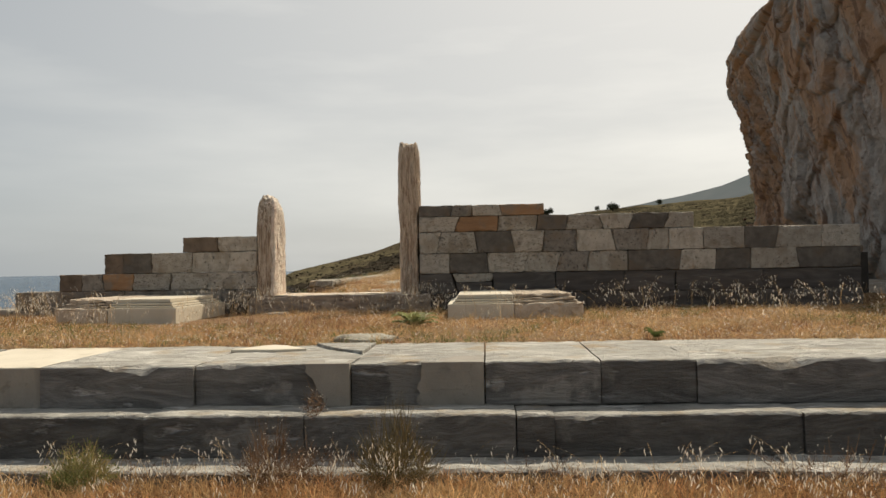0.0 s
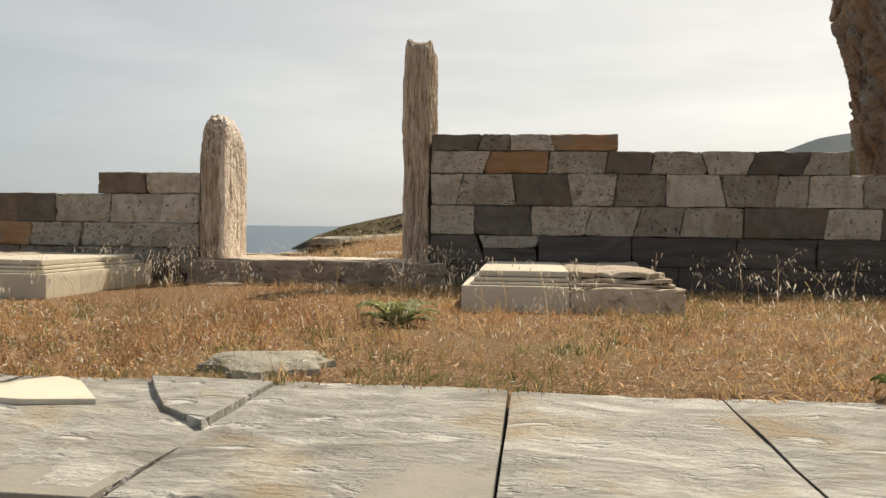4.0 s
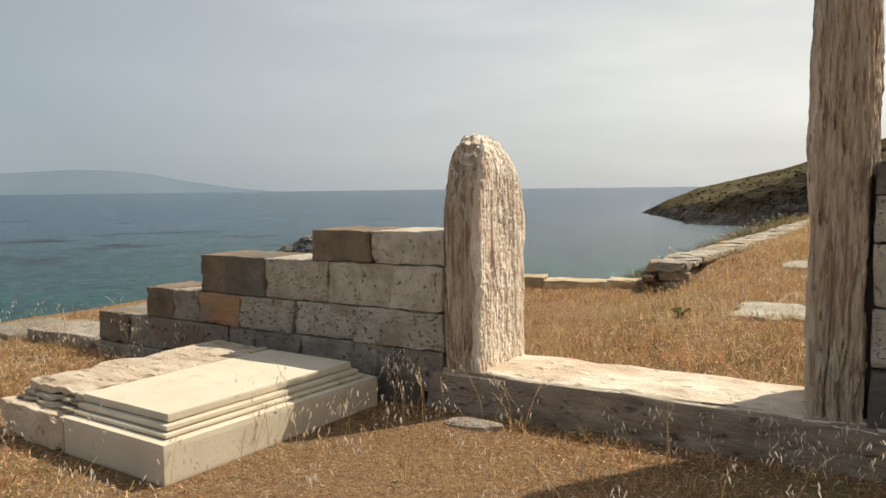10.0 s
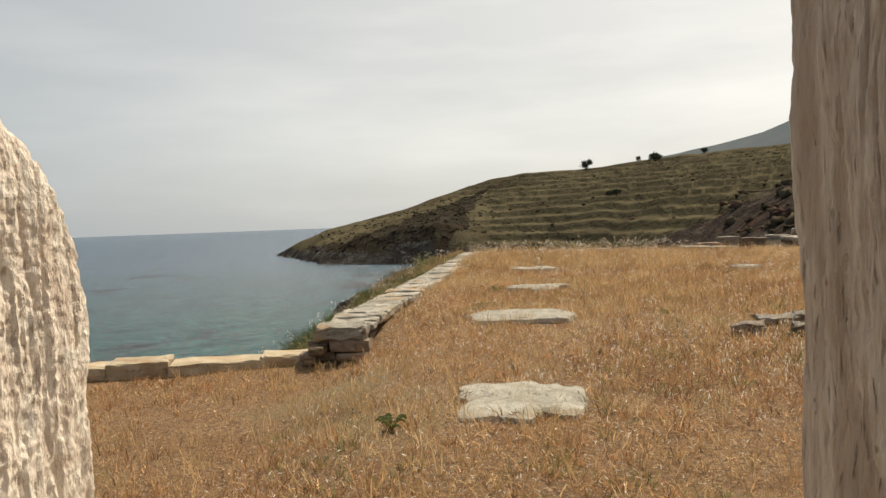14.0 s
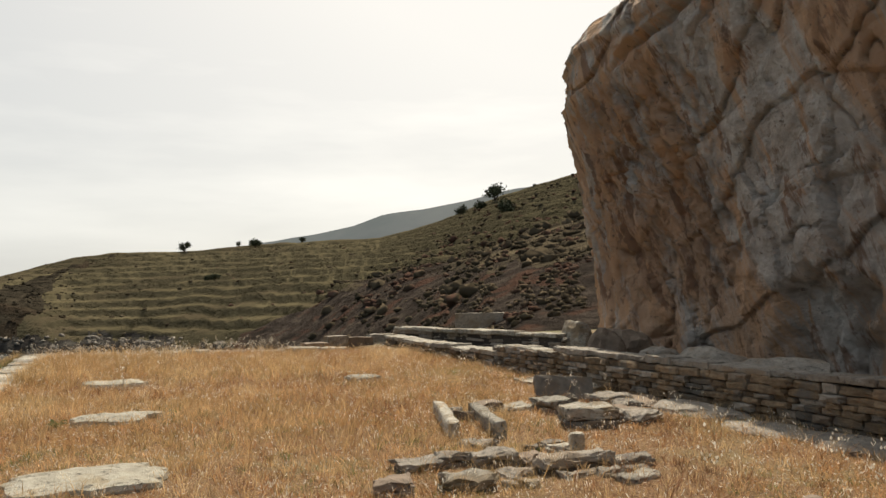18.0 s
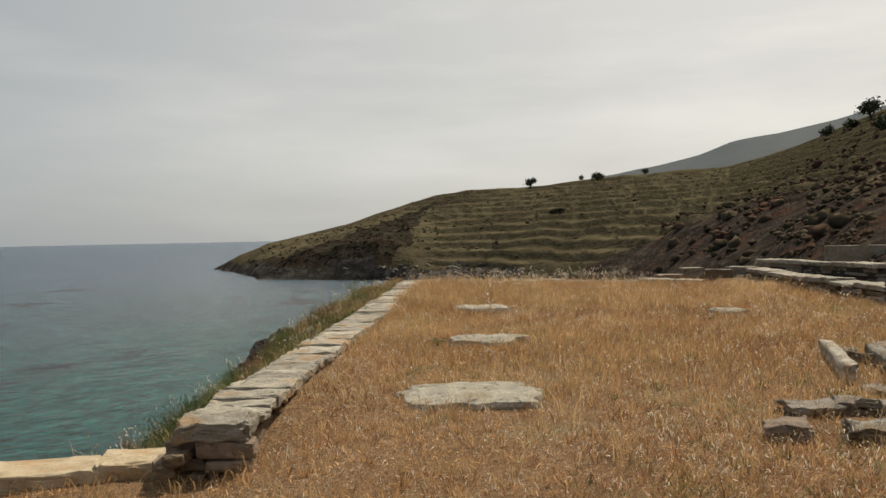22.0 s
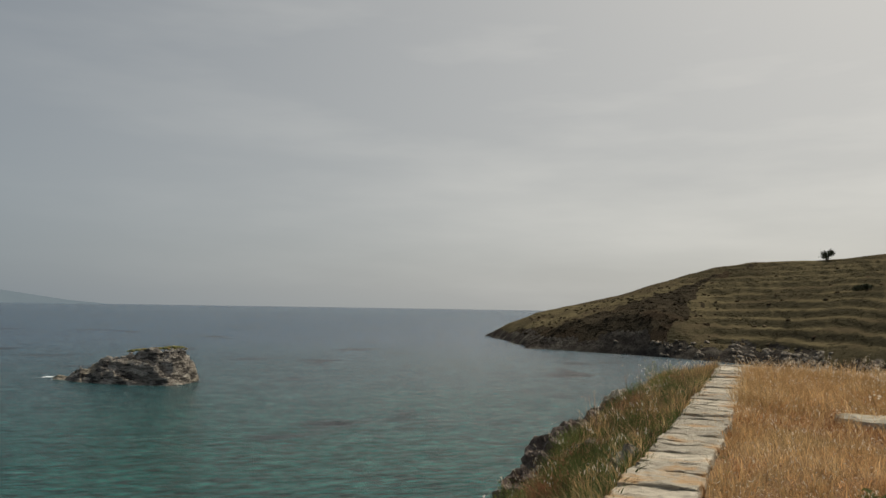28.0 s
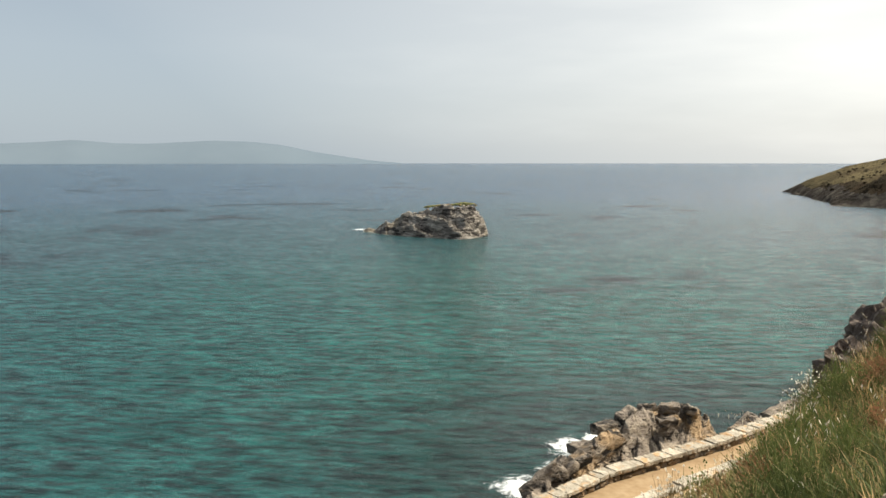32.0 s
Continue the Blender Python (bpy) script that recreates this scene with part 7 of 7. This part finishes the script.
weed(.13, -6.42, -.33, 34, .3, .10, 4, "thin brown weed rooted in a step joint", M_BROWNSTALK, head=.003, headp=.25)
weed(1.6, -7.01, -.67, 50, .28, .4, 5, "dry weed with pale heads before the steps", M_BROWNSTALK, head=.0035, headp=.35)
weed(3.2, -7.01, -.67, 90, .38, .55, 6, "dry reddish weed with pale heads before the steps", M_BROWNSTALK, head=.0035, headp=.35)
weed(4.3, -7.01, -.67, 80, .35, .5, 7, "dry weed with pale heads before the steps", M_BROWNSTALK, head=.0035, headp=.35)
weed(-.7, -7.01, -.67, 50, .3, .4, 8, "dry weed with pale heads before the steps", M_BROWNSTALK, head=.0035, headp=.35)
weed(-2.6, -7.01, -.67, 70, .32, .5, 9, "dry weed with pale heads before the steps", M_BROWNSTALK, head=.0035, headp=.35)
for i, (x, y, h, n, st) in enumerate([(-4.6, 19.5, 1.1, 14, M_RUST), (-4.3, 18.2, .9, 12, M_RUST), (-5.2, 12.6, .9, 10, M_BUSH), (-3.9, 22.5, .7, 40, M_GREENGRASS), (-3.5, 20.5, .45, 120, M_HERB), (-3.4, 21.5, .45, 120, M_HERB), (-4.4, 9.3, .55, 160, M_BUSH), (-4.0, 10.8, .5, 200, M_HERB), (-4.9, 11.0, .5, 200, M_HERB), (-4.2, 12.4, .5, 180, M_HERB), (-3.8, 13.7, .35, 140, M_RUST), (-4.8, 13.6, .45, 160, M_BUSH), (-6.2, 10.2, .9, 30, M_RUST), (-6.6, 9.0, .9, 30, M_RUST), (-5.6, 8.4, .8, 30, M_RUST), (-3.9, 8.3, .75, 9, M_RUST), (-4.1, 8.0, .8, 8, M_RUST), (-3.72, 8.55, .6, 8, M_BROWNSTALK), (-4.25, 8.4, .7, 7, M_RUST), (-3.4, 15.8, 1.0, 16, M_BROWNSTALK)]):
    weed(x, y, float(ground_z(x, y)) - .02, n, h, .35, 30 + i, "rank weed on the sea slope", st, M_OAT if st is M_BUSH else st, .01)
for i, (x, y, h) in enumerate([(-.35, 17.0, .7), (-.3, 15.0, .6), (.5, 18.5, .7), (4.3, 6.1, .55), (5.2, 5.2, .6), (5.6, 5.9, .5), (6.4, 5.0, .6), (.9, 20.2, .7), (2.5, 19.5, .6), (6.2, 15.5, .5), (6.6, 18.2, .5)]):
    weed(x, y, float(ground_z(x, y)) - .02, 7, h, .12, 60 + i, "tall dry stalk with pale seed heads", M_BUSH, M_OAT, .016, "dry_stalk")
rw = random.Random(8)
for i in range(46):
    y = 7.9 + 14 * rw.random() ** 1.4
    x = -3.0 - .02 * (14 - y) * (y < 14) - rw.uniform(.3, 1.5)
    st = rw.choice((M_DARKHERB, M_DARKHERB, M_DARKHERB, M_RUST, M_HERB))
    weed(x, y, float(ground_z(x, y)) - .03, 150, rw.uniform(.28, .48), rw.uniform(.25, .45), 400 + i, "rank herb clump on the sea slope", st, st, .008)
pop = empty("poppy", -2.97, 8.1, float(ground_z(-3.05, 8.1)) + .1, "single red poppy beside the coping", "flower")
bm = bmesh.new()
for k in range(5):
    a = k * 1.256
    c = [Vector((0, 0, .10)), Vector((math.cos(a - .5) * .018, math.sin(a - .5) * .018, .118)), Vector((math.cos(a) * .023, math.sin(a) * .023, .115)), Vector((math.cos(a + .5) * .018, math.sin(a + .5) * .018, .118))]
    bm.faces.new([bm.verts.new(p) for p in c])
part("petals", bm, M_POPPY, pop)
part("stem", stone(.004, .004, .32, 1, 0, .001, 0), M_HERB, pop).matrix_basis = pose(0, 0, -.22)
# tufts on the crag
for i in range(26):
    k = 40 + 14 * i
    bx, by, bz = CLIFF_BROW[k]
    if 7.5 < by < 16.5:
        weed(float(bx), float(by), float(bz) - .03, 60, .42, .38, 300 + i, "dry tawny tuft on the brow of the crag", M_PALEGRASS, M_PALEGRASS, .010, "cliff_tuft")
# low scrub on the crown of the islet
rk = np.random.RandomState(5)
k_u, k_v = rk.uniform(.55, .95, 260), rk.normal(size=260) * .14
k_x, k_y = -104.0 + 21.4 * k_u - .255 * k_v * 6, 98.0 + 5.6 * k_u + .967 * k_v * 6
k_z = SEA + np.interp(k_u, [.45, .6, .8, .9, .96], [3.7, 4.5, 4.9, 5.2, 5.0]) * (1 - np.abs(k_v) ** 2.2)
k_s = rk.uniform(.08, .26, 260)
kp = ico_v[None] * (1 + .25 * rk.normal(size=(260, len(ico_v), 1))) * (k_s[:, None, None] * np.array([1.3, 1.3, .55])) + np.stack([k_x, k_y, k_z], -1)[:, None]
kf = ico_f[None] + (np.arange(260) * len(ico_v))[:, None, None]
tagged(new("islet_scrub", mesh_arrays("islet_scrub", kp.reshape(-1, 3), None, kf.reshape(-1, 3), M_GREENGRASS)), "yellow-green low scrub on the islet", "scrub", kind="stuff")
